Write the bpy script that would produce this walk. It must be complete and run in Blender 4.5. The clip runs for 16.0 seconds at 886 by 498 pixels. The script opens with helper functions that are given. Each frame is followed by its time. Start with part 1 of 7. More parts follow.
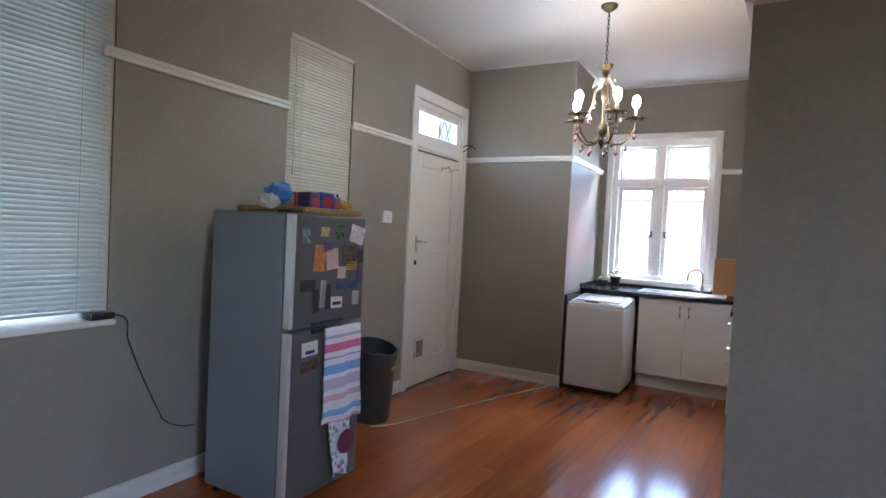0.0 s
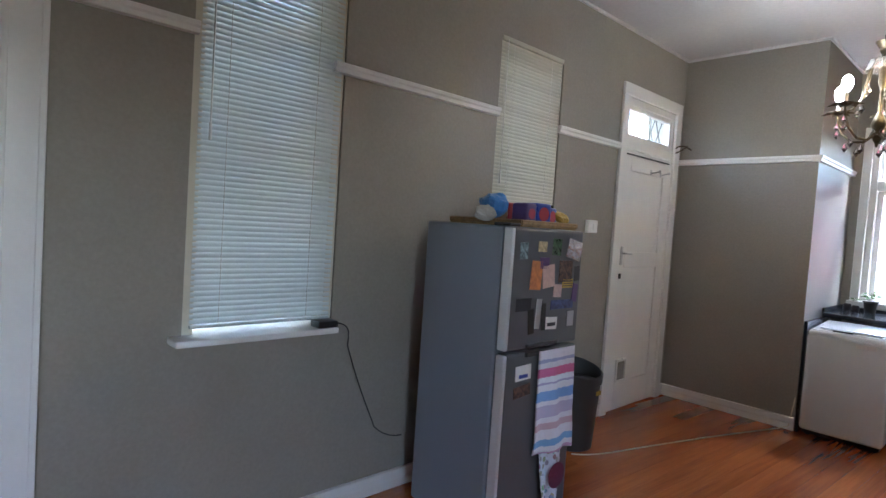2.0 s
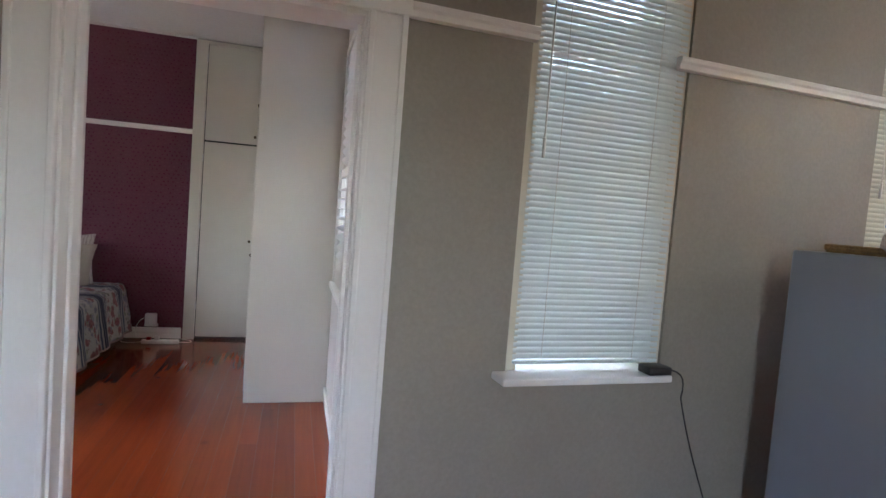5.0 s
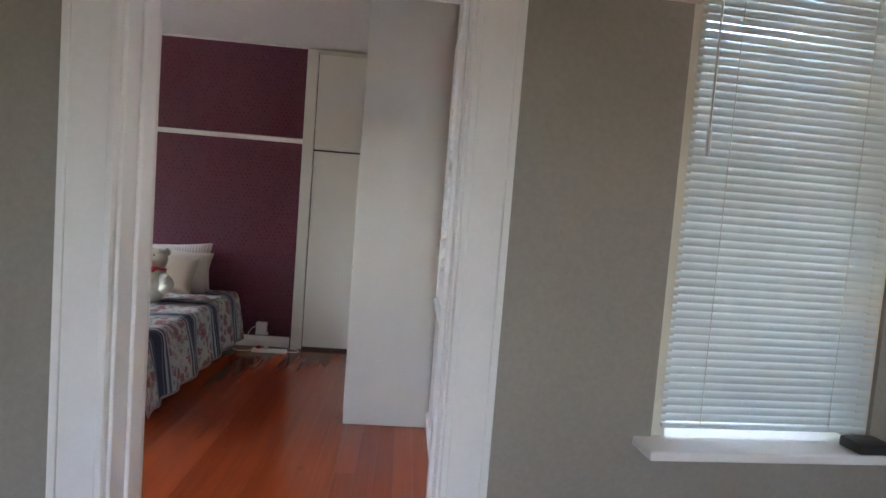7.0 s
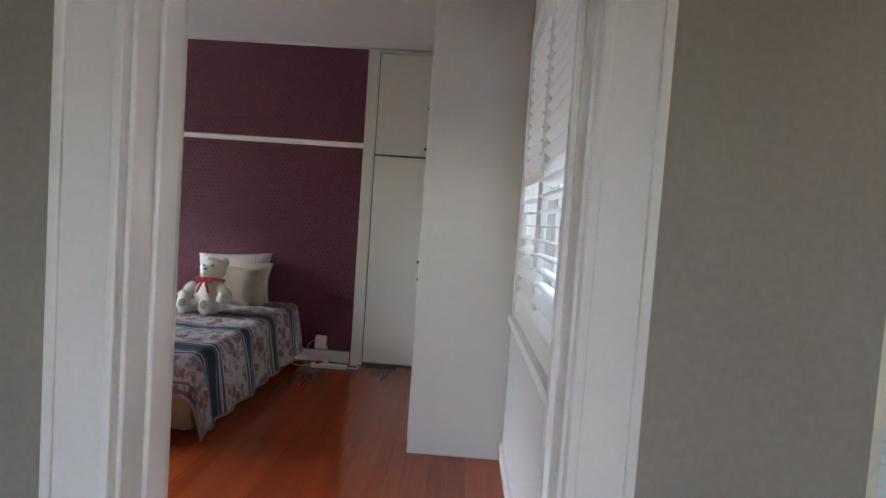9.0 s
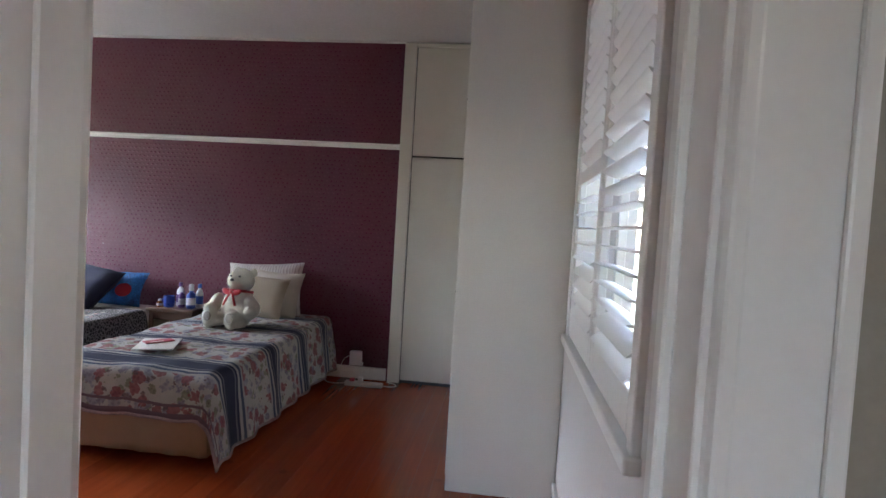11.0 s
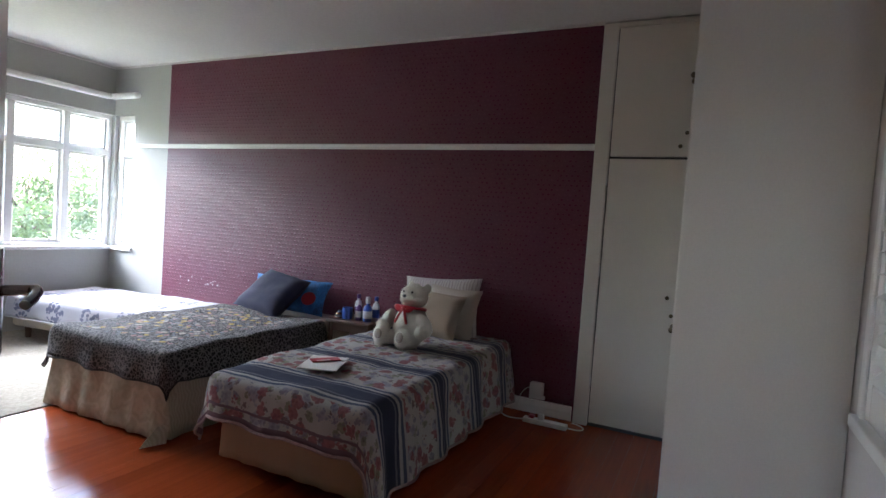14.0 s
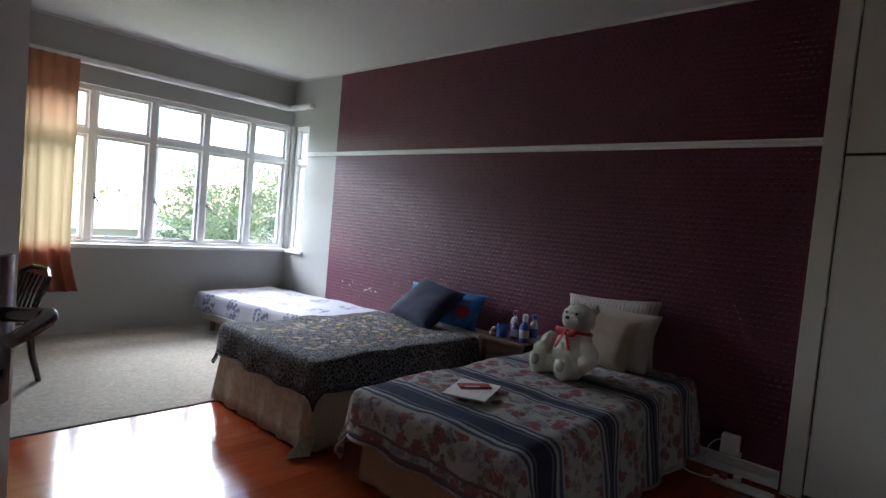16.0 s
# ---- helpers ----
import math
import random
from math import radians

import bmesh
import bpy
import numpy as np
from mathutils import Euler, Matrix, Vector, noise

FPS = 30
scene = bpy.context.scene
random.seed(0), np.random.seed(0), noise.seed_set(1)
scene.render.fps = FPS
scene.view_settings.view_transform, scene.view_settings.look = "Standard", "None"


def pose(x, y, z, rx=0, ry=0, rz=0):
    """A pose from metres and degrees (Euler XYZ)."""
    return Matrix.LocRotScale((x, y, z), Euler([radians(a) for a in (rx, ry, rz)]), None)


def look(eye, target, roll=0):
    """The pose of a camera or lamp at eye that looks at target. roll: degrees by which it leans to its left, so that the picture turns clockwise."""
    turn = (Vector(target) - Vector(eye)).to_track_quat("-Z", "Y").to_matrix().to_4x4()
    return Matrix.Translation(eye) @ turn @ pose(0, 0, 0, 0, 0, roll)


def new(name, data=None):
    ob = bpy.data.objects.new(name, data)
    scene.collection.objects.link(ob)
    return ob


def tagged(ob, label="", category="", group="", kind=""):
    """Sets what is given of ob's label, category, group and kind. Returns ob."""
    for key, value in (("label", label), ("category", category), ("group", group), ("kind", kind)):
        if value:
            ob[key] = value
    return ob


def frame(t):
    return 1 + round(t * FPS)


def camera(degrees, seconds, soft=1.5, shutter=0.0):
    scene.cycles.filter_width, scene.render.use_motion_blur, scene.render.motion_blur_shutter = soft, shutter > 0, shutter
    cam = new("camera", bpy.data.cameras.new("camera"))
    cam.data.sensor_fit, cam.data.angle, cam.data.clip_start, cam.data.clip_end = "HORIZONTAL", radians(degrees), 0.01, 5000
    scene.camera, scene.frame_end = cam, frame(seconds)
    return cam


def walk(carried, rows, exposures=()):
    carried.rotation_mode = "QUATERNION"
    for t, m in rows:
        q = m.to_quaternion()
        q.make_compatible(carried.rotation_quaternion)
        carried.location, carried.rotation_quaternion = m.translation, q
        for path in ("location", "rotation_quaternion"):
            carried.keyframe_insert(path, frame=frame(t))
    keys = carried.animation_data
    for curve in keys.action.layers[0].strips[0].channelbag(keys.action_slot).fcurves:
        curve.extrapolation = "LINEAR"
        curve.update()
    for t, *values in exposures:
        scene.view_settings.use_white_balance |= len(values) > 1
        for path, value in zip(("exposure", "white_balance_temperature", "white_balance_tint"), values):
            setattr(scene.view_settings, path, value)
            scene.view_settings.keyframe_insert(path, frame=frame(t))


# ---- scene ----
cam = camera(77.1, 16.0)
PATH = [
    (0, (-0.238, 1.159, 1.338), (-1.318, 2.842, 1.276), 2.9),
    (0.5, (-0.308, 1.172, 1.344), (-1.515, 2.765, 1.276), 3.2),
    (1, (-0.373, 1.179, 1.359), (-1.697, 2.676, 1.282), 3.4),
    (1.5, (-0.451, 1.189, 1.374), (-1.883, 2.582, 1.288), 3.6),
    (2, (-0.541, 1.194, 1.381), (-2.08, 2.468, 1.29), 3.8),
    (2.5, (-0.618, 1.188, 1.387), (-2.269, 2.312, 1.287), 4.0),
    (3, (-0.662, 1.193, 1.389), (-2.425, 2.132, 1.28), 4.2),
    (3.5, (-0.704, 1.179, 1.392), (-2.543, 1.958, 1.275), 4.3),
    (4, (-0.791, 1.148, 1.394), (-2.672, 1.816, 1.276), 4.5),
    (4.5, (-0.899, 1.097, 1.406), (-2.806, 1.689, 1.287), 4.5),
    (5, (-0.985, 1.037, 1.415), (-2.911, 1.56, 1.294), 4.5),
    (7.5, (-1.446, 1.092, 1.439), (-3.441, 1.151, 1.316), 4.3),
    (8, (-1.529, 1.082, 1.419), (-3.526, 1.081, 1.301), 4.1),
    (8.5, (-1.642, 1.055, 1.408), (-3.639, 1.017, 1.295), 4.0),
    (9, (-1.747, 1.011, 1.407), (-3.743, 0.944, 1.301), 4.0),
    (11.5, (-2.272, 1.03, 1.383), (-4.242, 0.698, 1.295), 3.4),
    (12, (-2.394, 1.042, 1.384), (-4.338, 0.585, 1.292), 3.5),
    (12.5, (-2.507, 1.016, 1.382), (-4.423, 0.447, 1.295), 3.6),
    (13, (-2.598, 0.979, 1.386), (-4.48, 0.306, 1.297), 3.8),
    (13.5, (-2.67, 0.93, 1.387), (-4.513, 0.159, 1.297), 3.9),
    (14, (-2.746, 0.882, 1.402), (-4.542, 0.008, 1.31), 4.0),
    (14.5, (-2.838, 0.835, 1.421), (-4.564, -0.171, 1.325), 4.3),
    (15, (-2.937, 0.795, 1.425), (-4.568, -0.357, 1.322), 4.5),
    (15.5, (-3.006, 0.72, 1.395), (-4.556, -0.541, 1.295), 4.8),
    (16, (-3.108, 0.648, 1.397), (-4.583, -0.699, 1.294), 5.1),
]
EXPOSURES = [(0, 4.85, 5850, 10), (1, 4.68, 5800, 9), (1.5, 4.65, 5800, 9), (2.5, 4.85, 6000, 10), (4, 5.15, 6300, 12), (5, 5.15, 6350, 12), (9, 5.0, 6350, 12), (11.5, 4.8, 6300, 13), (12.5, 4.7, 6200, 13), (13.5, 4.25, 6250, 13), (14.5, 4.0, 6300, 13), (15.5, 3.6, 6300, 12), (16, 3.2, 6250, 12)]
walk(cam, [(t, look(eye, target, roll)) for t, eye, target, roll in PATH], EXPOSURES)

# world, sun
sky_world = bpy.data.worlds.new("overcast_sky")
scene.world = sky_world
sky_world.use_nodes = True
wt = sky_world.node_tree
bg = wt.nodes["Background"]
sky = wt.nodes.new("ShaderNodeTexSky")
sky.sky_type = "NISHITA"
sky.sun_disc = False
sky.sun_elevation = radians(60)
sky.sun_rotation = radians(243)
sky.dust_density = 1.5
sky.air_density = 1.0
wt.links.new(sky.outputs[0], bg.inputs[0])
bg.inputs[1].default_value = 0.15
sun_data = bpy.data.lights.new("sun", "SUN")
sun_data.energy, sun_data.angle, sun_data.color = 0.7, radians(35), (1, 0.96, 0.9)
sun_lamp = new("sun", sun_data)
sun_lamp.matrix_world = look((-8, -4, 26), (0, 0, 0))
# sky light over the wide bedroom window
day = bpy.data.lights.new("bedroom_window_daylight", "AREA")
day.shape, day.size, day.size_y, day.energy, day.color = "RECTANGLE", 9.0, 5.0, 820.0, (0.90, 0.95, 1.0)
day_lamp = new("bedroom_window_daylight", day)
day_lamp.matrix_world = look((-5.4, -12.0, 6.3), (-5.2, -2.5, 0.7))
# sky light over the sink window
day = bpy.data.lights.new("sink_window_daylight", "AREA")
day.shape, day.size, day.size_y, day.energy, day.color = "RECTANGLE", 1.3, 0.7, 27.0, (0.92, 0.96, 1.0)
day_lamp = new("sink_window_daylight", day)
day_lamp.matrix_world = look((-1.34, 7.7, 3.05), (-1.5, 4.3, 0.0))
# added lamp: sky light for the assumed, unseen dining window, brightens wall and floor
day = bpy.data.lights.new("dining_added_daylight", "AREA")
day.shape, day.size, day.size_y, day.energy, day.color = "RECTANGLE", 2.0, 1.2, 9.0, (0.95, 0.97, 1.0)
day_lamp = new("dining_added_daylight", day)
day_lamp.matrix_world = look((4.0, 0.5, 2.7), (-1.6, 1.4, 0.6))
# ---- small building helpers ----


def thing(name, at=(0, 0, 0), turn=0, label="", category="", group="", kind=""):
    ob = new(name)
    ob.empty_display_size = 0.05
    ob.matrix_basis = pose(at[0], at[1], at[2], 0, 0, turn)
    return tagged(ob, label, category, group, kind)


def mesh_of(name, bm, material, smooth=False):
    me = bpy.data.meshes.new(name)
    bm.to_mesh(me)
    bm.free()
    for m in material if isinstance(material, (list, tuple)) else [material]:
        me.materials.append(m)
    if smooth:
        for p in me.polygons:
            p.use_smooth = True
        me.set_sharp_from_angle(angle=radians(40))
    return me


def part(name, bm, material, parent=None, label="", smooth=False, solid=0.0):
    ob = new(name, mesh_of(name, bm, material, smooth))
    ob.parent = parent
    if solid:
        mod = ob.modifiers.new("thickness", "SOLIDIFY")
        mod.thickness, mod.offset = solid, -1
    return tagged(ob, label)


def repeat(name, me, parent, m):
    ob = new(name, me)
    ob.parent = parent
    ob.matrix_basis = m
    return ob


def box(bm, a, b, bevel=0.0, seg=1, m=None):
    lo = [min(a[i], b[i]) for i in range(3)]
    hi = [max(a[i], b[i]) for i in range(3)]
    v = [bm.verts.new((x, y, z)) for x in (lo[0], hi[0]) for y in (lo[1], hi[1]) for z in (lo[2], hi[2])]
    fs = [bm.faces.new([v[i] for i in q]) for q in ((0, 1, 3, 2), (4, 6, 7, 5), (0, 4, 5, 1), (2, 3, 7, 6), (0, 2, 6, 4), (1, 5, 7, 3))]
    if bevel:
        es = list({e for f in fs for e in f.edges})
        r = bmesh.ops.bevel(bm, geom=es, offset=bevel, segments=seg, affect="EDGES", profile=0.5)
        v = list({w for f in r["faces"] for w in f.verts} | {w for w in v if w.is_valid})
    if m is not None:
        bmesh.ops.transform(bm, matrix=m, verts=v)
    return bm


def B(a, b, bevel=0.0, seg=1):
    return box(bmesh.new(), a, b, bevel, seg)


def rod(bm, p0, p1, r0, r1=None, seg=12):
    r1 = r0 if r1 is None else r1
    p0, p1 = Vector(p0), Vector(p1)
    d = p1 - p0
    m = Matrix.Translation((p0 + p1) / 2) @ d.to_track_quat("Z", "Y").to_matrix().to_4x4()
    bmesh.ops.create_cone(bm, cap_ends=True, segments=seg, radius1=r0, radius2=r1, depth=d.length, matrix=m)
    return bm


def ball(bm, c, r, s=(1, 1, 1), u=14, v=10, turn=None):
    m = Matrix.Translation(c) @ (turn or Matrix()) @ Matrix.Diagonal((*s, 1))
    return bmesh.ops.create_uvsphere(bm, u_segments=u, v_segments=v, radius=r, matrix=m)["verts"]


def tube(bm, pts, r, seg=8, closed=False):
    pts = [Vector(p) for p in pts]
    rings = []
    up = Vector((0, 0, 1))
    for i, p in enumerate(pts):
        d = (pts[min(i + 1, len(pts) - 1)] - pts[max(i - 1, 0)]).normalized()
        a = d.cross(up)
        a = a.normalized() if a.length > 1e-3 else Vector((1, 0, 0))
        b = a.cross(d)
        rr = r[i] if isinstance(r, (list, tuple)) else r
        rings.append([bm.verts.new(p + a * rr * math.cos(k * math.tau / seg) + b * rr * math.sin(k * math.tau / seg)) for k in range(seg)])
    for q, s in zip(rings, rings[1:]):
        for k in range(seg):
            bm.faces.new((q[k], q[(k + 1) % seg], s[(k + 1) % seg], s[k]))
    bm.faces.new(rings[0][::-1])
    bm.faces.new(rings[-1])
    return bm


def lathe(bm, profile, c=(0, 0, 0), seg=20):
    rings = [[bm.verts.new((c[0] + r * math.cos(k * math.tau / seg), c[1] + r * math.sin(k * math.tau / seg), c[2] + z)) for k in range(seg)] for r, z in profile]
    for q, s in zip(rings, rings[1:]):
        for k in range(seg):
            bm.faces.new((q[k], q[(k + 1) % seg], s[(k + 1) % seg], s[k]))
    bm.faces.new(rings[0][::-1])
    bm.faces.new(rings[-1])
    return bm


def bend(a, b, c, n=10):
    """Points along a curve from a by way of b to c."""
    a, b, c = Vector(a), Vector(b), Vector(c)
    return [a * (1 - t) ** 2 + b * 2 * t * (1 - t) + c * t * t for t in (i / n for i in range(n + 1))]


def noise_at(x, y, z=0.0, s=1.0):
    return noise.noise(Vector((x * s, y * s, z * s)))


def cloth(x0, x1, y0, y1, top, hang, r=0.05, step=0.03, wave=0.012, freq=16.0, flare=0.12, seed=0.0, bump=0.008, floor_z=0.012, rim=None):
    """A cloth laid over a block, with its own flat measure kept as UV. hang: how far it falls at x0, x1, y0, y1."""
    bm = bmesh.new()
    uv = bm.loops.layers.uv.new("flat")
    us = np.arange(x0 - hang[0], x1 + hang[1] + 1e-6, step)
    vs = np.arange(y0 - hang[2], y1 + hang[3] + 1e-6, step)
    grid = {}
    for i, u in enumerate(us):
        for j, v in enumerate(vs):
            ox = u - x1 if u > x1 else (u - x0 if u < x0 else 0.0)
            oy = v - y1 if v > y1 else (v - y0 if v < y0 else 0.0)
            d = math.hypot(ox, oy)
            px, py = min(max(u, x0), x1), min(max(v, y0), y1)
            z = top + bump * noise_at(u, v, seed, 3.0) + bump * 0.5 * noise_at(u, v, seed + 5, 9.0)
            if d > 0:
                nx, ny = ox / d, oy / d
                quarter = r * math.pi / 2
                if d < quarter:
                    out, down = r * math.sin(d / r), r * (1 - math.cos(d / r))
                else:
                    fall = d - quarter
                    along = u if abs(oy) > abs(ox) else v
                    fold = math.sin(along * freq + 3 * noise_at(along, seed, 0, 2.0)) + 0.6 * noise_at(along, seed, 1.0, 8.0)
                    out = r + fall * flare + wave * fold * min(1.0, fall / 0.2)
                    down = r + fall * (1 - 0.4 * flare)
                px, py, z = px + nx * out, py + ny * out, z - down
                if z < floor_z:
                    px, py = px + nx * (floor_z - z) * 0.8, py + ny * (floor_z - z) * 0.8
                    z = floor_z + 0.004 * abs(noise_at(u, v, 2, 20.0))
            grid[i, j] = bm.verts.new((px, py, z))
    for i in range(len(us) - 1):
        for j in range(len(vs) - 1):
            f = bm.faces.new((grid[i, j], grid[i + 1, j], grid[i + 1, j + 1], grid[i, j + 1]))
            for loop, (a, b) in zip(f.loops, ((i, j), (i + 1, j), (i + 1, j + 1), (i, j + 1))):
                loop[uv].uv = (us[a] - x0, vs[b] - y0)
    if rim is not None:
        p, q = len(us) - 1, len(vs) - 1
        ring = [(i, 0) for i in range(p)] + [(p, j) for j in range(q)] + [(i, q) for i in range(p, 0, -1)]
        rim.extend(grid[k].co.copy() for k in ring)
    return bm


def skirt(x0, x1, y0, y1, z1, sides, freq=20.0, amp=0.018, seed=0.0, flare=0.05, z0=0.012):
    """A gathered valance hanging round a bed base. sides: names of the sides that it covers."""
    bm = bmesh.new()
    pts = []
    n = 36
    if "y0" in sides:
        pts += [(x0 + (x1 - x0) * k / n, y0, 0, -1) for k in range(n)]
    if "x1" in sides:
        pts += [(x1, y0 + (y1 - y0) * k / n, 1, 0) for k in range(n)]
    if "y1" in sides:
        pts += [(x1 + (x0 - x1) * k / n, y1, 0, 1) for k in range(n + 1)]
    rows = []
    for k, (x, y, nx, ny) in enumerate(pts):
        row = []
        for h in range(7):
            t = h / 6
            w = amp * t * (math.sin(k * 0.9 + 2.5 * noise_at(k * 0.17, seed)) + 0.7 * noise_at(k * 0.6, h * 0.2, seed))
            row.append(bm.verts.new((x + nx * (w + flare * t), y + ny * (w + flare * t), z1 + (z0 - z1) * t)))
        rows.append(row)
    for a, b in zip(rows, rows[1:]):
        for h in range(6):
            bm.faces.new((a[h], a[h + 1], b[h + 1], b[h]))
    return bm


def pillow_mesh(w, h, t, n=18, seed=0.0, sag=0.0):
    """A stuffed cushion, lying flat, with drawn-out corners."""
    bm = bmesh.new()
    for side in (1, -1):
        g = {}
        for i in range(n + 1):
            for j in range(n + 1):
                u, v = 2 * i / n - 1, 2 * j / n - 1
                edge = max(0.0, (1 - u ** 4) * (1 - v ** 4)) ** 0.55
                inx = 1 - 0.07 * (1 - v * v) * abs(u) ** 3
                iny = 1 - 0.07 * (1 - u * u) * abs(v) ** 3
                z = side * t / 2 * edge * (0.93 + 0.16 * noise_at(u, v, seed + side, 1.7)) + 0.006 * noise_at(u, v, seed, 5)
                g[i, j] = bm.verts.new((u * w / 2 * inx * (1 - 0.0), v * h / 2 * iny, z - sag * (1 - v)))
        for i in range(n):
            for j in range(n):
                q = (g[i, j], g[i + 1, j], g[i + 1, j + 1], g[i, j + 1])
                bm.faces.new(q if side == 1 else q[::-1])
    bmesh.ops.remove_doubles(bm, verts=bm.verts, dist=0.0015)
    return bm


# ---- materials ----


def mat(name, color, rough=0.6, metal=0.0, vary=0.12, scale=6.0, fine=60.0, bump=0.15, spec=0.5, dirt=0.0, dirt_color=(0.1, 0.08, 0.06), random_tint=0.0, coat=0.0, stretch=(1, 1, 1), depth=0.002, emit=0.0):
    m = bpy.data.materials.new(name)
    m.use_nodes = True
    nt = m.node_tree
    n, l = nt.nodes, nt.links
    p = n["Principled BSDF"]
    tc = n.new("ShaderNodeTexCoord")
    mp = n.new("ShaderNodeMapping")
    mp.inputs["Scale"].default_value = stretch
    l.new(tc.outputs["Object"], mp.inputs[0])
    big = n.new("ShaderNodeTexNoise")
    big.inputs["Scale"].default_value, big.inputs["Detail"].default_value = scale, 5
    small = n.new("ShaderNodeTexNoise")
    small.inputs["Scale"].default_value, small.inputs["Detail"].default_value = fine, 3
    l.new(mp.outputs[0], big.inputs[0])
    l.new(mp.outputs[0], small.inputs[0])
    add = n.new("ShaderNodeMath")
    add.operation = "ADD"
    l.new(big.outputs[0], add.inputs[0])
    l.new(small.outputs[0], add.inputs[1])
    rng = n.new("ShaderNodeMapRange")
    rng.inputs[1].default_value, rng.inputs[2].default_value = 0.7, 1.3
    rng.inputs[3].default_value, rng.inputs[4].default_value = 1 - vary, 1 + vary
    l.new(add.outputs[0], rng.inputs[0])
    mul = n.new("ShaderNodeVectorMath")
    mul.operation = "SCALE"
    mul.inputs[0].default_value = color
    out_scale = rng.outputs[0]
    if random_tint:
        oi = n.new("ShaderNodeObjectInfo")
        r2 = n.new("ShaderNodeMapRange")
        r2.inputs[3].default_value, r2.inputs[4].default_value = 1 - random_tint, 1 + random_tint
        l.new(oi.outputs["Random"], r2.inputs[0])
        mm = n.new("ShaderNodeMath")
        mm.operation = "MULTIPLY"
        l.new(rng.outputs[0], mm.inputs[0])
        l.new(r2.outputs[0], mm.inputs[1])
        out_scale = mm.outputs[0]
    l.new(out_scale, mul.inputs[3])
    col = mul.outputs[0]
    if dirt:
        st = n.new("ShaderNodeTexNoise")
        st.inputs["Scale"].default_value, st.inputs["Detail"].default_value = 1.7, 8
        l.new(tc.outputs["Object"], st.inputs[0])
        ramp = n.new("ShaderNodeMapRange")
        ramp.inputs[1].default_value, ramp.inputs[2].default_value, ramp.inputs[4].default_value = 0.52, 0.75, dirt
        l.new(st.outputs[0], ramp.inputs[0])
        mix = n.new("ShaderNodeMix")
        mix.data_type = "RGBA"
        l.new(ramp.outputs[0], mix.inputs[0])
        l.new(col, mix.inputs[6])
        mix.inputs[7].default_value = (*dirt_color, 1)
        col = mix.outputs[2]
    l.new(col, p.inputs["Base Color"])
    rr = n.new("ShaderNodeMapRange")
    rr.inputs[1].default_value, rr.inputs[2].default_value = 0.3, 0.7
    rr.inputs[3].default_value, rr.inputs[4].default_value = max(0.02, rough * 0.85), min(1, rough * 1.15)
    l.new(big.outputs[0], rr.inputs[0])
    l.new(rr.outputs[0], p.inputs["Roughness"])
    p.inputs["Metallic"].default_value = metal
    p.inputs["Specular IOR Level"].default_value = spec
    p.inputs["Coat Weight"].default_value = coat
    p.inputs["Coat Roughness"].default_value = 0.12
    if bump:
        bp = n.new("ShaderNodeBump")
        bp.inputs["Strength"].default_value, bp.inputs["Distance"].default_value = bump, depth
        l.new(add.outputs[0], bp.inputs["Height"])
        l.new(bp.outputs[0], p.inputs["Normal"])
    if emit:
        p.inputs["Emission Color"].default_value = (*color, 1)
        p.inputs["Emission Strength"].default_value = emit
    return m


def glass_mat(name, tint=(1, 1, 1), gloss=1.0):
    m = bpy.data.materials.new(name)
    m.use_nodes = True
    n, l = m.node_tree.nodes, m.node_tree.links
    n.remove(n["Principled BSDF"])
    tr = n.new("ShaderNodeBsdfTransparent")
    tr.inputs[0].default_value = (*tint, 1)
    gl = n.new("ShaderNodeBsdfGlossy")
    gl.inputs["Roughness"].default_value = 0.01
    mx = n.new("ShaderNodeMixShader")
    mx.inputs[0].default_value = 0.03 * gloss
    l.new(tr.outputs[0], mx.inputs[1])
    l.new(gl.outputs[0], mx.inputs[2])
    l.new(mx.outputs[0], n["Material Output"].inputs[0])
    return m


def node(nt, kind, values=(), **attrs):
    nd = nt.nodes.new(kind)
    for i, v in values:
        nd.inputs[i].default_value = v
    return nd


def math_node(nt, op, a, b=None, c=None):
    nd = nt.nodes.new("ShaderNodeMath")
    nd.operation = op
    for i, s in enumerate((a, b, c)):
        if s is None:
            continue
        if isinstance(s, (int, float)):
            nd.inputs[i].default_value = s
        else:
            nt.links.new(s, nd.inputs[i])
    return nd.outputs[0]


def mix_node(nt, fac, a, b):
    nd = nt.nodes.new("ShaderNodeMix")
    nd.data_type = "RGBA"
    for s, i in ((fac, 0), (a, 6), (b, 7)):
        if isinstance(s, (int, float)):
            nd.inputs[i].default_value = s
        elif isinstance(s, tuple):
            nd.inputs[i].default_value = (*s, 1)
        else:
            nt.links.new(s, nd.inputs[i])
    return nd.outputs[2]


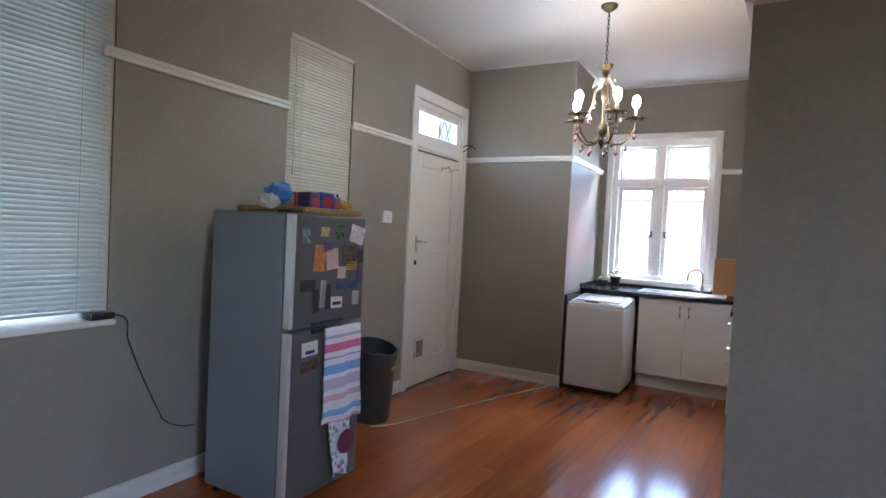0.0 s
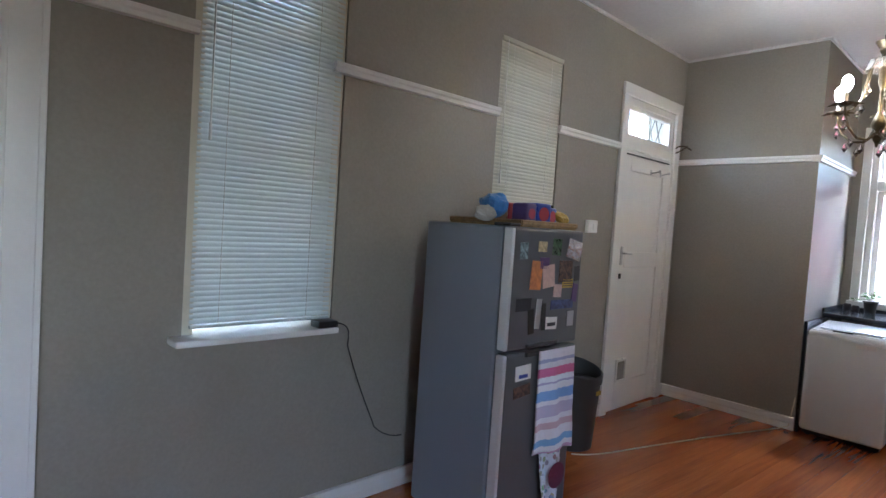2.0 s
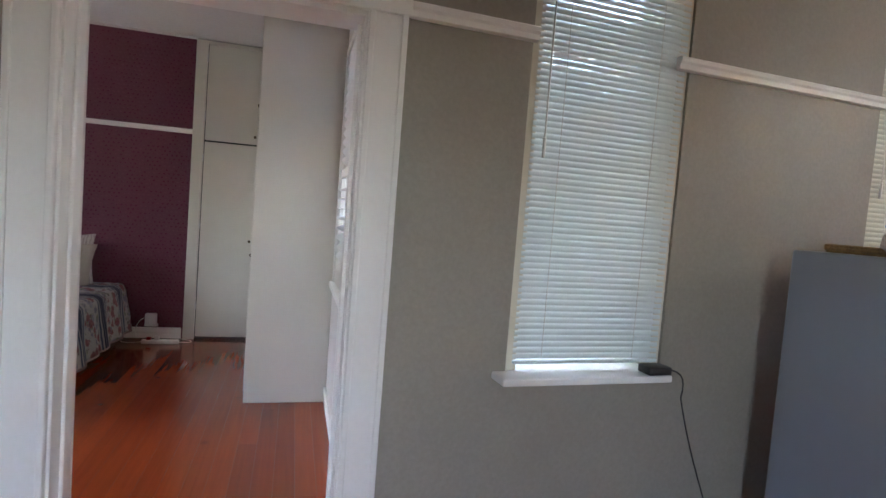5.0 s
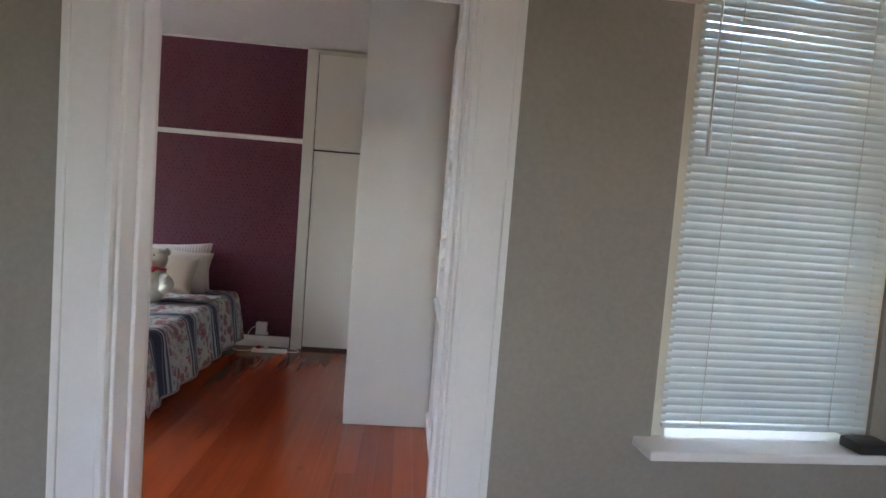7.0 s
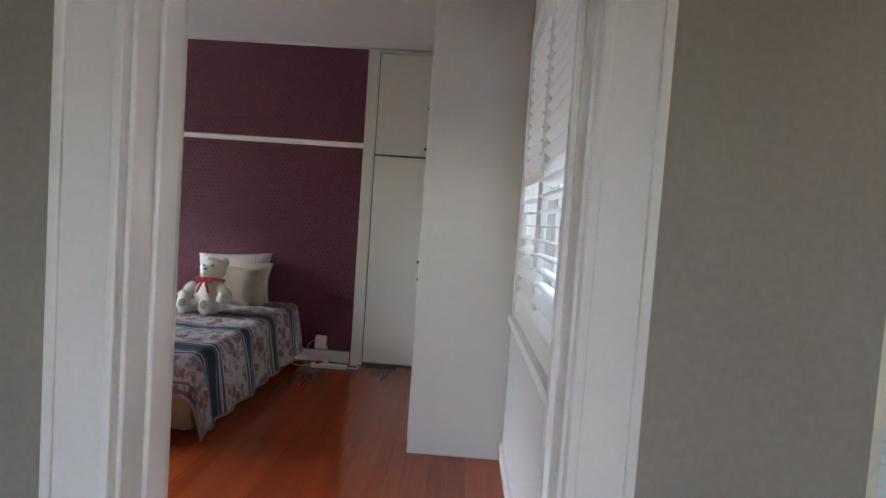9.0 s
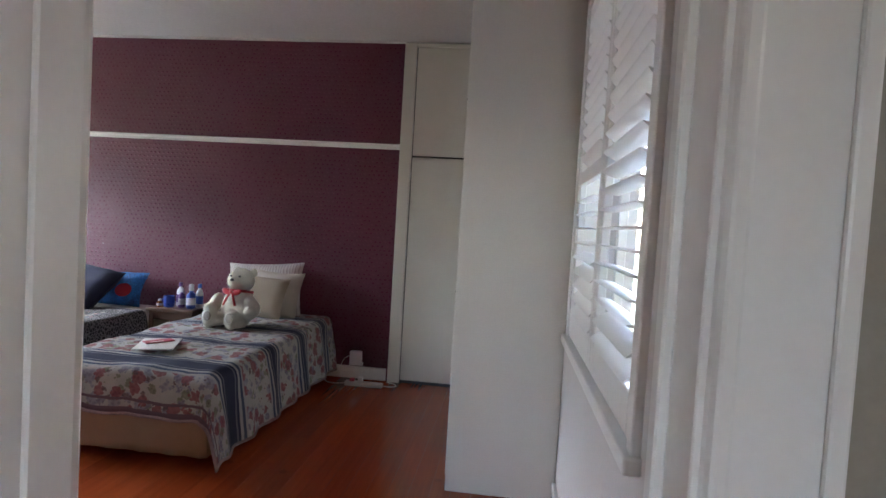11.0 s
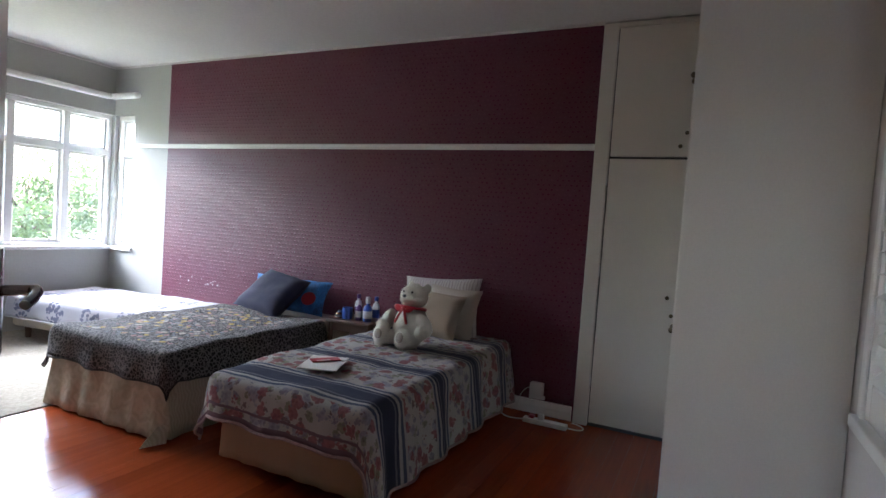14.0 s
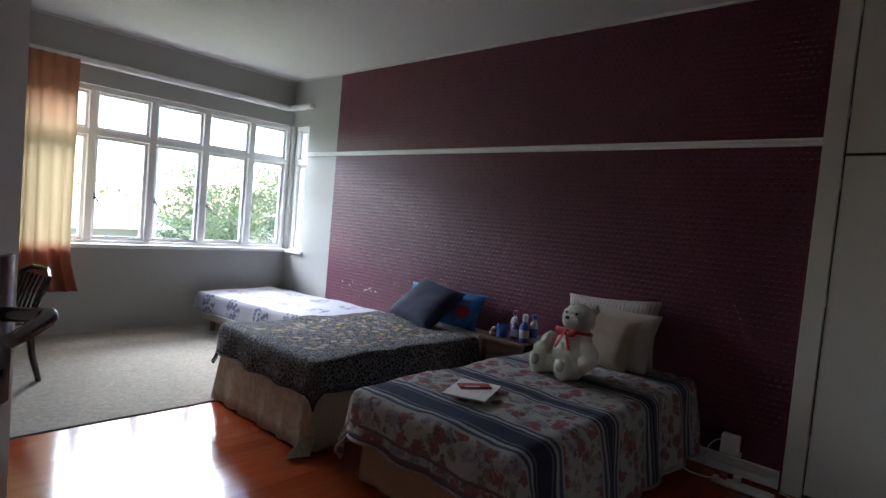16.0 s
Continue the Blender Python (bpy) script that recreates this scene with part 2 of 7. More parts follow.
def plank_mat(name, dark, light, along, rough=0.22, coat=0.3):
    """Varnished boards: long grain, a shade for each board, knots and scuffs."""
    m = mat(name, light, rough=rough, vary=0.05, bump=0.0, coat=coat)
    nt = m.node_tree
    n, l = nt.nodes, nt.links
    p = n["Principled BSDF"]
    tc = n.new("ShaderNodeTexCoord")
    oi = n.new("ShaderNodeObjectInfo")
    off = n.new("ShaderNodeVectorMath")
    off.operation = "SCALE"
    off.inputs[0].default_value = (31, 17, 7)
    l.new(oi.outputs["Random"], off.inputs[3])
    ad = n.new("ShaderNodeVectorMath")
    l.new(tc.outputs["Object"], ad.inputs[0])
    l.new(off.outputs[0], ad.inputs[1])
    mp = n.new("ShaderNodeMapping")
    mp.inputs["Scale"].default_value = (1.2, 26, 8) if along == "x" else (26, 1.2, 8)
    l.new(ad.outputs[0], mp.inputs[0])
    grain = n.new("ShaderNodeTexNoise")
    grain.inputs["Scale"].default_value, grain.inputs["Detail"].default_value, grain.inputs["Distortion"].default_value = 1.6, 6, 0.6
    l.new(mp.outputs[0], grain.inputs[0])
    mp2 = n.new("ShaderNodeMapping")
    mp2.inputs["Scale"].default_value = (1.0, 5, 2) if along == "x" else (5, 1.0, 2)
    l.new(ad.outputs[0], mp2.inputs[0])
    cloud = n.new("ShaderNodeTexNoise")
    cloud.inputs["Scale"].default_value, cloud.inputs["Detail"].default_value = 1.0, 3
    l.new(mp2.outputs[0], cloud.inputs[0])
    f = math_node(nt, "MULTIPLY_ADD", grain.outputs[0], 0.9, -0.1)
    f = math_node(nt, "MULTIPLY_ADD", oi.outputs["Random"], 0.5, f)
    f = math_node(nt, "MULTIPLY_ADD", cloud.outputs[0], 0.5, f)
    f = math_node(nt, "SUBTRACT", f, 0.4)
    cl = n.new("ShaderNodeClamp")
    l.new(f, cl.inputs[0])
    col = mix_node(nt, cl.outputs[0], dark, light)
    vo = n.new("ShaderNodeTexVoronoi")
    vo.inputs["Scale"].default_value = 2.2
    l.new(ad.outputs[0], vo.inputs[0])
    knot = n.new("ShaderNodeMapRange")
    knot.inputs[1].default_value, knot.inputs[2].default_value = 0.03, 0.07
    knot.inputs[3].default_value, knot.inputs[4].default_value = 0.35, 0.0
    l.new(vo.outputs["Distance"], knot.inputs[0])
    col = mix_node(nt, knot.outputs[0], col, tuple(c * 0.35 for c in dark))
    l.new(col, p.inputs["Base Color"])
    p.inputs["Coat Roughness"].default_value = 0.14
    scuff = n.new("ShaderNodeMapRange")
    scuff.inputs[3].default_value, scuff.inputs[4].default_value = rough * 0.75, rough * 1.35
    l.new(cloud.outputs[0], scuff.inputs[0])
    l.new(scuff.outputs[0], p.inputs["Roughness"])
    return m
# ---- the materials of the place ----
M_TAUPE = mat("taupe_wall_paint", (0.30, 0.275, 0.235), 0.5, vary=0.08, scale=1.6, fine=70, bump=0.3, dirt=0.28, dirt_color=(0.22, 0.19, 0.15))
M_GREY = mat("grey_wall_paint", (0.40, 0.40, 0.375), 0.6, vary=0.05, scale=2.2, fine=90, bump=0.25, dirt=0.1, dirt_color=(0.3, 0.29, 0.26))
M_PALE = mat("pale_wall_paint", (0.66, 0.64, 0.63), 0.5, vary=0.04, scale=2.5, fine=80, bump=0.2, dirt=0.12, dirt_color=(0.5, 0.47, 0.43))
M_CEIL = mat("ceiling_paint", (0.66, 0.64, 0.63), 0.7, vary=0.06, scale=1.4, fine=40, bump=0.3, dirt=0.2, dirt_color=(0.62, 0.62, 0.63))
M_WHITE = mat("white_gloss_paint", (0.79, 0.78, 0.76), 0.3, vary=0.02, scale=9, fine=60, bump=0.0)
M_CREAM = mat("cream_gloss_paint", (0.70, 0.665, 0.56), 0.3, vary=0.03, scale=4, fine=45, bump=0.12, dirt=0.15, dirt_color=(0.55, 0.5, 0.38))
M_OFFWHITE = mat("offwhite_board", (0.63, 0.60, 0.54), 0.38, vary=0.04, scale=2.5, fine=120, bump=0.1, dirt=0.1, dirt_color=(0.55, 0.51, 0.44))
M_OUTER = mat("outer_plaster", (0.72, 0.68, 0.58), 0.8, vary=0.08, scale=2, fine=50, bump=0.4)
M_GLASS = glass_mat("window_glass")
M_PLANK_K = plank_mat("kitchen_boards", (0.25, 0.056, 0.015), (0.53, 0.165, 0.038), "y", 0.17, 0.45)
M_PLANK_B = plank_mat("bedroom_boards", (0.21, 0.035, 0.010), (0.34, 0.066, 0.019), "x", 0.13, 0.1)
M_SUB = mat("varnish_filled_joints", (0.12, 0.032, 0.012), 0.4)
M_CHROME = mat("chrome", (0.75, 0.75, 0.76), 0.15, metal=1.0, vary=0.03, bump=0.02)
M_STEEL = mat("brushed_steel", (0.55, 0.56, 0.57), 0.3, metal=1.0, vary=0.05, bump=0.05)
M_OLDCHROME = mat("worn_chrome", (0.30, 0.30, 0.31), 0.24, metal=1.0, vary=0.12, scale=25, bump=0.03)
M_IRON = mat("dark_iron", (0.05, 0.048, 0.045), 0.45, metal=0.6)
M_BLACK = mat("black_plastic_and_gap_shade", (0.015, 0.015, 0.017), 0.35)
M_BLIND = mat("blind_slat", (0.66, 0.72, 0.72), 0.4, vary=0.03, bump=0.02, random_tint=0.04)
_n, _l = M_BLIND.node_tree.nodes, M_BLIND.node_tree.links
_t = _n.new("ShaderNodeBsdfTranslucent")
_t.inputs[0].default_value = (0.62, 0.68, 0.68, 1)
_m = _n.new("ShaderNodeMixShader")
_m.inputs[0].default_value = 0.09
_l.new(_n["Principled BSDF"].outputs[0], _m.inputs[1])
_l.new(_t.outputs[0], _m.inputs[2])
_l.new(_m.outputs[0], _n["Material Output"].inputs[0])
M_STRING = mat("white_cord", (0.75, 0.74, 0.7), 0.8)
M_PWHITE = mat("white_plastic", (0.8, 0.8, 0.79), 0.3, vary=0.02, bump=0.03)


def maroon_mat():
    """Maroon wallpaper with staggered rows of small raised silvery dots."""
    m = mat("maroon_wallpaper", (0.108, 0.014, 0.036), 0.5, vary=0.08, scale=3, fine=150, bump=0.0)
    nt = m.node_tree
    n, l = nt.nodes, nt.links
    p = n["Principled BSDF"]
    tc = n.new("ShaderNodeTexCoord")
    sx = n.new("ShaderNodeSeparateXYZ")
    l.new(tc.outputs["Object"], sx.inputs[0])
    row = math_node(nt, "DIVIDE", sx.outputs["Z"], 0.036)
    ri = math_node(nt, "FLOOR", row)
    odd = math_node(nt, "MULTIPLY", math_node(nt, "MODULO", ri, 2.0), 0.5)
    cu = math_node(nt, "ADD", math_node(nt, "DIVIDE", sx.outputs["Y"], 0.042), odd)
    du = math_node(nt, "SUBTRACT", math_node(nt, "FRACT", cu), 0.5)
    dv = math_node(nt, "SUBTRACT", math_node(nt, "FRACT", row), 0.5)
    du = math_node(nt, "MULTIPLY", du, 0.85)
    d = math_node(nt, "SQRT", math_node(nt, "ADD", math_node(nt, "MULTIPLY", du, du), math_node(nt, "MULTIPLY", dv, dv)))
    dot = n.new("ShaderNodeMapRange")
    dot.inputs[1].default_value, dot.inputs[2].default_value = 0.16, 0.27
    dot.inputs[3].default_value, dot.inputs[4].default_value = 1.0, 0.0
    l.new(d, dot.inputs[0])
    ns = n.new("ShaderNodeTexNoise")
    ns.inputs["Scale"].default_value, ns.inputs["Detail"].default_value = 14, 4
    l.new(tc.outputs["Object"], ns.inputs[0])
    worn = n.new("ShaderNodeMapRange")
    worn.inputs[1].default_value, worn.inputs[2].default_value, worn.inputs[3].default_value = 0.35, 0.6, 0.45
    l.new(ns.outputs[0], worn.inputs[0])
    fac = math_node(nt, "MULTIPLY", dot.outputs[0], worn.outputs[0])
    base = p.inputs["Base Color"].links[0].from_socket
    l.new(mix_node(nt, math_node(nt, "MULTIPLY", fac, 0.10), base, (0.34, 0.13, 0.22)), p.inputs["Base Color"])
    l.new(math_node(nt, "MULTIPLY_ADD", fac, -0.27, 0.47), p.inputs["Roughness"])
    p.inputs["Specular IOR Level"].default_value = 0.6
    bp = n.new("ShaderNodeBump")
    bp.inputs["Strength"].default_value, bp.inputs["Distance"].default_value = 0.75, 0.003
    l.new(math_node(nt, "ADD", fac, math_node(nt, "MULTIPLY", ns.outputs[0], 0.25)), bp.inputs["Height"])
    l.new(bp.outputs[0], p.inputs["Normal"])
    return m


M_MAROON = maroon_mat()

# ---- the large structure ----
H = 2.92                      # ceilings
XK = -2.865                   # kitchen wall, before the kitchen is turned
XD, XB = -2.72, -2.87          # kitchen face and bedroom face of the wall with the doorway
XM = -6.87                    # maroon wall
YS, YN = -5.45, 1.335          # bedroom window wall, shutter wall
# the kitchen stands a little out of square with the bedroom; its things are laid out square and turned together
KITCHEN_TURN = Matrix.Translation((-2.74, YN, 0)) @ pose(0, 0, 0, 0, 0, 3.5) @ Matrix.Translation((-XK, -YN, 0))
YP, XP, YW = 5.86, -1.83, 6.95   # pier face, pier flank, sink window wall


def wall(name, x0, x1, y0, y1, along, openings=(), material=M_TAUPE, z0=-0.3, z1=H + 0.15, label="painted plaster wall"):
    """A wall with thickness; openings are (from, to, bottom, top) along its run."""
    bm = bmesh.new()
    a0, a1 = (x0, x1) if along == "x" else (y0, y1)
    cuts_a = sorted({a0, a1, *[v for o in openings for v in o[:2]]})
    cuts_z = sorted({z0, z1, *[v for o in openings for v in o[2:]]})
    for p, q in zip(cuts_a, cuts_a[1:]):
        for r, s in zip(cuts_z, cuts_z[1:]):
            if any(o[0] <= p and q <= o[1] and o[2] <= r and s <= o[3] for o in openings):
                continue
            box(bm, (p, y0, r) if along == "x" else (x0, p, r), (q, y1, s) if along == "x" else (x1, q, s))
    bmesh.ops.remove_doubles(bm, verts=bm.verts, dist=1e-5)
    seen = {}
    for f in bm.faces:
        seen.setdefault(tuple(sorted(v.index for v in f.verts)), []).append(f)
    bm.verts.index_update()
    seen = {}
    for f in bm.faces:
        seen.setdefault(tuple(sorted(v.index for v in f.verts)), []).append(f)
    bmesh.ops.delete(bm, geom=[f for fs in seen.values() if len(fs) > 1 for f in fs], context="FACES")
    return tagged(part(name, bm, material, None), label, "wall", kind="structure")


DOOR_Y0, DOOR_Y1, DOOR_H = 0.41, 1.22, 2.005
wall("wall_between_rooms", XB + 0.004, XD, -1.8, YN, "y", [(DOOR_Y0, DOOR_Y1, -0.3, DOOR_H)], label="taupe painted plaster wall with a doorway")
wall("wall_bedroom_east", XB - 0.002, XB + 0.0035, -5.45, YN, "y", [(DOOR_Y0, DOOR_Y1, -0.3, DOOR_H)], M_GREY, label="grey painted bedroom wall with a doorway")
wall("wall_bedroom_east_rear", XB + 0.004, XD, -5.69, -1.8, "y", (), M_GREY, label="grey plaster wall")
wall("wall_kitchen_west", -3.11, XK, YN + 0.003, YW + 0.24, "y", [(1.78, 2.435, 0.884, 2.49), (3.465, 4.075, 0.884, 2.487), (4.90, 5.71, -0.3, 2.43)], label="taupe painted kitchen wall with blinds and back door")
wall("wall_pier", XK, XP, YP, YW, "x", label="taupe painted wall pier beside the sink")
wall("wall_kitchen_north", XK, 0.30, YW, YW + 0.24, "x", [(-1.705, -0.75, 0.95, 2.375)], label="taupe painted wall with the sink window")
wall("wall_kitchen_east", 0.10, 0.30, 2.99, YW, "y", label="taupe painted wall")
wall("wall_stub", -0.39, 2.4, 2.95, 3.10, "x", label="taupe painted end of a dividing wall")
wall("wall_dining_east", 2.2, 2.4, -1.8, 2.95, "y", [(0.0, 1.2, 1.0, 2.2)], label="taupe painted wall with an assumed, unseen window")
wall("wall_dining_south", XK, 2.2, -1.8, -1.6, "x", label="taupe painted wall")
wall("wall_bedroom_north", XM, -3.11, YN, 1.60, "x", [(-4.80, -3.42, 0.88, 2.42)], M_PALE, label="pale painted bedroom wall with a shuttered window")
wall("wall_bedroom_north_end", -3.11, XB - 0.002, YN, YN + 0.002, "x", (), M_PALE, label="pale painted wall end")
WIN_X0, WIN_X1, WIN_Z0, WIN_Z1 = -6.88, -3.75, 0.87, 2.38
wall("wall_bedroom_south", XM - 0.24, XB, -5.69, YS, "x", [(WIN_X0, WIN_X1, WIN_Z0, WIN_Z1)], M_GREY, label="grey painted wall under a wide corner window")
wall("wall_bedroom_west", XM - 0.24, XM, YS, 1.60, "y", [(YS, -5.09, WIN_Z0, WIN_Z1)], M_GREY, label="grey painted plaster wall")
tagged(part("wallpaper", B((XM, -4.52, 0.0), (XM + 0.004, 0.045, H - 0.002)), M_MAROON), "maroon dotted wallpaper with small white scuffs", "wallpaper", kind="structure")
bm = B((XK, -1.6, H), (2.2, YW + 0.2, H + 0.15))
box(bm, (XK - 0.24, YN + 0.01, H), (XK, YW + 0.2, H + 0.15))
tagged(part("ceiling_kitchen", bm, M_CEIL), "white painted ceiling", "ceiling", kind="structure")
tagged(part("ceiling_bedroom", B((XM, YS, H), (XB, YN, H + 0.15)), M_CEIL), "white painted ceiling", "ceiling", kind="structure")
# the slab runs on past the shutter wall to hold sky light off the shutters
tagged(part("roof_bedroom", B((-7.3, -5.9, H + 0.16), (-3.12, 2.6, H + 0.4)), M_OUTER), "flat roof slab over the bedroom, overhang added to shade the shutters", "roof", kind="structure")
tagged(part("roof_kitchen", B((-3.115, -5.9, H + 0.16), (2.6, 7.5, H + 0.4)), M_OUTER), "flat roof slab over the kitchen", "roof", kind="structure")
# unseen slab, added to cut the sky light on the kitchen's outer wall
tagged(part("shading_eave", B((-3.9, 2.605, H + 0.16), (-3.12, 7.5, H + 0.4)), M_OUTER), "unseen eave slab added to shade the kitchen wall outside", "roof", kind="structure")
cove = thing("cornice", label="thin painted cornice line", category="trim", kind="structure")
for q in (((XM + 0.004, YS, H - 0.018), (XM + 0.02, 0.05, H)), ((XM, YS, H - 0.018), (XB, YS + 0.016, H)), ((XD, -1.6, H - 0.018), (XD + 0.016, 1.30, H))):
    part("cornice_strip", B(*q), M_CEIL, cove)
cove = thing("kitchen_cornice", label="thin painted cornice line of the kitchen", category="trim", kind="structure")
for q in (((XK, 1.35, H - 0.018), (XK + 0.016, YP, H)), ((XK, YP - 0.016, H - 0.018), (XP, YP, H)), ((XP, YW - 0.016, H - 0.018), (0.1, YW, H)), ((XP, YP, H - 0.018), (XP + 0.016, YW - 0.016, H))):
    part("cornice_strip", B(*q), M_CEIL, cove)


# ---- picture rails, skirtings ----
def rail_run(parent, a, b, z=2.028, h=0.052, d=0.028, material=M_WHITE, name="rail"):
    """A moulded strip between two plan points, standing proud to the left of its run."""
    a, b = Vector((*a, 0)), Vector((*b, 0))
    ln = (b - a).length
    bm = bmesh.new()
    prof = [(0, 0), (d * 0.7, 0.004), (d * 0.75, h * 0.45), (d, h * 0.62), (d, h - 0.004), (d - 0.004, h), (0, h)]
    ends = [[bm.verts.new((s * ln, p, q)) for p, q in prof] for s in (0, 1)]
    k = len(prof)
    for i in range(k):
        bm.faces.new((ends[0][i], ends[0][(i + 1) % k], ends[1][(i + 1) % k], ends[1][i]))
    bm.faces.new(ends[0])
    bm.faces.new(ends[1][::-1])
    bmesh.ops.recalc_face_normals(bm, faces=bm.faces)
    ob = part(name, bm, material, parent)
    ob.matrix_basis = pose(a.x, a.y, z, 0, 0, math.degrees(math.atan2(b.y - a.y, b.x - a.x)))
    return ob


krail = thing("kitchen_picture_rail", label="white painted wooden picture rail", category="trim", kind="structure")
for a, b in (((XK, 4.825), (XK, 4.058)), ((XK, 3.468), (XK, 2.373)), ((XK, 1.792), (XK, 1.352)), ((XP, YP), (XK, YP)), ((XP, YW), (XP, YP - 0.028)), ((0.10, YW), (-0.70, YW))):
    rail_run(krail, a, b, z=2.018, h=0.048)
prail = thing("picture_rail", label="white painted wooden picture rail", category="trim", kind="structure")
for a, b in (((XD, 0.29), (XD, -1.6)), ((2.2, 2.95), (-0.39, 2.95)), ((-0.39, 2.922), (-0.39, 3.10))):
    rail_run(prail, a, b, z=2.018, h=0.048)
brail = thing("bedroom_picture_rail", label="white painted wooden picture rail", category="trim", kind="structure")
rail_run(brail, (XM + 0.004, 0.05), (XM + 0.004, -5.06), z=2.005, h=0.045, d=0.024)
skirt_k = thing("kitchen_baseboard", label="white painted wooden skirting board", category="baseboard", kind="structure")
for a, b in (((XK, 4.82), (XK, 1.352)), ((XP, YP), (XK, YP)), ((XK, YP), (XK, 5.80))):
    rail_run(skirt_k, a, b, z=0.0, h=0.102, d=0.02, name="board")
skirt_d = thing("baseboard", label="white painted wooden skirting board", category="baseboard", kind="structure")
for a, b in (((XD, 0.29), (XD, -1.6)), ((2.2, 2.95), (-0.39, 2.95))):
    rail_run(skirt_d, a, b, z=0.0, h=0.135, d=0.02, name="board")
skirt_b = thing("bedroom_baseboard", label="white painted wooden skirting board", category="baseboard", kind="structure")
for a, b in (((XM + 0.004, 0.03), (XM + 0.004, YS)), ((XB - 0.002, YN), (-4.995, YN))):
    rail_run(skirt_b, a, b, z=0.0, h=0.11, d=0.02, name="board")

# ---- doorway between the rooms ----
casing = thing("door_frame", label="white gloss painted door frame of the bedroom doorway", category="door frame", kind="structure")
for x, s in ((XD, 1), (XB - 0.002, -0.3)):
    for y0, y1 in ((DOOR_Y0 - 0.11, DOOR_Y0 + 0.002), (DOOR_Y1 - 0.002, 1.332)):
        bm = B((x, y0, 0), (x + s * 0.022, y1, DOOR_H + 0.005), 0.005, 2)
        inner = y1 if y0 < 0.7 else y0
        box(bm, (x + s * 0.02, inner - (0.02 if y0 < 0.7 else 0.0), 0), (x + s * 0.03, inner + (0.0 if y0 < 0.7 else 0.02), DOOR_H + 0.005), 0.005, 2)
        outer = y0 if y0 < 0.7 else y1
        box(bm, (x + s * 0.02, outer - 0.014, 0), (x + s * 0.03, outer + 0.006, DOOR_H + 0.005), 0.004, 2)
        part("architrave", bm, M_WHITE, casing)
    bm = B((x, DOOR_Y0 - 0.115, DOOR_H + 0.006), (x + s * 0.022, DOOR_Y1 + 0.13, DOOR_H + 0.13), 0.005, 2)
    box(bm, (x + s * 0.02, DOOR_Y0 - 0.12, DOOR_H + 0.115), (x + s * 0.032, DOOR_Y1 + 0.135, DOOR_H + 0.135), 0.004, 2)
    part("head_casing", bm, M_WHITE, casing)
part("jamb_left", B((XB - 0.004, DOOR_Y0 - 0.012, 0), (XD + 0.004, DOOR_Y0 + 0.01, DOOR_H), 0.002), M_WHITE, casing)
part("jamb_right", B((XB - 0.004, DOOR_Y1 - 0.01, 0), (XD + 0.004, DOOR_Y1 + 0.012, DOOR_H), 0.002), M_WHITE, casing)
part("jamb_head", B((XB - 0.004, DOOR_Y0, DOOR_H - 0.01), (XD + 0.004, DOOR_Y1, DOOR_H + 0.012), 0.002), M_WHITE, casing)
bm = B((XB + 0.042, DOOR_Y0 + 0.0095, 0), (XB + 0.085, DOOR_Y0 + 0.02, DOOR_H - 0.01), 0.003)
box(bm, (XB + 0.045, DOOR_Y1 - 0.024, 0), (XB + 0.075, DOOR_Y1 - 0.0095, DOOR_H - 0.01), 0.003)
part("door_stop", bm, M_WHITE, casing)
tagged(part("threshold", B((XB - 0.01, DOOR_Y0, -0.02), (XD + 0.01, DOOR_Y1, 0.004), 0.003), M_PLANK_B), "worn varnished wooden door sill", "threshold", kind="structure")


def lever_handle(parent, at, side, m=None):
    """A long plate with a looped lever; side: +1 or -1 is the way it stands out along y."""
    bm = B((at[0] - 0.02, at[1], at[2] - 0.11), (at[0] + 0.02, at[1] + side * 0.009, at[2] + 0.07), 0.004, 2)
    plate = part("handle_plate", bm, M_OLDCHROME, parent, "worn chrome handle plate", smooth=True)
    bm = bmesh.new()
    rod(bm, (at[0], at[1], at[2]), (at[0], at[1] + side * 0.05, at[2]), 0.009)
    tube(bm, bend((at[0], at[1] + side * 0.05, at[2]), (at[0] - 0.015, at[1] + side * 0.062, at[2]), (at[0] - 0.08, at[1] + side * 0.045, at[2] - 0.012), 8), [0.010, 0.011, 0.010, 0.010, 0.009, 0.009, 0.009, 0.009, 0.008], 10)
    part("lever", bm, M_OLDCHROME, parent, "worn chrome lever", smooth=True)
    bm = bmesh.new()
    rod(bm, (at[0], at[1], at[2] - 0.07), (at[0], at[1] + side * 0.0105, at[2] - 0.07), 0.006)
    part("keyhole", bm, M_BLACK, parent)


hinge_p, free_p = Vector((XB + 0.004, DOOR_Y0 + 0.004)), Vector((-3.245, -0.21))
leaf_len = (free_p - hinge_p).length
door = thing("door_1", (hinge_p.x, hinge_p.y, 0.008), math.degrees(math.atan2(free_p.y - hinge_p.y, free_p.x - hinge_p.x)),
             "white gloss painted panel door standing open into the bedroom", "door", kind="structure")
LEAF_H = DOOR_H - 0.03
bm = B((0, -0.02, 0), (0.10, 0.02, LEAF_H), 0.003)
for q in (((leaf_len - 0.11, -0.02, 0), (leaf_len, 0.02, LEAF_H)), ((0.10, -0.02, 0), (leaf_len - 0.11, 0.02, 0.2)), ((0.10, -0.02, 0.86), (leaf_len - 0.11, 0.02, 1.0)), ((0.10, -0.02, LEAF_H - 0.12), (leaf_len - 0.11, 0.02, LEAF_H))):
    box(bm, *q, 0.003)
part("leaf_frame", bm, M_WHITE, door)
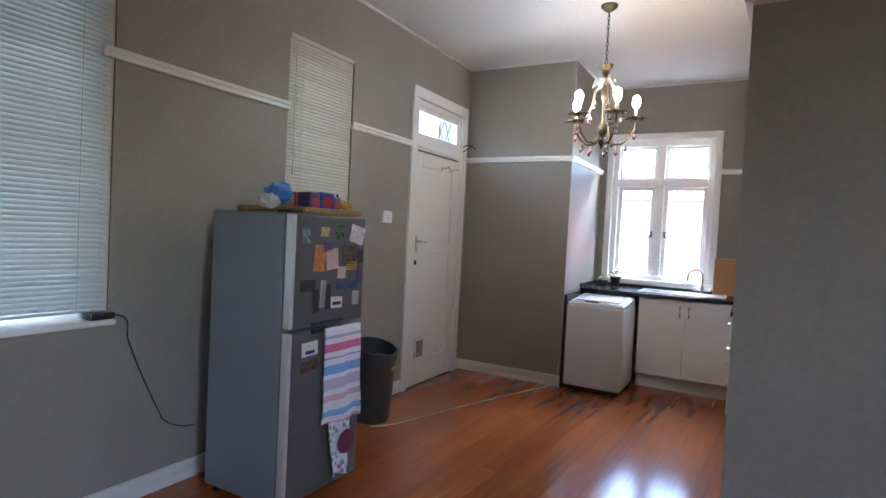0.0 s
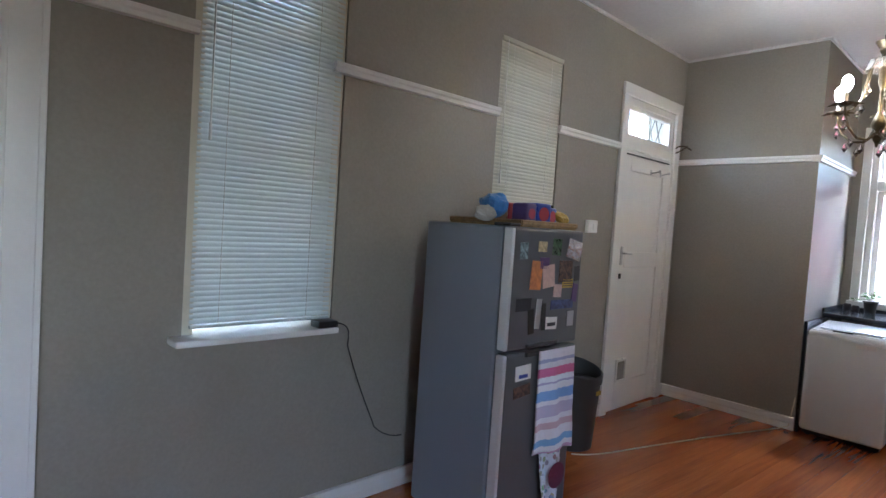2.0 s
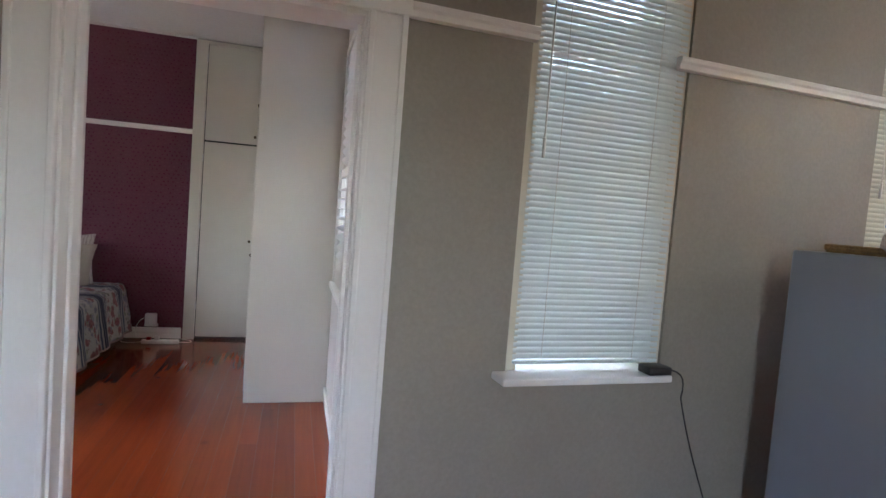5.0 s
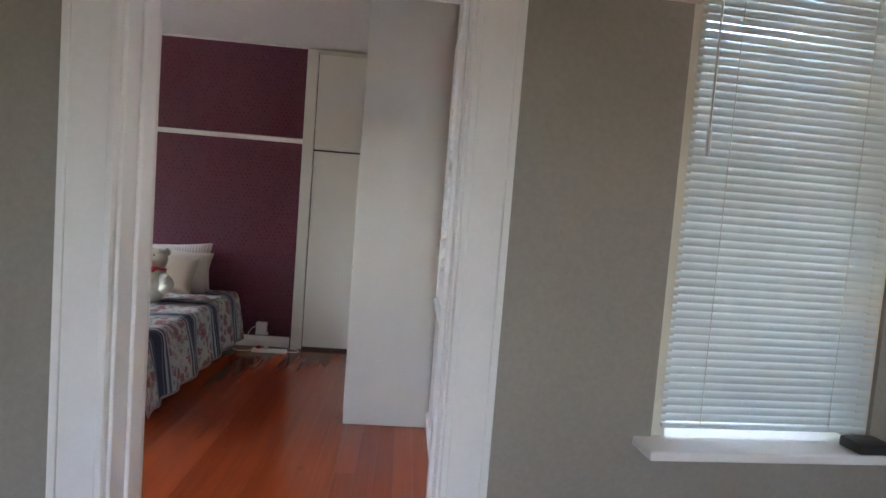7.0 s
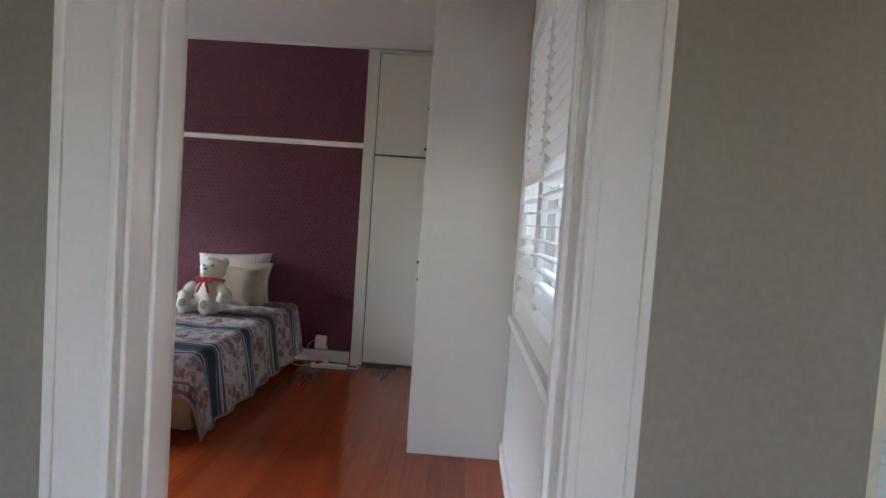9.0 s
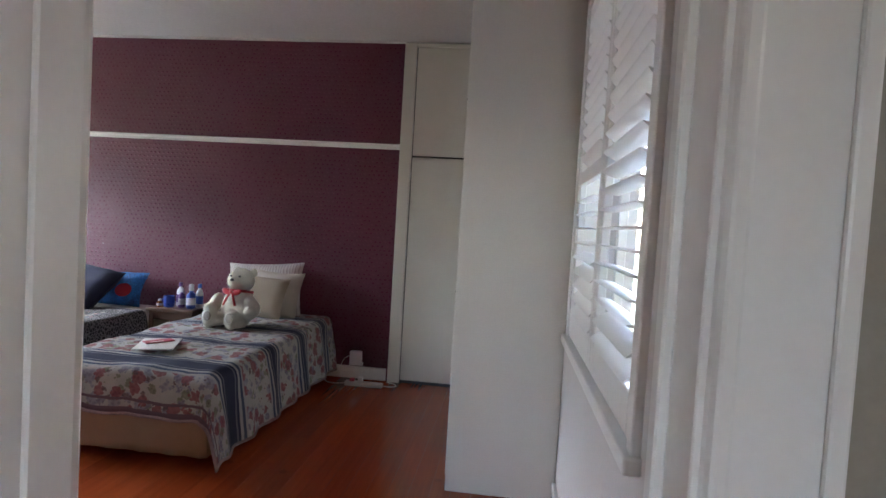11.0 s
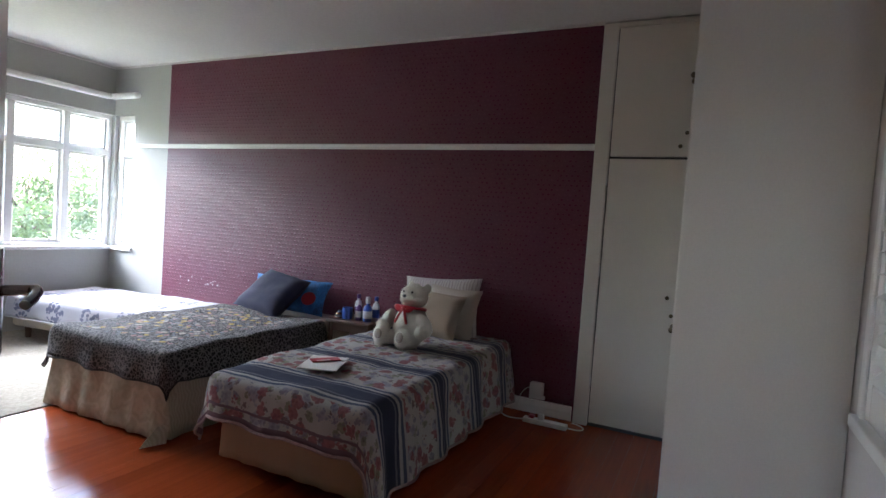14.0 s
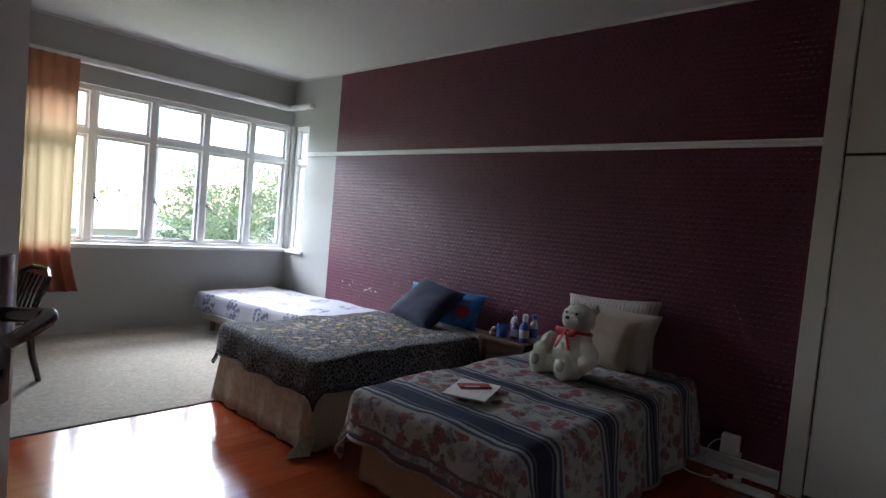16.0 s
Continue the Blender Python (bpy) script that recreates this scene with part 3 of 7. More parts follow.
for za, zb in ((0.2, 0.86), (1.0, LEAF_H - 0.12)):
    part("panel", B((0.10, -0.009, za), (leaf_len - 0.11, 0.009, zb)), M_WHITE, door)
for s in (1, -1):
    lever_handle(door, (leaf_len - 0.05, s * 0.02, 1.235), s)
for z in (0.25, 1.83):
    bm = bmesh.new()
    rod(bm, (-0.004, 0.024, z), (-0.004, 0.024, z + 0.09), 0.007)
    box(bm, (-0.004, 0.0205, z), (0.03, 0.0225, z + 0.09))
    part("hinge", bm, M_IRON if z < 0.5 else M_WHITE, door, "painted steel hinge")
keep = thing("lock_keeper", (XB - 0.012, DOOR_Y1 + 0.078, 1.37), 0, "white painted rim lock keeper box on the door frame", "lock")
part("keeper_box", B((-0.03, -0.05, -0.11), (0.006, 0.02, 0.11), 0.006, 2), M_WHITE, keep)
part("keeper_slot", B((-0.012, -0.0515, -0.06), (0.0, -0.0495, 0.04)), M_IRON, keep, "dark latch slot")

# ---- floors ----
bm = B((XK, -1.6, -0.3), (2.2, YW + 0.2, -0.002))
box(bm, (XK - 0.24, YN + 0.01, -0.3), (XK, YW + 0.2, -0.002))
floor_k = tagged(part("floor_kitchen", bm, M_SUB), "varnished reddish wooden floor boards", "floor", kind="structure")
floor_b = tagged(part("floor_bedroom", B((XM, YS, -0.3), (XB - 0.002, YN, -0.002)), M_SUB), "varnished reddish wooden floor boards", "floor", kind="structure")
CARPET_Y = -3.02
bm = B((XM, YS, -0.021), (XB - 0.002, CARPET_Y, 0.008), 0.004)
M_CARPET = mat("beige_carpet", (0.34, 0.31, 0.265), 0.95, vary=0.30, scale=38, fine=260, bump=0.9, depth=0.006, spec=0.1, dirt=0.25, dirt_color=(0.27, 0.24, 0.2))
tagged(part("carpet", bm, M_CARPET), "beige speckled loop pile carpet", "carpet", kind="structure")


# ---- windows ----
def sash(parent, x0, x1, z0, z1, y=0.0, w=0.035, d=0.04, material=M_WHITE, glass=True, name="sash"):
    bm = bmesh.new()
    for q in (((x0, y - d / 2, z0), (x0 + w, y + d / 2, z1)), ((x1 - w, y - d / 2, z0), (x1, y + d / 2, z1)), ((x0 + w, y - d / 2, z0), (x1 - w, y + d / 2, z0 + w * 1.2)), ((x0 + w, y - d / 2, z1 - w), (x1 - w, y + d / 2, z1))):
        box(bm, *q, 0.003)
    ob = part(name, bm, material, parent)
    if glass:
        g = part("pane", B((x0 + w - 0.004, y - 0.003, z0 + w), (x1 - w + 0.004, y + 0.003, z1 - w + 0.004)), M_GLASS, ob, "clear glass pane")
        g.visible_shadow = False
    return ob


def catch_handle(parent, x, y, z, s=1):
    bm = B((x - 0.012, y, z - 0.03), (x + 0.012, y + 0.006, z + 0.03), 0.002)
    tube(bm, bend((x, y + 0.006, z + 0.01), (x, y + 0.04, z), (x + s * 0.03, y + 0.03, z - 0.05), 6), 0.006, 8)
    part("catch", bm, M_IRON, parent, "dark metal window catch", smooth=True)


def stay(parent, x0, x1, y, z):
    bm = bmesh.new()
    rod(bm, (x0, y, z), (x1, y, z), 0.004, seg=8)
    rod(bm, (x0 + 0.02, y, z - 0.012), (x0 + 0.02, y, z + 0.014), 0.004, seg=8)
    rod(bm, (x1 - 0.02, y, z - 0.012), (x1 - 0.02, y, z + 0.014), 0.004, seg=8)
    part("stay", bm, M_IRON, parent, "dark metal window stay")


# wide corner window of the bedroom; local x runs along the wall, y into the room
win = thing("window_1", (0, YS - 0.12, 0), 0, "white painted casement window with a row of top lights", "window", kind="structure")
bars = [-6.88, -6.385, -5.845, -5.295, -4.745, -4.2, -3.75]
bm = B((WIN_X0, -0.06, WIN_Z0), (WIN_X1, 0.06, WIN_Z0 + 0.035), 0.004)
box(bm, (WIN_X0, -0.06, WIN_Z1 - 0.05), (WIN_X1, 0.06, WIN_Z1), 0.004)
box(bm, (WIN_X0, -0.06, 1.915), (WIN_X1, 0.062, 1.975), 0.004)
part("window_frame", bm, M_WHITE, win)
for i, x in enumerate(bars):
    w = 0.035 if 0 < i < len(bars) - 1 else 0.045
    part("mullion", B((x - (w if i else 0), -0.06, WIN_Z0 + 0.035), (x + (w if i < len(bars) - 1 else 0), 0.064, WIN_Z1 - 0.05), 0.004), M_WHITE, win)
for x0, x1 in zip(bars, bars[1:]):
    lo = x0 + (0.035 if x0 > -6.8 else 0.045)
    hi = x1 - (0.035 if x1 < -3.8 else 0.045)
    sash(win, lo + 0.002, hi - 0.002, WIN_Z0 + 0.037, 1.912, 0.0, 0.028)
    sash(win, lo + 0.002, hi - 0.002, 1.978, WIN_Z1 - 0.052, 0.0, 0.022)
    stay(win, lo + 0.08, hi - 0.12, 0.04, WIN_Z0 + 0.07)
    catch_handle(win, hi - 0.016, 0.02, 1.33, -1)
part("window_sill", B((WIN_X0 + 0.02, 0.04, WIN_Z0 - 0.035), (WIN_X1 + 0.03, 0.165, WIN_Z0 + 0.004), 0.006, 2), M_WHITE, win)
win = thing("window_2", (XM - 0.12, 0, 0), -90, "narrow white painted window round the room corner", "window", kind="structure")
# local x = -world y
bm = B((5.09, -0.06, WIN_Z0), (5.45, 0.06, WIN_Z0 + 0.035), 0.004)
box(bm, (5.09, -0.06, WIN_Z1 - 0.05), (5.45, 0.06, WIN_Z1), 0.004)
box(bm, (5.09, -0.06, 1.915), (5.45, 0.062, 1.975), 0.004)
box(bm, (5.09, -0.06, WIN_Z0), (5.13, 0.064, WIN_Z1), 0.004)
box(bm, (5.41, -0.06, WIN_Z0), (5.452, 0.064, WIN_Z1), 0.004)
part("window_frame", bm, M_WHITE, win)
sash(win, 5.132, 5.408, WIN_Z0 + 0.037, 1.912, 0.0, 0.026)
sash(win, 5.132, 5.408, 1.978, WIN_Z1 - 0.052, 0.0, 0.022)
part("window_sill", B((5.05, 0.04, WIN_Z0 - 0.035), (5.40, 0.15, WIN_Z0 + 0.004), 0.006, 2), M_WHITE, win)

# sink window; local x = -world x
win = thing("window_3", (0, YW + 0.10, 0), 180, "white painted kitchen casement window with two top lights", "window", kind="structure")
kx0, kx1, kz0, kz1 = 0.75, 1.705, 0.95, 2.375
bm = bmesh.new()
for q in (((kx0, -0.07, kz0), (kx0 + 0.05, 0.07, kz1)), ((kx1 - 0.05, -0.07, kz0), (kx1, 0.07, kz1)), ((kx0 + 0.05, -0.07, kz0), (kx1 - 0.05, 0.07, kz0 + 0.05)), ((kx0 + 0.05, -0.07, kz1 - 0.06), (kx1 - 0.05, 0.07, kz1)),
          ((kx0 + 0.05, -0.07, 1.905), (kx1 - 0.05, 0.072, 1.985)), ((1.205, -0.07, kz0 + 0.05), (1.285, 0.068, kz1 - 0.06))):
    box(bm, *q, 0.004)
part("window_frame", bm, M_WHITE, win)
for lo, hi in ((kx0 + 0.052, 1.203), (1.287, kx1 - 0.052)):
    s = sash(win, lo, hi, kz0 + 0.052, 1.903, 0.0, 0.04)
    sash(win, lo, hi, 1.987, kz1 - 0.062, 0.0, 0.03)
catch_handle(win, 1.18, 0.02, 1.42, -1)
catch_handle(win, 1.31, 0.02, 1.42, 1)
bm = bmesh.new()
for q in (((kx0 - 0.06, 0.10, kz0 - 0.05), (kx0 + 0.004, 0.125, kz1 + 0.06)), ((kx1 - 0.004, 0.10, kz0 - 0.05), (kx1 + 0.06, 0.125, kz1 + 0.06)), ((kx0 + 0.004, 0.10, kz1 - 0.004), (kx1 - 0.004, 0.125, kz1 + 0.06))):
    box(bm, *q, 0.004)
part("architrave", bm, M_WHITE, win)
part("window_sill", B((kx0 - 0.08, 0.06, kz0 - 0.05), (kx1 + 0.08, 0.14, kz0 + 0.004), 0.006, 2), M_WHITE, win)

# plain windows behind the two blinds and on the far side of the dining space; local x = -world y
for nm, y0, y1, z0, z1 in (("window_4", 1.78, 2.435, 0.884, 2.49), ("window_5", 3.465, 4.075, 0.884, 2.487)):
    win = thing(nm, (XK - 0.14, 0, 0), -90, "cream painted sash window behind a venetian blind", "window", kind="structure")
    bm = bmesh.new()
    for q in (((-y1, -0.05, z0), (-y1 + 0.045, 0.13, z1)), ((-y0 - 0.045, -0.05, z0), (-y0, 0.13, z1)), ((-y1 + 0.045, -0.05, z1 - 0.045), (-y0 - 0.045, 0.13, z1))):
        box(bm, *q, 0.003)
    part("window_frame", bm, M_CREAM, win)
    sash(win, -y1 + 0.047, -y0 - 0.047, z0 + 0.02, (z0 + z1) / 2 + 0.02, 0.0, 0.04)
    sash(win, -y1 + 0.047, -y0 - 0.047, (z0 + z1) / 2 - 0.02, z1 - 0.047, -0.042, 0.04)
    part("window_sill", B((-y1 + 0.018, -0.05, z0 - 0.020), (-y0 + 0.05, 0.238, z0 + 0.006), 0.006, 2), M_WHITE, win)
# assumed window, never in view, added for daylight from the dining side
win = thing("window_6", (2.3, 0, 0), 90, "white painted window assumed in the dining space to let in daylight", "window", kind="structure")
sash(win, 0.0, 0.6, 1.0, 2.2, 0.0, 0.05)
sash(win, 0.6, 1.2, 1.0, 2.2, 0.0, 0.05)


# ---- venetian blinds ----
def slat_mesh(w, material, width=0.025):
    bm = bmesh.new()
    a, b = [], []
    for k in range(5):
        t = k / 4 - 0.5
        z = 0.0035 * (1 - 4 * t * t)
        a.append(bm.verts.new((-w / 2, t * width, z)))
        b.append(bm.verts.new((w / 2, t * width, z)))
    for k in range(4):
        bm.faces.new((a[k], b[k], b[k + 1], a[k + 1]))
    r = bmesh.ops.extrude_face_region(bm, geom=list(bm.faces))
    bmesh.ops.translate(bm, verts=[v for v in r["geom"] if isinstance(v, bmesh.types.BMVert)], vec=(0, 0, -0.0006))
    bmesh.ops.recalc_face_normals(bm, faces=bm.faces)
    return mesh_of("slat", bm, material, True)


def venetian_blind(y0, y1, z0, z1, label, tilt=66, material=M_BLIND):
    w = y1 - y0
    bl = thing("venetian_blind", (XK - 0.012, (y0 + y1) / 2, z1), -90, label, "blind", "blinds of the kitchen wall")
    part("head_rail", B((-w / 2, -0.014, -0.028), (w / 2, 0.016, 0), 0.003), material, bl)
    me = slat_mesh(w - 0.006, material)
    pitch = 0.0215
    count = int((z1 - z0 - 0.05) / pitch)
    for i in range(count):
        z = -0.04 - i * pitch
        wob = 2.5 * noise_at(i * 0.35, w, 0.0) - (4 if i % 17 == 5 else 0)
        repeat("slat", me, bl, pose(0.002 * noise_at(i, 0, 3), 0.001 * noise_at(i, 4), z, -(tilt + wob), 0.25 * noise_at(i, 7), 0))
    zb = -0.04 - count * pitch
    part("bottom_rail", B((-w / 2 + 0.003, -0.01, zb - 0.008), (w / 2 - 0.003, 0.012, zb + 0.006), 0.003), M_BLIND, bl)
    for x in (-w * 0.30, w * 0.32):
        bm = bmesh.new()
        rod(bm, (x, 0.0135, -0.02), (x, 0.0135, zb), 0.0012, seg=6)
        rod(bm, (x, -0.0135, -0.02), (x, -0.0135, zb), 0.0012, seg=6)
        part("ladder_cord", bm, M_STRING, bl)
    bm = bmesh.new()
    rod(bm, (w * 0.43, 0.022, -0.02), (w * 0.43, 0.024, -0.78), 0.003, seg=6)
    box(bm, (w * 0.43 - 0.005, 0.019, -0.85), (w * 0.43 + 0.005, 0.029, -0.78), 0.002)
    part("tilt_wand", bm, M_STRING, bl)
    return bl


venetian_blind(1.805, 2.425, 0.90, 2.488, "pale grey venetian blind, closed over a window", 73)
# cream slats, darkened and opaque in place of the shade outside this window
venetian_blind(3.47, 4.07, 0.89, 2.487, "cream venetian blind, closed behind the fridge, darkened for the shade outside", 78, mat("dimmed_cream_blind_slat", (0.52, 0.51, 0.43), 0.45, vary=0.05, bump=0.02, random_tint=0.08))
# ---- kitchen things ----
M_FRIDGE = mat("grey_fridge_enamel", (0.25, 0.28, 0.33), 0.3, vary=0.04, scale=3, fine=80, bump=0.0, metal=0.1)
M_FRIDGE_DOOR = mat("dark_brushed_fridge_door", (0.13, 0.13, 0.138), 0.3, metal=0.35, vary=0.05, scale=3, fine=200, bump=0.02, stretch=(1, 1, 0.1))
M_SILVER = mat("silver_trim", (0.80, 0.82, 0.84), 0.3, metal=0.5, vary=0.03, bump=0.02)
for _m, _c, _r in ((M_FRIDGE, (0.25, 0.28, 0.33, 1), 0.32), (M_SILVER, (0.80, 0.82, 0.84, 1), 0.32), (M_WHITE, None, 0.32)):
    _p = _m.node_tree.nodes["Principled BSDF"]
    for _k in ("Base Color", "Roughness") if _c else ("Roughness",):
        _m.node_tree.links.remove(_p.inputs[_k].links[0])
    _p.inputs["Roughness"].default_value = _r
    if _c:
        _p.inputs["Base Color"].default_value = _c
M_APPL = mat("white_enamel", (0.74, 0.79, 0.84), 0.22, vary=0.02, bump=0.02)
M_TOP = mat("black_worktop", (0.022, 0.024, 0.03), 0.18, vary=0.25, scale=60, fine=220, bump=0.02)
M_CAB = mat("white_cabinet_board", (0.80, 0.80, 0.79), 0.35, vary=0.02, bump=0.03)
M_BIN = mat("grey_plastic", (0.036, 0.034, 0.033), 0.45, vary=0.06, bump=0.05)
M_BRASS = mat("antique_brass", (0.10, 0.078, 0.05), 0.4, metal=0.9, vary=0.2, scale=30)
M_CRYSTAL = mat("crystal", (0.96, 0.96, 0.97), 0.03, vary=0.01, bump=0)
M_CRYSTAL.node_tree.nodes["Principled BSDF"].inputs["Transmission Weight"].default_value = 0.9
M_BOARDWOOD = mat("bamboo_board", (0.42, 0.22, 0.09), 0.45, stretch=(20, 20, 1.5), vary=0.2, bump=0.1)
M_WICKER = mat("wicker", (0.33, 0.21, 0.09), 0.6, vary=0.3, scale=50, fine=120, bump=0.6)
M_GREEN = mat("leaf_green", (0.07, 0.14, 0.03), 0.5, vary=0.3, scale=20)
M_YELLOW = mat("banana_skin", (0.5, 0.33, 0.05), 0.5, vary=0.2, scale=20)
M_BLUEPK = mat("blue_packet", (0.02, 0.05, 0.32), 0.3, vary=0.15, scale=20)
M_REDPK = mat("red_print", (0.38, 0.03, 0.05), 0.35)
M_ORANGE = mat("orange_print", (0.55, 0.19, 0.06), 0.4, vary=0.2, scale=30)
M_PINK = mat("pale_pink_print", (0.62, 0.42, 0.38), 0.45)
M_PURPLE = mat("purple_print", (0.10, 0.05, 0.16), 0.4)
M_LIGHTBLUE = mat("light_blue_bag", (0.06, 0.22, 0.6), 0.3)
M_PAPER = mat("white_paper", (0.78, 0.77, 0.74), 0.7, vary=0.04, bump=0.05)
M_DARKPR = mat("dark_print", (0.03, 0.03, 0.035), 0.4)

# back door of the kitchen
kd = thing("door_2", (XK - 0.02, 0, 0), -90, "white painted panelled back door with a transom light above", "door", kind="structure")
# local x = -world y, y into the room
kd.matrix_basis = kd.matrix_basis @ Matrix.Diagonal((1, 1, 1.0125, 1))
a0, a1 = -5.675, -4.935
bm = bmesh.new()
for q in (((a0, -0.02, 0.006), (a0 + 0.1, 0.02, 2.01)), ((a1 - 0.1, -0.02, 0.006), (a1, 0.02, 2.01)), ((a0 + 0.1, -0.02, 0.006), (a1 - 0.1, 0.02, 0.22)), ((a0 + 0.1, -0.02, 1.12), (a1 - 0.1, 0.02, 1.24)), ((a0 + 0.1, -0.02, 1.86), (a1 - 0.1, 0.02, 2.01))):
    box(bm, *q, 0.004)
part("leaf_frame", bm, M_WHITE, kd)
part("panel", B((a0 + 0.1, -0.012, 1.24), (a1 - 0.1, 0.004, 1.86)), M_WHITE, kd)
part("panel", B((a0 + 0.1, -0.012, 0.22), (a1 - 0.1, 0.008, 1.12)), M_WHITE, kd)
bm = bmesh.new()
for q in (((a0 - 0.035, -0.06, 0), (a0 - 0.003, 0.02, 2.4)), ((a1 + 0.003, -0.06, 0), (a1 + 0.035, 0.02, 2.4)), ((a0 - 0.035, -0.06, 2.016), (a1 + 0.035, 0.024, 2.09)), ((a0 - 0.035, -0.06, 2.35), (a1 + 0.035, 0.02, 2.40))):
    box(bm, *q, 0.003)
part("door_jamb", bm, M_WHITE, kd)
# added outside, out of view, to stop daylight leaking under the leaf
part("door_leak_block", B((a0 - 0.03, -0.22, -0.05), (a1 + 0.03, -0.024, 0.05), 0.004), M_OUTER, kd, "unseen block added to stop light under the back door")
bm = bmesh.new()
for q in (((a0 - 0.115, 0.02, 0), (a0 - 0.025, 0.045, 2.40)), ((a1 + 0.025, 0.02, 0), (a1 + 0.115, 0.045, 2.40)), ((a0 - 0.115, 0.02, 2.40), (a1 + 0.115, 0.045, 2.49))):
    box(bm, *q, 0.006, 2)
part("architrave", bm, M_WHITE, kd)
tl = sash(kd, a0 - 0.002, a1 + 0.002, 2.09, 2.35, -0.01, 0.035, name="transom_light")
part("transom_bar", B(((a0 + a1) / 2 - 0.008, -0.02, 2.12), ((a0 + a1) / 2 + 0.008, 0.006, 2.32)), M_WHITE, kd)
bm = bmesh.new()
for k in range(5):
    x = a0 + 0.05 + k * 0.13
    rod(bm, (x, -0.05, 2.1), (x + 0.13, -0.05, 2.34), 0.004, seg=6)
    rod(bm, (x + 0.13, -0.05, 2.1), (x, -0.05, 2.34), 0.004, seg=6)
part("security_mesh", bm, M_IRON, kd, "diamond wire guard outside the glass")
bm = B((a1 - 0.065, 0.02, 1.14), (a1 - 0.035, 0.028, 1.28), 0.002)
rod(bm, (a1 - 0.05, 0.028, 1.23), (a1 - 0.05, 0.06, 1.23), 0.007)
rod(bm, (a1 - 0.05, 0.058, 1.23), (a1 - 0.145, 0.058, 1.225), 0.007, 0.006)
part("door_handle", bm, M_STEEL, kd, "steel lever handle on a plate")
bm = B((a1 - 0.055, 0.02, 1.035), (a1 - 0.03, 0.032, 1.075), 0.003)
part("lock", bm, M_BLACK, kd, "dark lock barrel")
bm = bmesh.new()
for q in (((a1 - 0.27, 0.008, 0.215), (a1 - 0.25, 0.024, 0.40)), ((a1 - 0.13, 0.008, 0.215), (a1 - 0.11, 0.024, 0.40)), ((a1 - 0.25, 0.008, 0.215), (a1 - 0.13, 0.024, 0.235)), ((a1 - 0.25, 0.008, 0.38), (a1 - 0.13, 0.024, 0.40))):
    box(bm, *q, 0.002)
part("cat_flap_frame", bm, M_PWHITE, kd, "white plastic cat flap frame")
part("cat_flap", B((a1 - 0.25, 0.009, 0.235), (a1 - 0.13, 0.013, 0.38)), mat("grey_flap", (0.35, 0.34, 0.32), 0.235), kd, "grey translucent flap")
for x in (a0 + 0.16, a0 + 0.32):
    bm = B((x - 0.012, 0.02, 1.86), (x + 0.012, 0.025, 1.9), 0.002)
    rod(bm, (x, 0.025, 1.875), (x + 0.01, 0.1, 1.885), 0.005, seg=8)
    ball(bm, (x + 0.01, 0.1, 1.885), 0.011, u=10, v=6)
    part("coat_hook", bm, M_STEEL, kd, "steel coat hook")
part("draught_strip", B((a0 + 0.03, 0.02, 1.975), (a1 - 0.01, 0.03, 1.985)), M_BLACK, kd, "dark strip along the door head")
bm = bmesh.new()
tube(bm, bend((a0 - 0.03, 0.045, 2.12), (a0 - 0.02, 0.10, 2.16), (a0 - 0.05, 0.17, 2.1), 6), 0.006, 8)
tube(bm, bend((a0 - 0.03, 0.045, 2.08), (a0 - 0.03, 0.10, 2.1), (a0 - 0.02, 0.15, 2.13), 6), 0.005, 8)
part("hook", bm, M_BRASS, kd, "dark metal double hook")

sw = thing("wall_switch", (XK, 4.515, 1.43), -90, "white square light switch box on taupe wall", "switch")
part("switch_box", B((-0.06, 0, -0.045), (0.06, 0.03, 0.045), 0.006, 2), M_PWHITE, sw)
part("rocker", B((-0.02, 0.03, -0.025), (0.005, 0.036, 0.02), 0.002), M_PWHITE, sw)

# fridge: x is depth (front at +), y its width
FX, FY, FW, FD, FH = -2.68, 2.815, 0.525, 0.54, 1.39
fr = thing("fridge", (FX, FY, 0), 0, "grey two-door fridge freezer covered in magnets and notes", "fridge")
part("body", B((0, 0.006, 0.04), (FD - 0.065, FW - 0.006, FH), 0.012, 3), M_FRIDGE, fr)
SPL = 0.86
for nm, z0, z1 in (("freezer_door", SPL + 0.006, FH - 0.002), ("fridge_door", 0.06, SPL - 0.006)):
    d = part(nm, B((FD - 0.062, 0.02, z0), (FD - 0.006, FW, z1), 0.012, 3), M_FRIDGE_DOOR, fr, "dark grey brushed door")
    part("edge_trim", B((FD - 0.05, 0.0, z0 + 0.004), (FD - 0.004, 0.022, z1 - 0.004), 0.006, 2), M_SILVER, d, "silver grip strip along the door edge")
    bm = B((FD - 0.012, 0.14, z1 - 0.024 if nm == "fridge_door" else z0 + 0.004), (FD + 0.006, 0.36, z1 - 0.002 if nm == "fridge_door" else z0 + 0.022), 0.006, 2)
    part("grip", bm, M_BLACK, d, "dark grip recess")
part("hinge_cap", B((FD - 0.11, 0.0, FH), (FD - 0.02, 0.07, FH + 0.014), 0.004, 2), M_BLACK, fr)
for x in (0.04, FD - 0.1):
    for y in (0.05, FW - 0.05):
        part("foot", rod(bmesh.new(), (x, y, 0.0), (x, y, 0.045), 0.018), M_BLACK, fr)
part("condenser", B((-0.03, 0.05, 0.15), (0.0, FW - 0.05, 0.95), 0.004), M_BLACK, fr, "black condenser grille at the back")


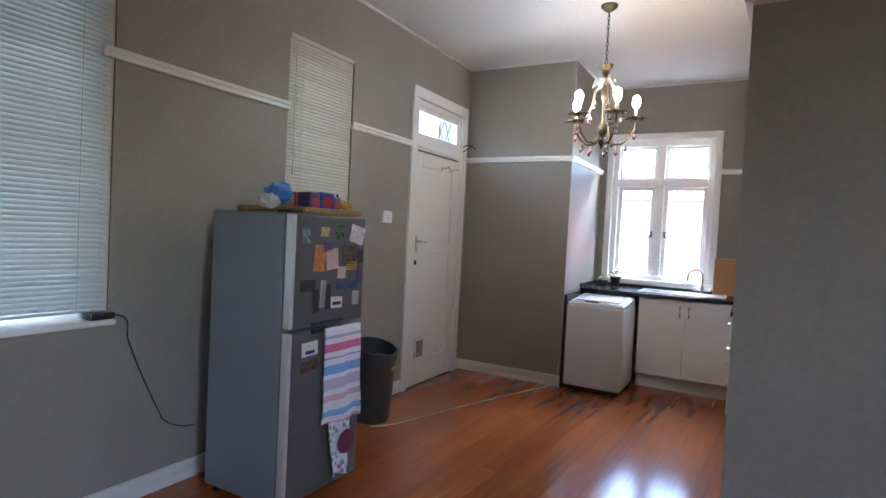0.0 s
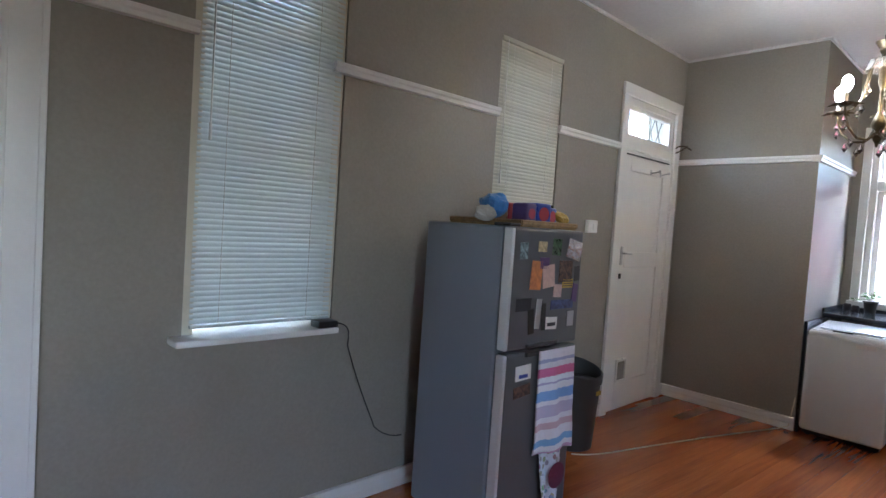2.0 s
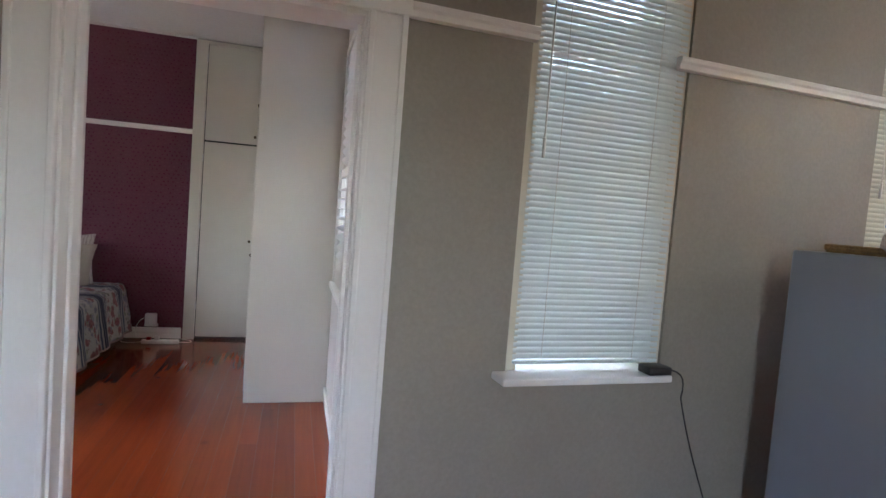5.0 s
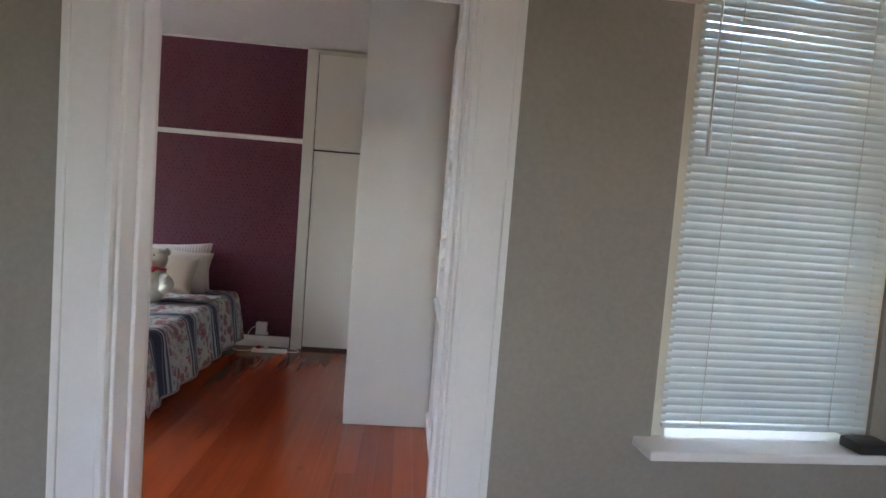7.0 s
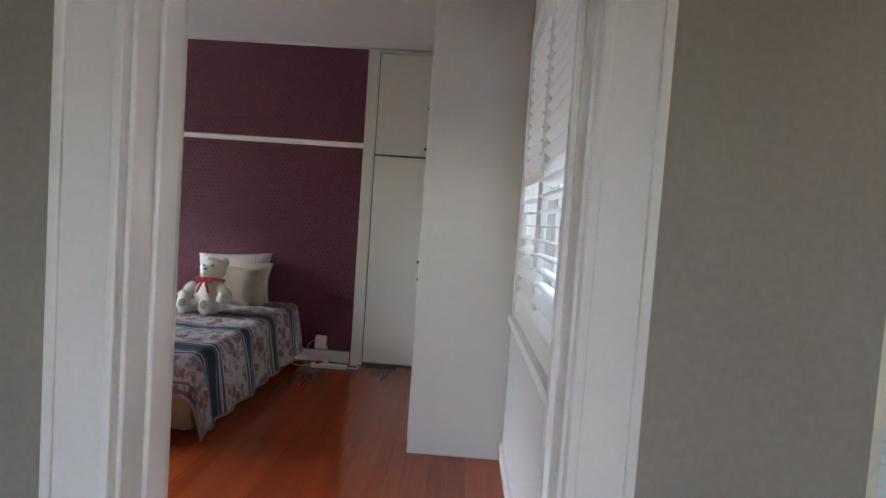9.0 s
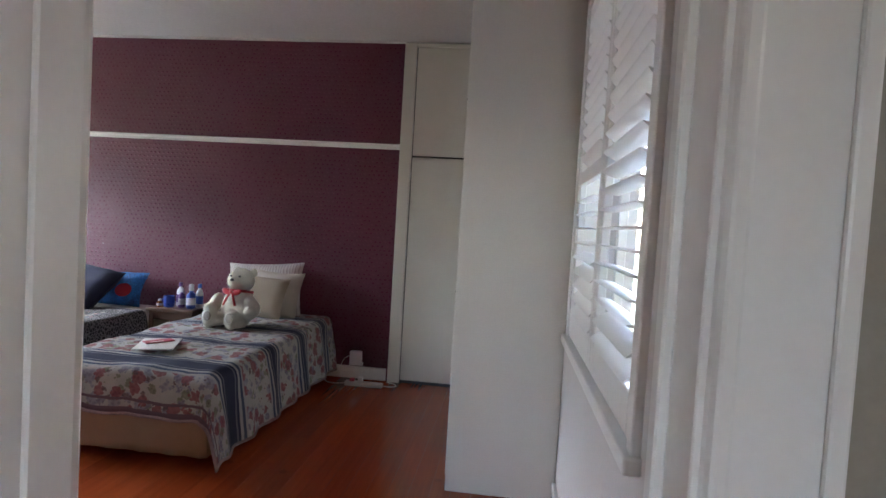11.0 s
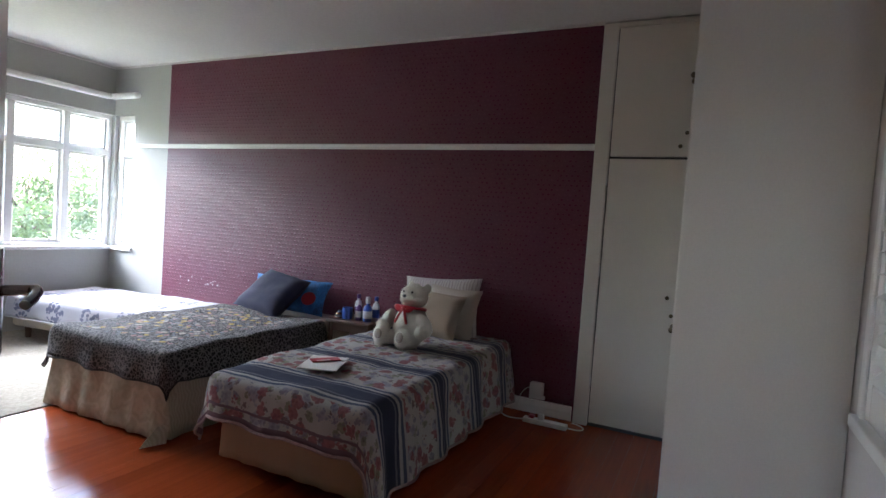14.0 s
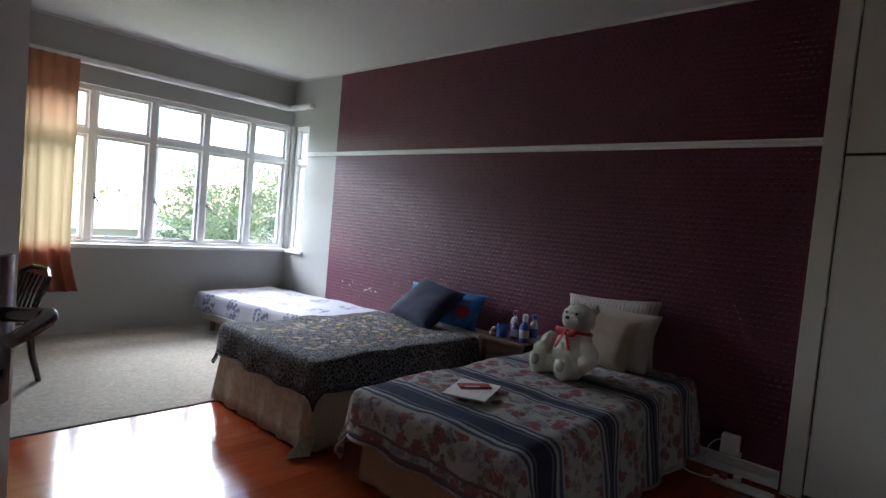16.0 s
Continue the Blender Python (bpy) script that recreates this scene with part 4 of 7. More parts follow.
def magnet(y, z, w, h, material, name="fridge_magnet", label="small printed fridge magnet", tilt=0, t=0.004):
    ob = thing(name, (FX + FD - 0.006, FY + 1.05 * y, z), 0, label, "magnet", "magnets on the fridge")
    b = part("card", B((0, -w / 2, -h / 2), (t, w / 2, h / 2), 0.001), material, ob)
    b.matrix_basis = pose(0, 0, 0, tilt, 0, 0)
    return ob


M_TEALPR = mat("teal_picture", (0.20, 0.28, 0.29), 0.35, vary=0.7, scale=45, fine=90)
M_CREAMPR = mat("cream_picture", (0.50, 0.42, 0.22), 0.4, vary=0.35, scale=45, fine=90)
M_GREENPR = mat("dark_green_picture", (0.05, 0.10, 0.05), 0.3, vary=0.8, scale=45, fine=90)
M_BROWNPR = mat("brown_picture", (0.085, 0.045, 0.03), 0.35, vary=0.8, scale=45, fine=90)
M_SLATE = mat("slate_print", (0.05, 0.07, 0.17), 0.4, vary=0.5, scale=40, fine=90)
M_FOIL = mat("crinkled_foil", (0.6, 0.6, 0.62), 0.2, metal=1.0, vary=0.2, scale=25, fine=70, bump=1.0, depth=0.02)
for y, z, w, h, m_, tl_, lb in ((0.08, 1.29, 0.05, 0.07, M_TEALPR, 3, "pale teal and black picture magnet"), (0.20, 1.31, 0.06, 0.045, M_CREAMPR, 0, "cream bell shaped magnet"), (0.30, 1.31, 0.065, 0.075, M_GREENPR, -3, "dark green picture magnet"), (0.43, 1.30, 0.11, 0.09, M_FOIL, -12, "crinkled silver foil held by a magnet"),
                               (0.17, 1.185, 0.075, 0.125, M_ORANGE, -4, "orange printed leaflet on the fridge"), (0.255, 1.18, 0.085, 0.10, M_PINK, 7, "pale pink printed leaflet"), (0.22, 1.238, 0.065, 0.05, M_PURPLE, 0, "purple square magnet on the fridge"), (0.375, 1.20, 0.10, 0.10, M_BROWNPR, 0, "dark photo magnet on the fridge"), (0.395, 1.145, 0.08, 0.04, M_YELLOW, 0, "yellow and black striped magnet"),
                               (0.325, 1.113, 0.06, 0.058, M_PINK, -3, "pale card with a dark heart print"), (0.462, 1.19, 0.04, 0.07, M_DARKPR, 5, "dark peg magnet on the fridge"), (0.455, 1.10, 0.04, 0.085, M_PURPLE, -6, "purple figure magnet on the fridge"), (0.10, 1.06, 0.10, 0.055, M_DARKPR, 0, "dark blue magnet on the fridge"), (0.155, 0.985, 0.04, 0.11, M_IRON, 6, "dark bottle opener magnet"), (0.20, 1.015, 0.035, 0.13, M_STEEL, -4, "steel bottle opener magnet"), (0.238, 1.0, 0.03, 0.12, M_IRON, 3, "dark clip magnet on the fridge"),
                               (0.295, 0.968, 0.085, 0.055, M_PAPER, -3, "white business card magnet"), (0.365, 1.05, 0.17, 0.042, M_SLATE, 0, "slate blue strip magnet on the fridge"), (0.435, 0.98, 0.05, 0.07, M_STEEL, 0, "silver square magnet on the fridge"), (0.13, 0.765, 0.105, 0.065, M_PAPER, 2, "white and blue card magnet"), (0.13, 0.685, 0.11, 0.05, M_BROWNPR, 5, "brown picture magnet on the fridge")):
    magnet(y, z, w, h, m_, tilt=tl_, label=lb)
for k in range(3):
    magnet(0.395, 1.134 + k * 0.011, 0.072, 0.004, M_BLACK, name="magnet_print", label="black stripe on a yellow magnet", t=0.0055)
# a strip of print on the white cards
for y, z, dark in ((0.13, 0.75, 0), (0.295, 0.963, 1)):
    magnet(y, z, 0.06, 0.016, M_DARKPR if dark else M_BLUEPK, name="card_print", label="dark printed band on a card", t=0.0055)


def towel_mat():
    m = mat("striped_tea_towel", (0.72, 0.70, 0.76), 0.9, vary=0.06, scale=30, fine=300, bump=0.5)
    nt = m.node_tree
    l = nt.links
    p = nt.nodes["Principled BSDF"]
    tc = nt.nodes.new("ShaderNodeTexCoord")
    sx = nt.nodes.new("ShaderNodeSeparateXYZ")
    l.new(tc.outputs["Object"], sx.inputs[0])
    ns = nt.nodes.new("ShaderNodeTexNoise")
    ns.inputs["Scale"].default_value = 60
    l.new(tc.outputs["Object"], ns.inputs[0])
    z = math_node(nt, "MULTIPLY_ADD", ns.outputs[0], 0.012, sx.outputs["Z"])
    col = p.inputs["Base Color"].links[0].from_socket
    for lo, hi, c in ((-0.05, -0.035, (0.30, 0.33, 0.55)), (-0.115, -0.075, (0.60, 0.05, 0.22)), (-0.15, -0.14, (0.35, 0.30, 0.5)), (-0.225, -0.18, (0.10, 0.28, 0.65)), (-0.30, -0.245, (0.45, 0.38, 0.55)), (-0.355, -0.325, (0.55, 0.35, 0.42)), (-0.43, -0.40, (0.12, 0.36, 0.68)), (-0.47, -0.455, (0.55, 0.3, 0.5))):
        a = math_node(nt, "GREATER_THAN", z, lo)
        b = math_node(nt, "LESS_THAN", z, hi)
        col = mix_node(nt, math_node(nt, "MULTIPLY", math_node(nt, "MULTIPLY", a, b), 0.85), col, c)
    l.new(col, p.inputs["Base Color"])
    return m


def hanging_cloth(w, h, seed, amp=0.012, spread=0.0, nx=14, nz=22):
    bm = bmesh.new()
    g = {}
    for i in range(nx + 1):
        for j in range(nz + 1):
            t, s = i / nx - 0.5, j / nz
            y = t * w * (1 + spread * s) + 0.01 * noise_at(s, seed, 0, 3) * s
            g[i, j] = bm.verts.new((0.012 + amp * s * (1 + math.sin(t * 9 + seed + 2 * noise_at(t, s, seed, 2))) + 0.004 * noise_at(t, s, seed, 7), y, -s * h - 0.015 * t * s))
    for i in range(nx):
        for j in range(nz):
            bm.faces.new((g[i, j], g[i, j + 1], g[i + 1, j + 1], g[i + 1, j]))
    return bm


tow = thing("tea_towel", (FX + FD - 0.002, FY + 0.36, 0.85), 0, "white tea towel with pink and blue stripes on the fridge", "towel")
part("towel_cloth", hanging_cloth(0.27, 0.47, 2.0, 0.014, 0.06), towel_mat(), tow, smooth=True, solid=0.003)
part("peg", B((-0.002, -0.12, -0.012), (0.012, -0.09, 0.006), 0.003), M_BLACK, tow, "dark magnetic clip")


def bag_mat():
    m = mat("patterned_bag", (0.72, 0.74, 0.82), 0.4, vary=0.1, scale=20, bump=0.1)
    nt = m.node_tree
    l = nt.links
    tc = nt.nodes.new("ShaderNodeTexCoord")
    vo = nt.nodes.new("ShaderNodeTexVoronoi")
    vo.inputs["Scale"].default_value = 34
    l.new(tc.outputs["Object"], vo.inputs[0])
    hs = nt.nodes.new("ShaderNodeHueSaturation")
    hs.inputs["Saturation"].default_value, hs.inputs["Value"].default_value = 0.9, 0.45
    l.new(vo.outputs["Color"], hs.inputs["Color"])
    f = math_node(nt, "LESS_THAN", vo.outputs["Distance"], 0.42)
    p = nt.nodes["Principled BSDF"]
    l.new(mix_node(nt, math_node(nt, "MULTIPLY", f, 0.8), p.inputs["Base Color"].links[0].from_socket, hs.outputs[0]), p.inputs["Base Color"])
    return m


bagthing = thing("wrapping_bag", (FX + FD - 0.002, FY + 0.355, 0.40), 0, "crumpled colourful patterned bag hanging under the tea towel", "bag")
part("bag_sheet", hanging_cloth(0.17, 0.29, 6.0, 0.02, -0.15), bag_mat(), bagthing, smooth=True, solid=0.003)
disc = bmesh.new()
rod(disc, (0.042, 0.02, -0.13), (0.045, 0.02, -0.13), 0.06, seg=24)
part("round_print", disc, mat("maroon_print", (0.13, 0.02, 0.06), 0.4), bagthing, "dark red round print")

# tray on the fridge
ty = thing("wicker_tray", (FX + 0.255, FY + 0.275, FH + 0.001), 0, "shallow woven wicker tray on top of the fridge", "tray")
part("tray_base", B((-0.2, -0.17, 0), (0.24, 0.24, 0.012), 0.004), M_WICKER, ty)
bm = bmesh.new()
rim = [(-0.2, -0.17), (0.24, -0.17), (0.24, 0.24), (-0.2, 0.24), (-0.2, -0.17)]
for (x0, y0), (x1, y1) in zip(rim, rim[1:]):
    for k in range(2):
        rod(bm, (x0, y0, 0.014 + k * 0.009), (x1, y1, 0.014 + k * 0.009), 0.007, seg=6)
part("tray_rim", bm, M_WICKER, ty)
TZ = FH + 0.014


def packet(x, y, w, d, h, m1, label, turn=0, m2=None):
    ob = thing("food_packet", (FX + x - 0.03, FY + y + 0.025, TZ), turn, label, "packet", "packets on the tray")
    part("pack", B((-d / 2, -w / 2, 0), (d / 2, w / 2, h), 0.012, 3), m1, ob, smooth=True)
    if m2:
        bm = bmesh.new()
        rod(bm, (d / 2 - 0.001, 0, h * 0.5), (d / 2 + 0.002, 0, h * 0.5), min(w, h) * 0.32, seg=20)
        part("print", bm, m2, ob, "round printed patch")
    return ob


packet(0.42, 0.22, 0.075, 0.09, 0.095, M_PURPLE, "purple and red printed packet", 0, M_REDPK)
packet(0.42, 0.31, 0.10, 0.10, 0.10, M_BLUEPK, "dark blue printed packet on the tray", -8, M_REDPK)
packet(0.40, 0.40, 0.085, 0.09, 0.085, M_BLUEPK, "blue and orange printed packet", 6, M_REDPK)
packet(0.30, 0.18, 0.07, 0.07, 0.09, mat("brown_jar", (0.35, 0.22, 0.12), 0.3), "brown and cream packet", 10)
packet(0.25, 0.30, 0.08, 0.08, 0.10, M_REDPK, "red printed food packet on the tray", 0)
bagp = thing("plastic_bag", (FX + 0.33, FY + 0.11, TZ), 0, "crumpled blue plastic bag", "bag")
bm = bmesh.new()
ball(bm, (0, 0, 0.075), 0.062, (0.9, 1.1, 0.85), 16, 12)
for v in bm.verts:
    v.co += v.co.normalized() * 0.02 * noise_at(*v.co, 30.0)
part("bag_film", bm, M_LIGHTBLUE, bagp, smooth=False)
clr = thing("clear_bag", (FX + 0.34, FY + 0.04, TZ), 0, "crumpled clear plastic bag of rolls", "bag")
bm = bmesh.new()
ball(bm, (0, 0, 0.035), 0.05, (0.9, 1.0, 0.7), 14, 10)
for v in bm.verts:
    v.co += v.co.normalized() * 0.015 * noise_at(*v.co, 40.0)
part("bag_film", bm, mat("cloudy_plastic", (0.6, 0.58, 0.55), 0.2), clr)
ban = thing("bananas", (FX + 0.39, FY + 0.48, TZ), 0, "small bunch of ripe yellow bananas", "fruit")
for k in range(3):
    bm = bmesh.new()
    tube(bm, bend((0.0, -0.03 + k * 0.02, 0.07), (0.05, 0.0 + k * 0.03, 0.03), (0.0, 0.06 + k * 0.008, 0.02), 8), [0.006, 0.012, 0.017, 0.019, 0.019, 0.018, 0.016, 0.011, 0.005], 8)
    part("banana", bm, M_YELLOW, ban, smooth=True)
bm = bmesh.new()
rod(bm, (0, -0.02, 0.065), (0.0, -0.025, 0.10), 0.009, 0.006)
part("stalk", bm, M_BLACK, ban)

# bin
bn = thing("swing_bin", (-2.64, 4.17, 0), 0, "grey plastic waste bin with an open swing lid", "bin")
bm = bmesh.new()
lathe(bm, [(0.105, 0.0), (0.112, 0.004), (0.14, 0.42), (0.142, 0.43)], seg=28)
for v in bm.verts:
    v.co.x *= 0.95
    v.co.y *= 1.15
part("bin_body", bm, M_BIN, bn, smooth=True)
bm = bmesh.new()
lathe(bm, [(0.15, 0.425), (0.152, 0.47), (0.14, 0.475), (0.137, 0.43)], seg=28)
for v in bm.verts:
    v.co.x *= 0.95
    v.co.y *= 1.15
    if v.co.z > 0.45:
        v.co.z += 0.05 * (1 - (v.co.x / 0.15)) * 0.9
part("lid_ring", bm, M_BIN, bn, smooth=True)
part("bin_label", B((0.118, 0.01, 0.36), (0.135, 0.06, 0.385)), M_YELLOW, bn, "yellow sticker")
bm = bmesh.new()
lathe(bm, [(0.132, 0.40), (0.11, 0.405)], seg=24)
part("bin_liner", bm, M_BLACK, bn, "black liner inside")

# adaptor on the sill with its cable
ad = thing("power_adaptor", (XK + 0.065, 2.36, 0.892), 0, "small black power adaptor on the window sill", "adaptor")
part("adaptor_body", B((-0.035, -0.05, 0), (0.035, 0.05, 0.03), 0.006, 2), M_BLACK, ad, smooth=True)
bm = bmesh.new()
tube(bm, bend((0.0, 0.05, 0.012), (0.03, 0.12, 0.02), (0.03, 0.11, -0.06), 6) + bend((0.02, 0.115, -0.09), (-0.02, 0.20, -0.27), (-0.05, 0.33, -0.50), 12) + bend((-0.05, 0.345, -0.535), (-0.05, 0.42, -0.61), (-0.02, 0.50, -0.60), 5), 0.003, 8)
part("cable", bm, M_BLACK, ad, "thin black cable running down behind the fridge", smooth=True)

# white cable across the floor
cb = thing("floor_cable", (0, 0, 0.005), 0, "thin cream extension cable lying across the floor boards", "cable")
bm = bmesh.new()
pts = bend((-2.56, 4.03, 0.0), (-2.46, 4.10, 0.0), (-2.38, 4.42, 0.0), 8) + bend((-2.365, 4.47, 0.0), (-2.13, 5.25, 0.0), (-1.92, 5.80, 0.0), 10) + [Vector((-1.86, 5.845, 0.03)), Vector((-1.835, 5.853, 0.25))]
tube(bm, pts, 0.0042, 8)
part("cord", bm, mat("cream_cord", (0.62, 0.55, 0.42), 0.5), cb, smooth=True)

# washing machine
WX0, WX1, WY = -1.80, -1.30, 5.85
wm = thing("washing_machine", ((WX0 + WX1) / 2, WY, 0), 0, "white top loading washing machine", "washing machine")
hw = (WX1 - WX0) / 2
bm = B((-hw, 0, 0.035), (hw, 0.52, 0.755), 0.025, 4)
part("cabinet", bm, M_APPL, wm, smooth=True)
bm = bmesh.new()
v = [(-hw + 0.004, 0.0, 0.745), (hw - 0.004, 0.0, 0.745), (hw - 0.004, 0.52, 0.745), (-hw + 0.004, 0.52, 0.745), (-hw + 0.012, 0.02, 0.785), (hw - 0.012, 0.02, 0.785), (hw - 0.012, 0.51, 0.82), (-hw + 0.012, 0.51, 0.82)]
vs = [bm.verts.new(c) for c in v]
for q in ((0, 1, 5, 4), (1, 2, 6, 5), (2, 3, 7, 6), (3, 0, 4, 7), (4, 5, 6, 7), (3, 2, 1, 0)):
    bm.faces.new([vs[i] for i in q])
bmesh.ops.bevel(bm, geom=list(bm.edges), offset=0.012, segments=3, affect="EDGES")
part("top_cover", bm, M_APPL, wm, smooth=True)
lid = part("lid", B((-hw + 0.06, 0.08, 0.0), (hw - 0.06, 0.40, 0.012), 0.008, 2), M_APPL, wm, smooth=True)
lid.matrix_basis = pose(0, 0, 0.786, 4, 0, 0)
part("control_panel", B((-0.10, 0.03, 0.788), (0.02, 0.065, 0.799), 0.003), M_BLACK, wm, "dark control window").matrix_basis = pose(0, 0, 0, 0, 0, 0)
part("badge", B((hw - 0.2, -0.003, 0.70), (hw - 0.08, 0.001, 0.73), 0.001), M_SILVER, wm, "silver badge")
for x in (-hw + 0.05, hw - 0.05):
    for y in (0.05, 0.47):
        part("foot", rod(bmesh.new(), (x, y, 0), (x, y, 0.04), 0.02), M_BLACK, wm)
part("plinth", B((-hw + 0.02, 0.02, 0.012), (hw - 0.02, 0.5, 0.036)), M_BLACK, wm)

# kitchen units
CX0, CX1, CY0, CY1, CT = -1.275, -0.49, 6.38, YW - 0.01, 0.835


def unit(x0, x1, y0, y1, front, doors, label, drawers=0):
    """A floor unit; front: '-y' or '-x' is the way its doors look."""
    u = thing("base_unit", (0, 0, 0), 0, label, "cabinet", "kitchen base units")
    part("carcass", B((x0, y0, 0.12), (x1, y1, CT)), M_CAB, u)
    part("kickboard", B((x0 + (0.05 if front == "-x" else 0), y0 + (0.05 if front == "-y" else 0), 0), (x1, y1, 0.118)), M_CAB, u)
    run0, run1 = (x0, x1) if front == "-y" else (y0, y1)
    w = (run1 - run0) / doors
    for k in range(doors):
        a, b = run0 + k * w + 0.002, run0 + (k + 1) * w - 0.002
        tops = [CT - 0.01 - i * 0.19 for i in range(drawers)] if k == 0 else []
        zs = [(t - 0.18, t) for t in tops] or [(0.13, CT - 0.01)]
        if tops:
            zs.append((0.13, tops[-1] - 0.185))
        for z0, z1 in zs:
            d = part("cabinet_door" if not tops else "drawer", B((a, y0 - 0.018, z0), (b, y0, z1), 0.003) if front == "-y" else B((x0 - 0.018, a, z0), (x0, b, z1), 0.003), M_CAB, u)
            bm = bmesh.new()
            if front == "-y":
                hx = b - 0.035 if k == 0 else a + 0.035
                tube(bm, [(hx, y0 - 0.018, z1 - 0.15), (hx, y0 - 0.045, z1 - 0.14), (hx, y0 - 0.045, z1 - 0.05), (hx, y0 - 0.018, z1 - 0.04)], 0.0075, 8)
            else:
                hy, hz = (a + b) / 2, z1 - 0.06
                tube(bm, [(x0 - 0.018, hy - 0.05, hz), (x0 - 0.045, hy - 0.045, hz), (x0 - 0.045, hy + 0.045, hz), (x0 - 0.018, hy + 0.05, hz)], 0.005, 8)
            part("handle", bm, M_CHROME, d, "bright steel bar handle", smooth=True)
    return u


unit(CX0, CX1, CY0, CY1, "-y", 2, "white two-door sink unit under a black worktop")
unit(-0.47, 0.09, 5.86, 6.355, "-x", 1, "white kitchen drawer unit under a black worktop", 3)
unit(-0.47, 0.09, 5.48, 5.855, "-x", 1, "white kitchen unit under a black worktop", 1)
wt_ = thing("worktop", (0, 0, 0), 0, "glossy black kitchen worktop running round the corner", "worktop")
part("top_slab", B((XP + 0.005, 6.345, CT + 0.002), (0.095, YW - 0.005, CT + 0.035), 0.006, 2), M_TOP, wt_)
part("top_slab", B((-0.50, 5.47, CT + 0.002), (0.095, 6.344, CT + 0.035), 0.006, 2), M_TOP, wt_)
bm = B((XP + 0.005, YW - 0.024, CT + 0.036), (0.09, YW - 0.003, CT + 0.075), 0.003)
box(bm, (XP + 0.003, 6.345, CT + 0.036), (XP + 0.02, YW - 0.03, CT + 0.075), 0.003)
part("upstand", bm, M_TOP, wt_)
part("end_panel", B((XP + 0.004, YP + 0.005, 0), (XP + 0.025, YW - 0.01, CT), 0.002), M_TOP, wt_, "black end panel beside the pier")
sk = thing("sink", (-0.93, 6.64, CT + 0.036), 0, "stainless steel inset sink with drainer", "sink")
bm = bmesh.new()
for q in (((-0.38, -0.19, 0), (0.36, -0.17, 0.006)), ((-0.38, 0.17, 0), (0.36, 0.19, 0.006)), ((-0.38, -0.17, 0), (-0.36, 0.17, 0.006)), ((0.34, -0.17, 0), (0.36, 0.17, 0.006)), ((-0.36, -0.17, 0.0), (-0.02, 0.17, 0.004))):
    box(bm, *q, 0.0015)
for k in range(6):
    box(bm, (-0.34, -0.13 + k * 0.05, 0.003), (-0.05, -0.12 + k * 0.05, 0.007))
part("sink_rim", bm, M_STEEL, sk)
part("bowl", B((-0.02, -0.17, -0.004), (0.34, 0.17, 0.001)), M_STEEL, sk)
tp = thing("mixer_tap", (-0.79, 6.85, CT + 0.036), 0, "chrome swan neck mixer tap behind the sink", "tap")
bm = bmesh.new()
rod(bm, (0, 0, 0), (0, 0, 0.06), 0.022, 0.018)
rod(bm, (-0.06, 0, 0.03), (0.06, 0, 0.03), 0.012)
ball(bm, (-0.07, 0, 0.035), 0.018)
ball(bm, (0.07, 0, 0.035), 0.018)
part("tap_body", bm, M_CHROME, tp, smooth=True)
bm = bmesh.new()
arc = [(0, 0, 0.06), (0, 0, 0.14)] + [(-0.06 + 0.06 * math.cos(a), -0.05 + 0.05 * math.cos(a), 0.16 + 0.07 * math.sin(a)) for a in (k * math.pi / 9 for k in range(10))] + [(-0.122, -0.101, 0.12)]
tube(bm, arc, 0.009, 10)
part("spout", bm, M_CHROME, tp, smooth=True)
pt = thing("pot_plant", (-1.60, 6.84, CT + 0.036), 0, "small green plant in a black plastic pot on the worktop", "plant")
bm = bmesh.new()
lathe(bm, [(0.038, 0), (0.05, 0.085), (0.056, 0.087), (0.056, 0.1), (0.048, 0.1)], seg=18)
part("pot", bm, M_BLACK, pt, smooth=True)


def leaves(bm, c, n, spread, size, rnd, up=0.6):
    for _ in range(n):
        d = Vector((rnd.uniform(-1, 1), rnd.uniform(-1, 1), rnd.uniform(0.0, 1) * up)).normalized()
        p = Vector(c) + d * spread * rnd.uniform(0.3, 1)
        s = size * rnd.uniform(0.6, 1.2)
        side = d.cross(Vector((rnd.uniform(-1, 1), rnd.uniform(-1, 1), 1))).normalized()
        q = [p - d * s * 0.5, p + side * s * 0.28, p + d * s * 0.6 - Vector((0, 0, s * 0.15)), p - side * s * 0.28]
        bm.faces.new([bm.verts.new(x) for x in q])
    return bm


RND = random.Random(5)
part("foliage", leaves(bmesh.new(), (0, 0, 0.12), 70, 0.07, 0.035, RND), M_GREEN, pt)
bm = bmesh.new()
tube(bm, bend((0, 0, 0.1), (-0.04, 0, 0.13), (-0.12, -0.01, 0.09), 6), 0.003, 6)
leaves(bm, (-0.11, -0.01, 0.1), 14, 0.035, 0.03, RND)
part("trailing_stem", bm, M_GREEN, pt)
for x, h_, r_, lb in ((-1.82, 0.06, 0.03, "small dark jar on the worktop"), (-1.76, 0.05, 0.028, "small dark pot on the worktop")):
    j = thing("jar", (x + 0.06, 6.85, CT + 0.036), 0, lb, "jar", "jars by the window")
    part("glass_jar", lathe(bmesh.new(), [(r_ * 0.9, 0), (r_, 0.01), (r_, h_ * 0.8), (r_ * 0.8, h_)], seg=16), M_BLACK, j, smooth=True)
bd = thing("chopping_board", (-0.57, 6.84, CT + 0.036), 0, "brown wooden chopping boards leaning on the wall", "chopping board")
part("board", B((-0.13, 0.0, 0), (0.1, 0.022, 0.35), 0.008, 2), M_BOARDWOOD, bd).matrix_basis = pose(0, 0, 0, -8, 0, 0)
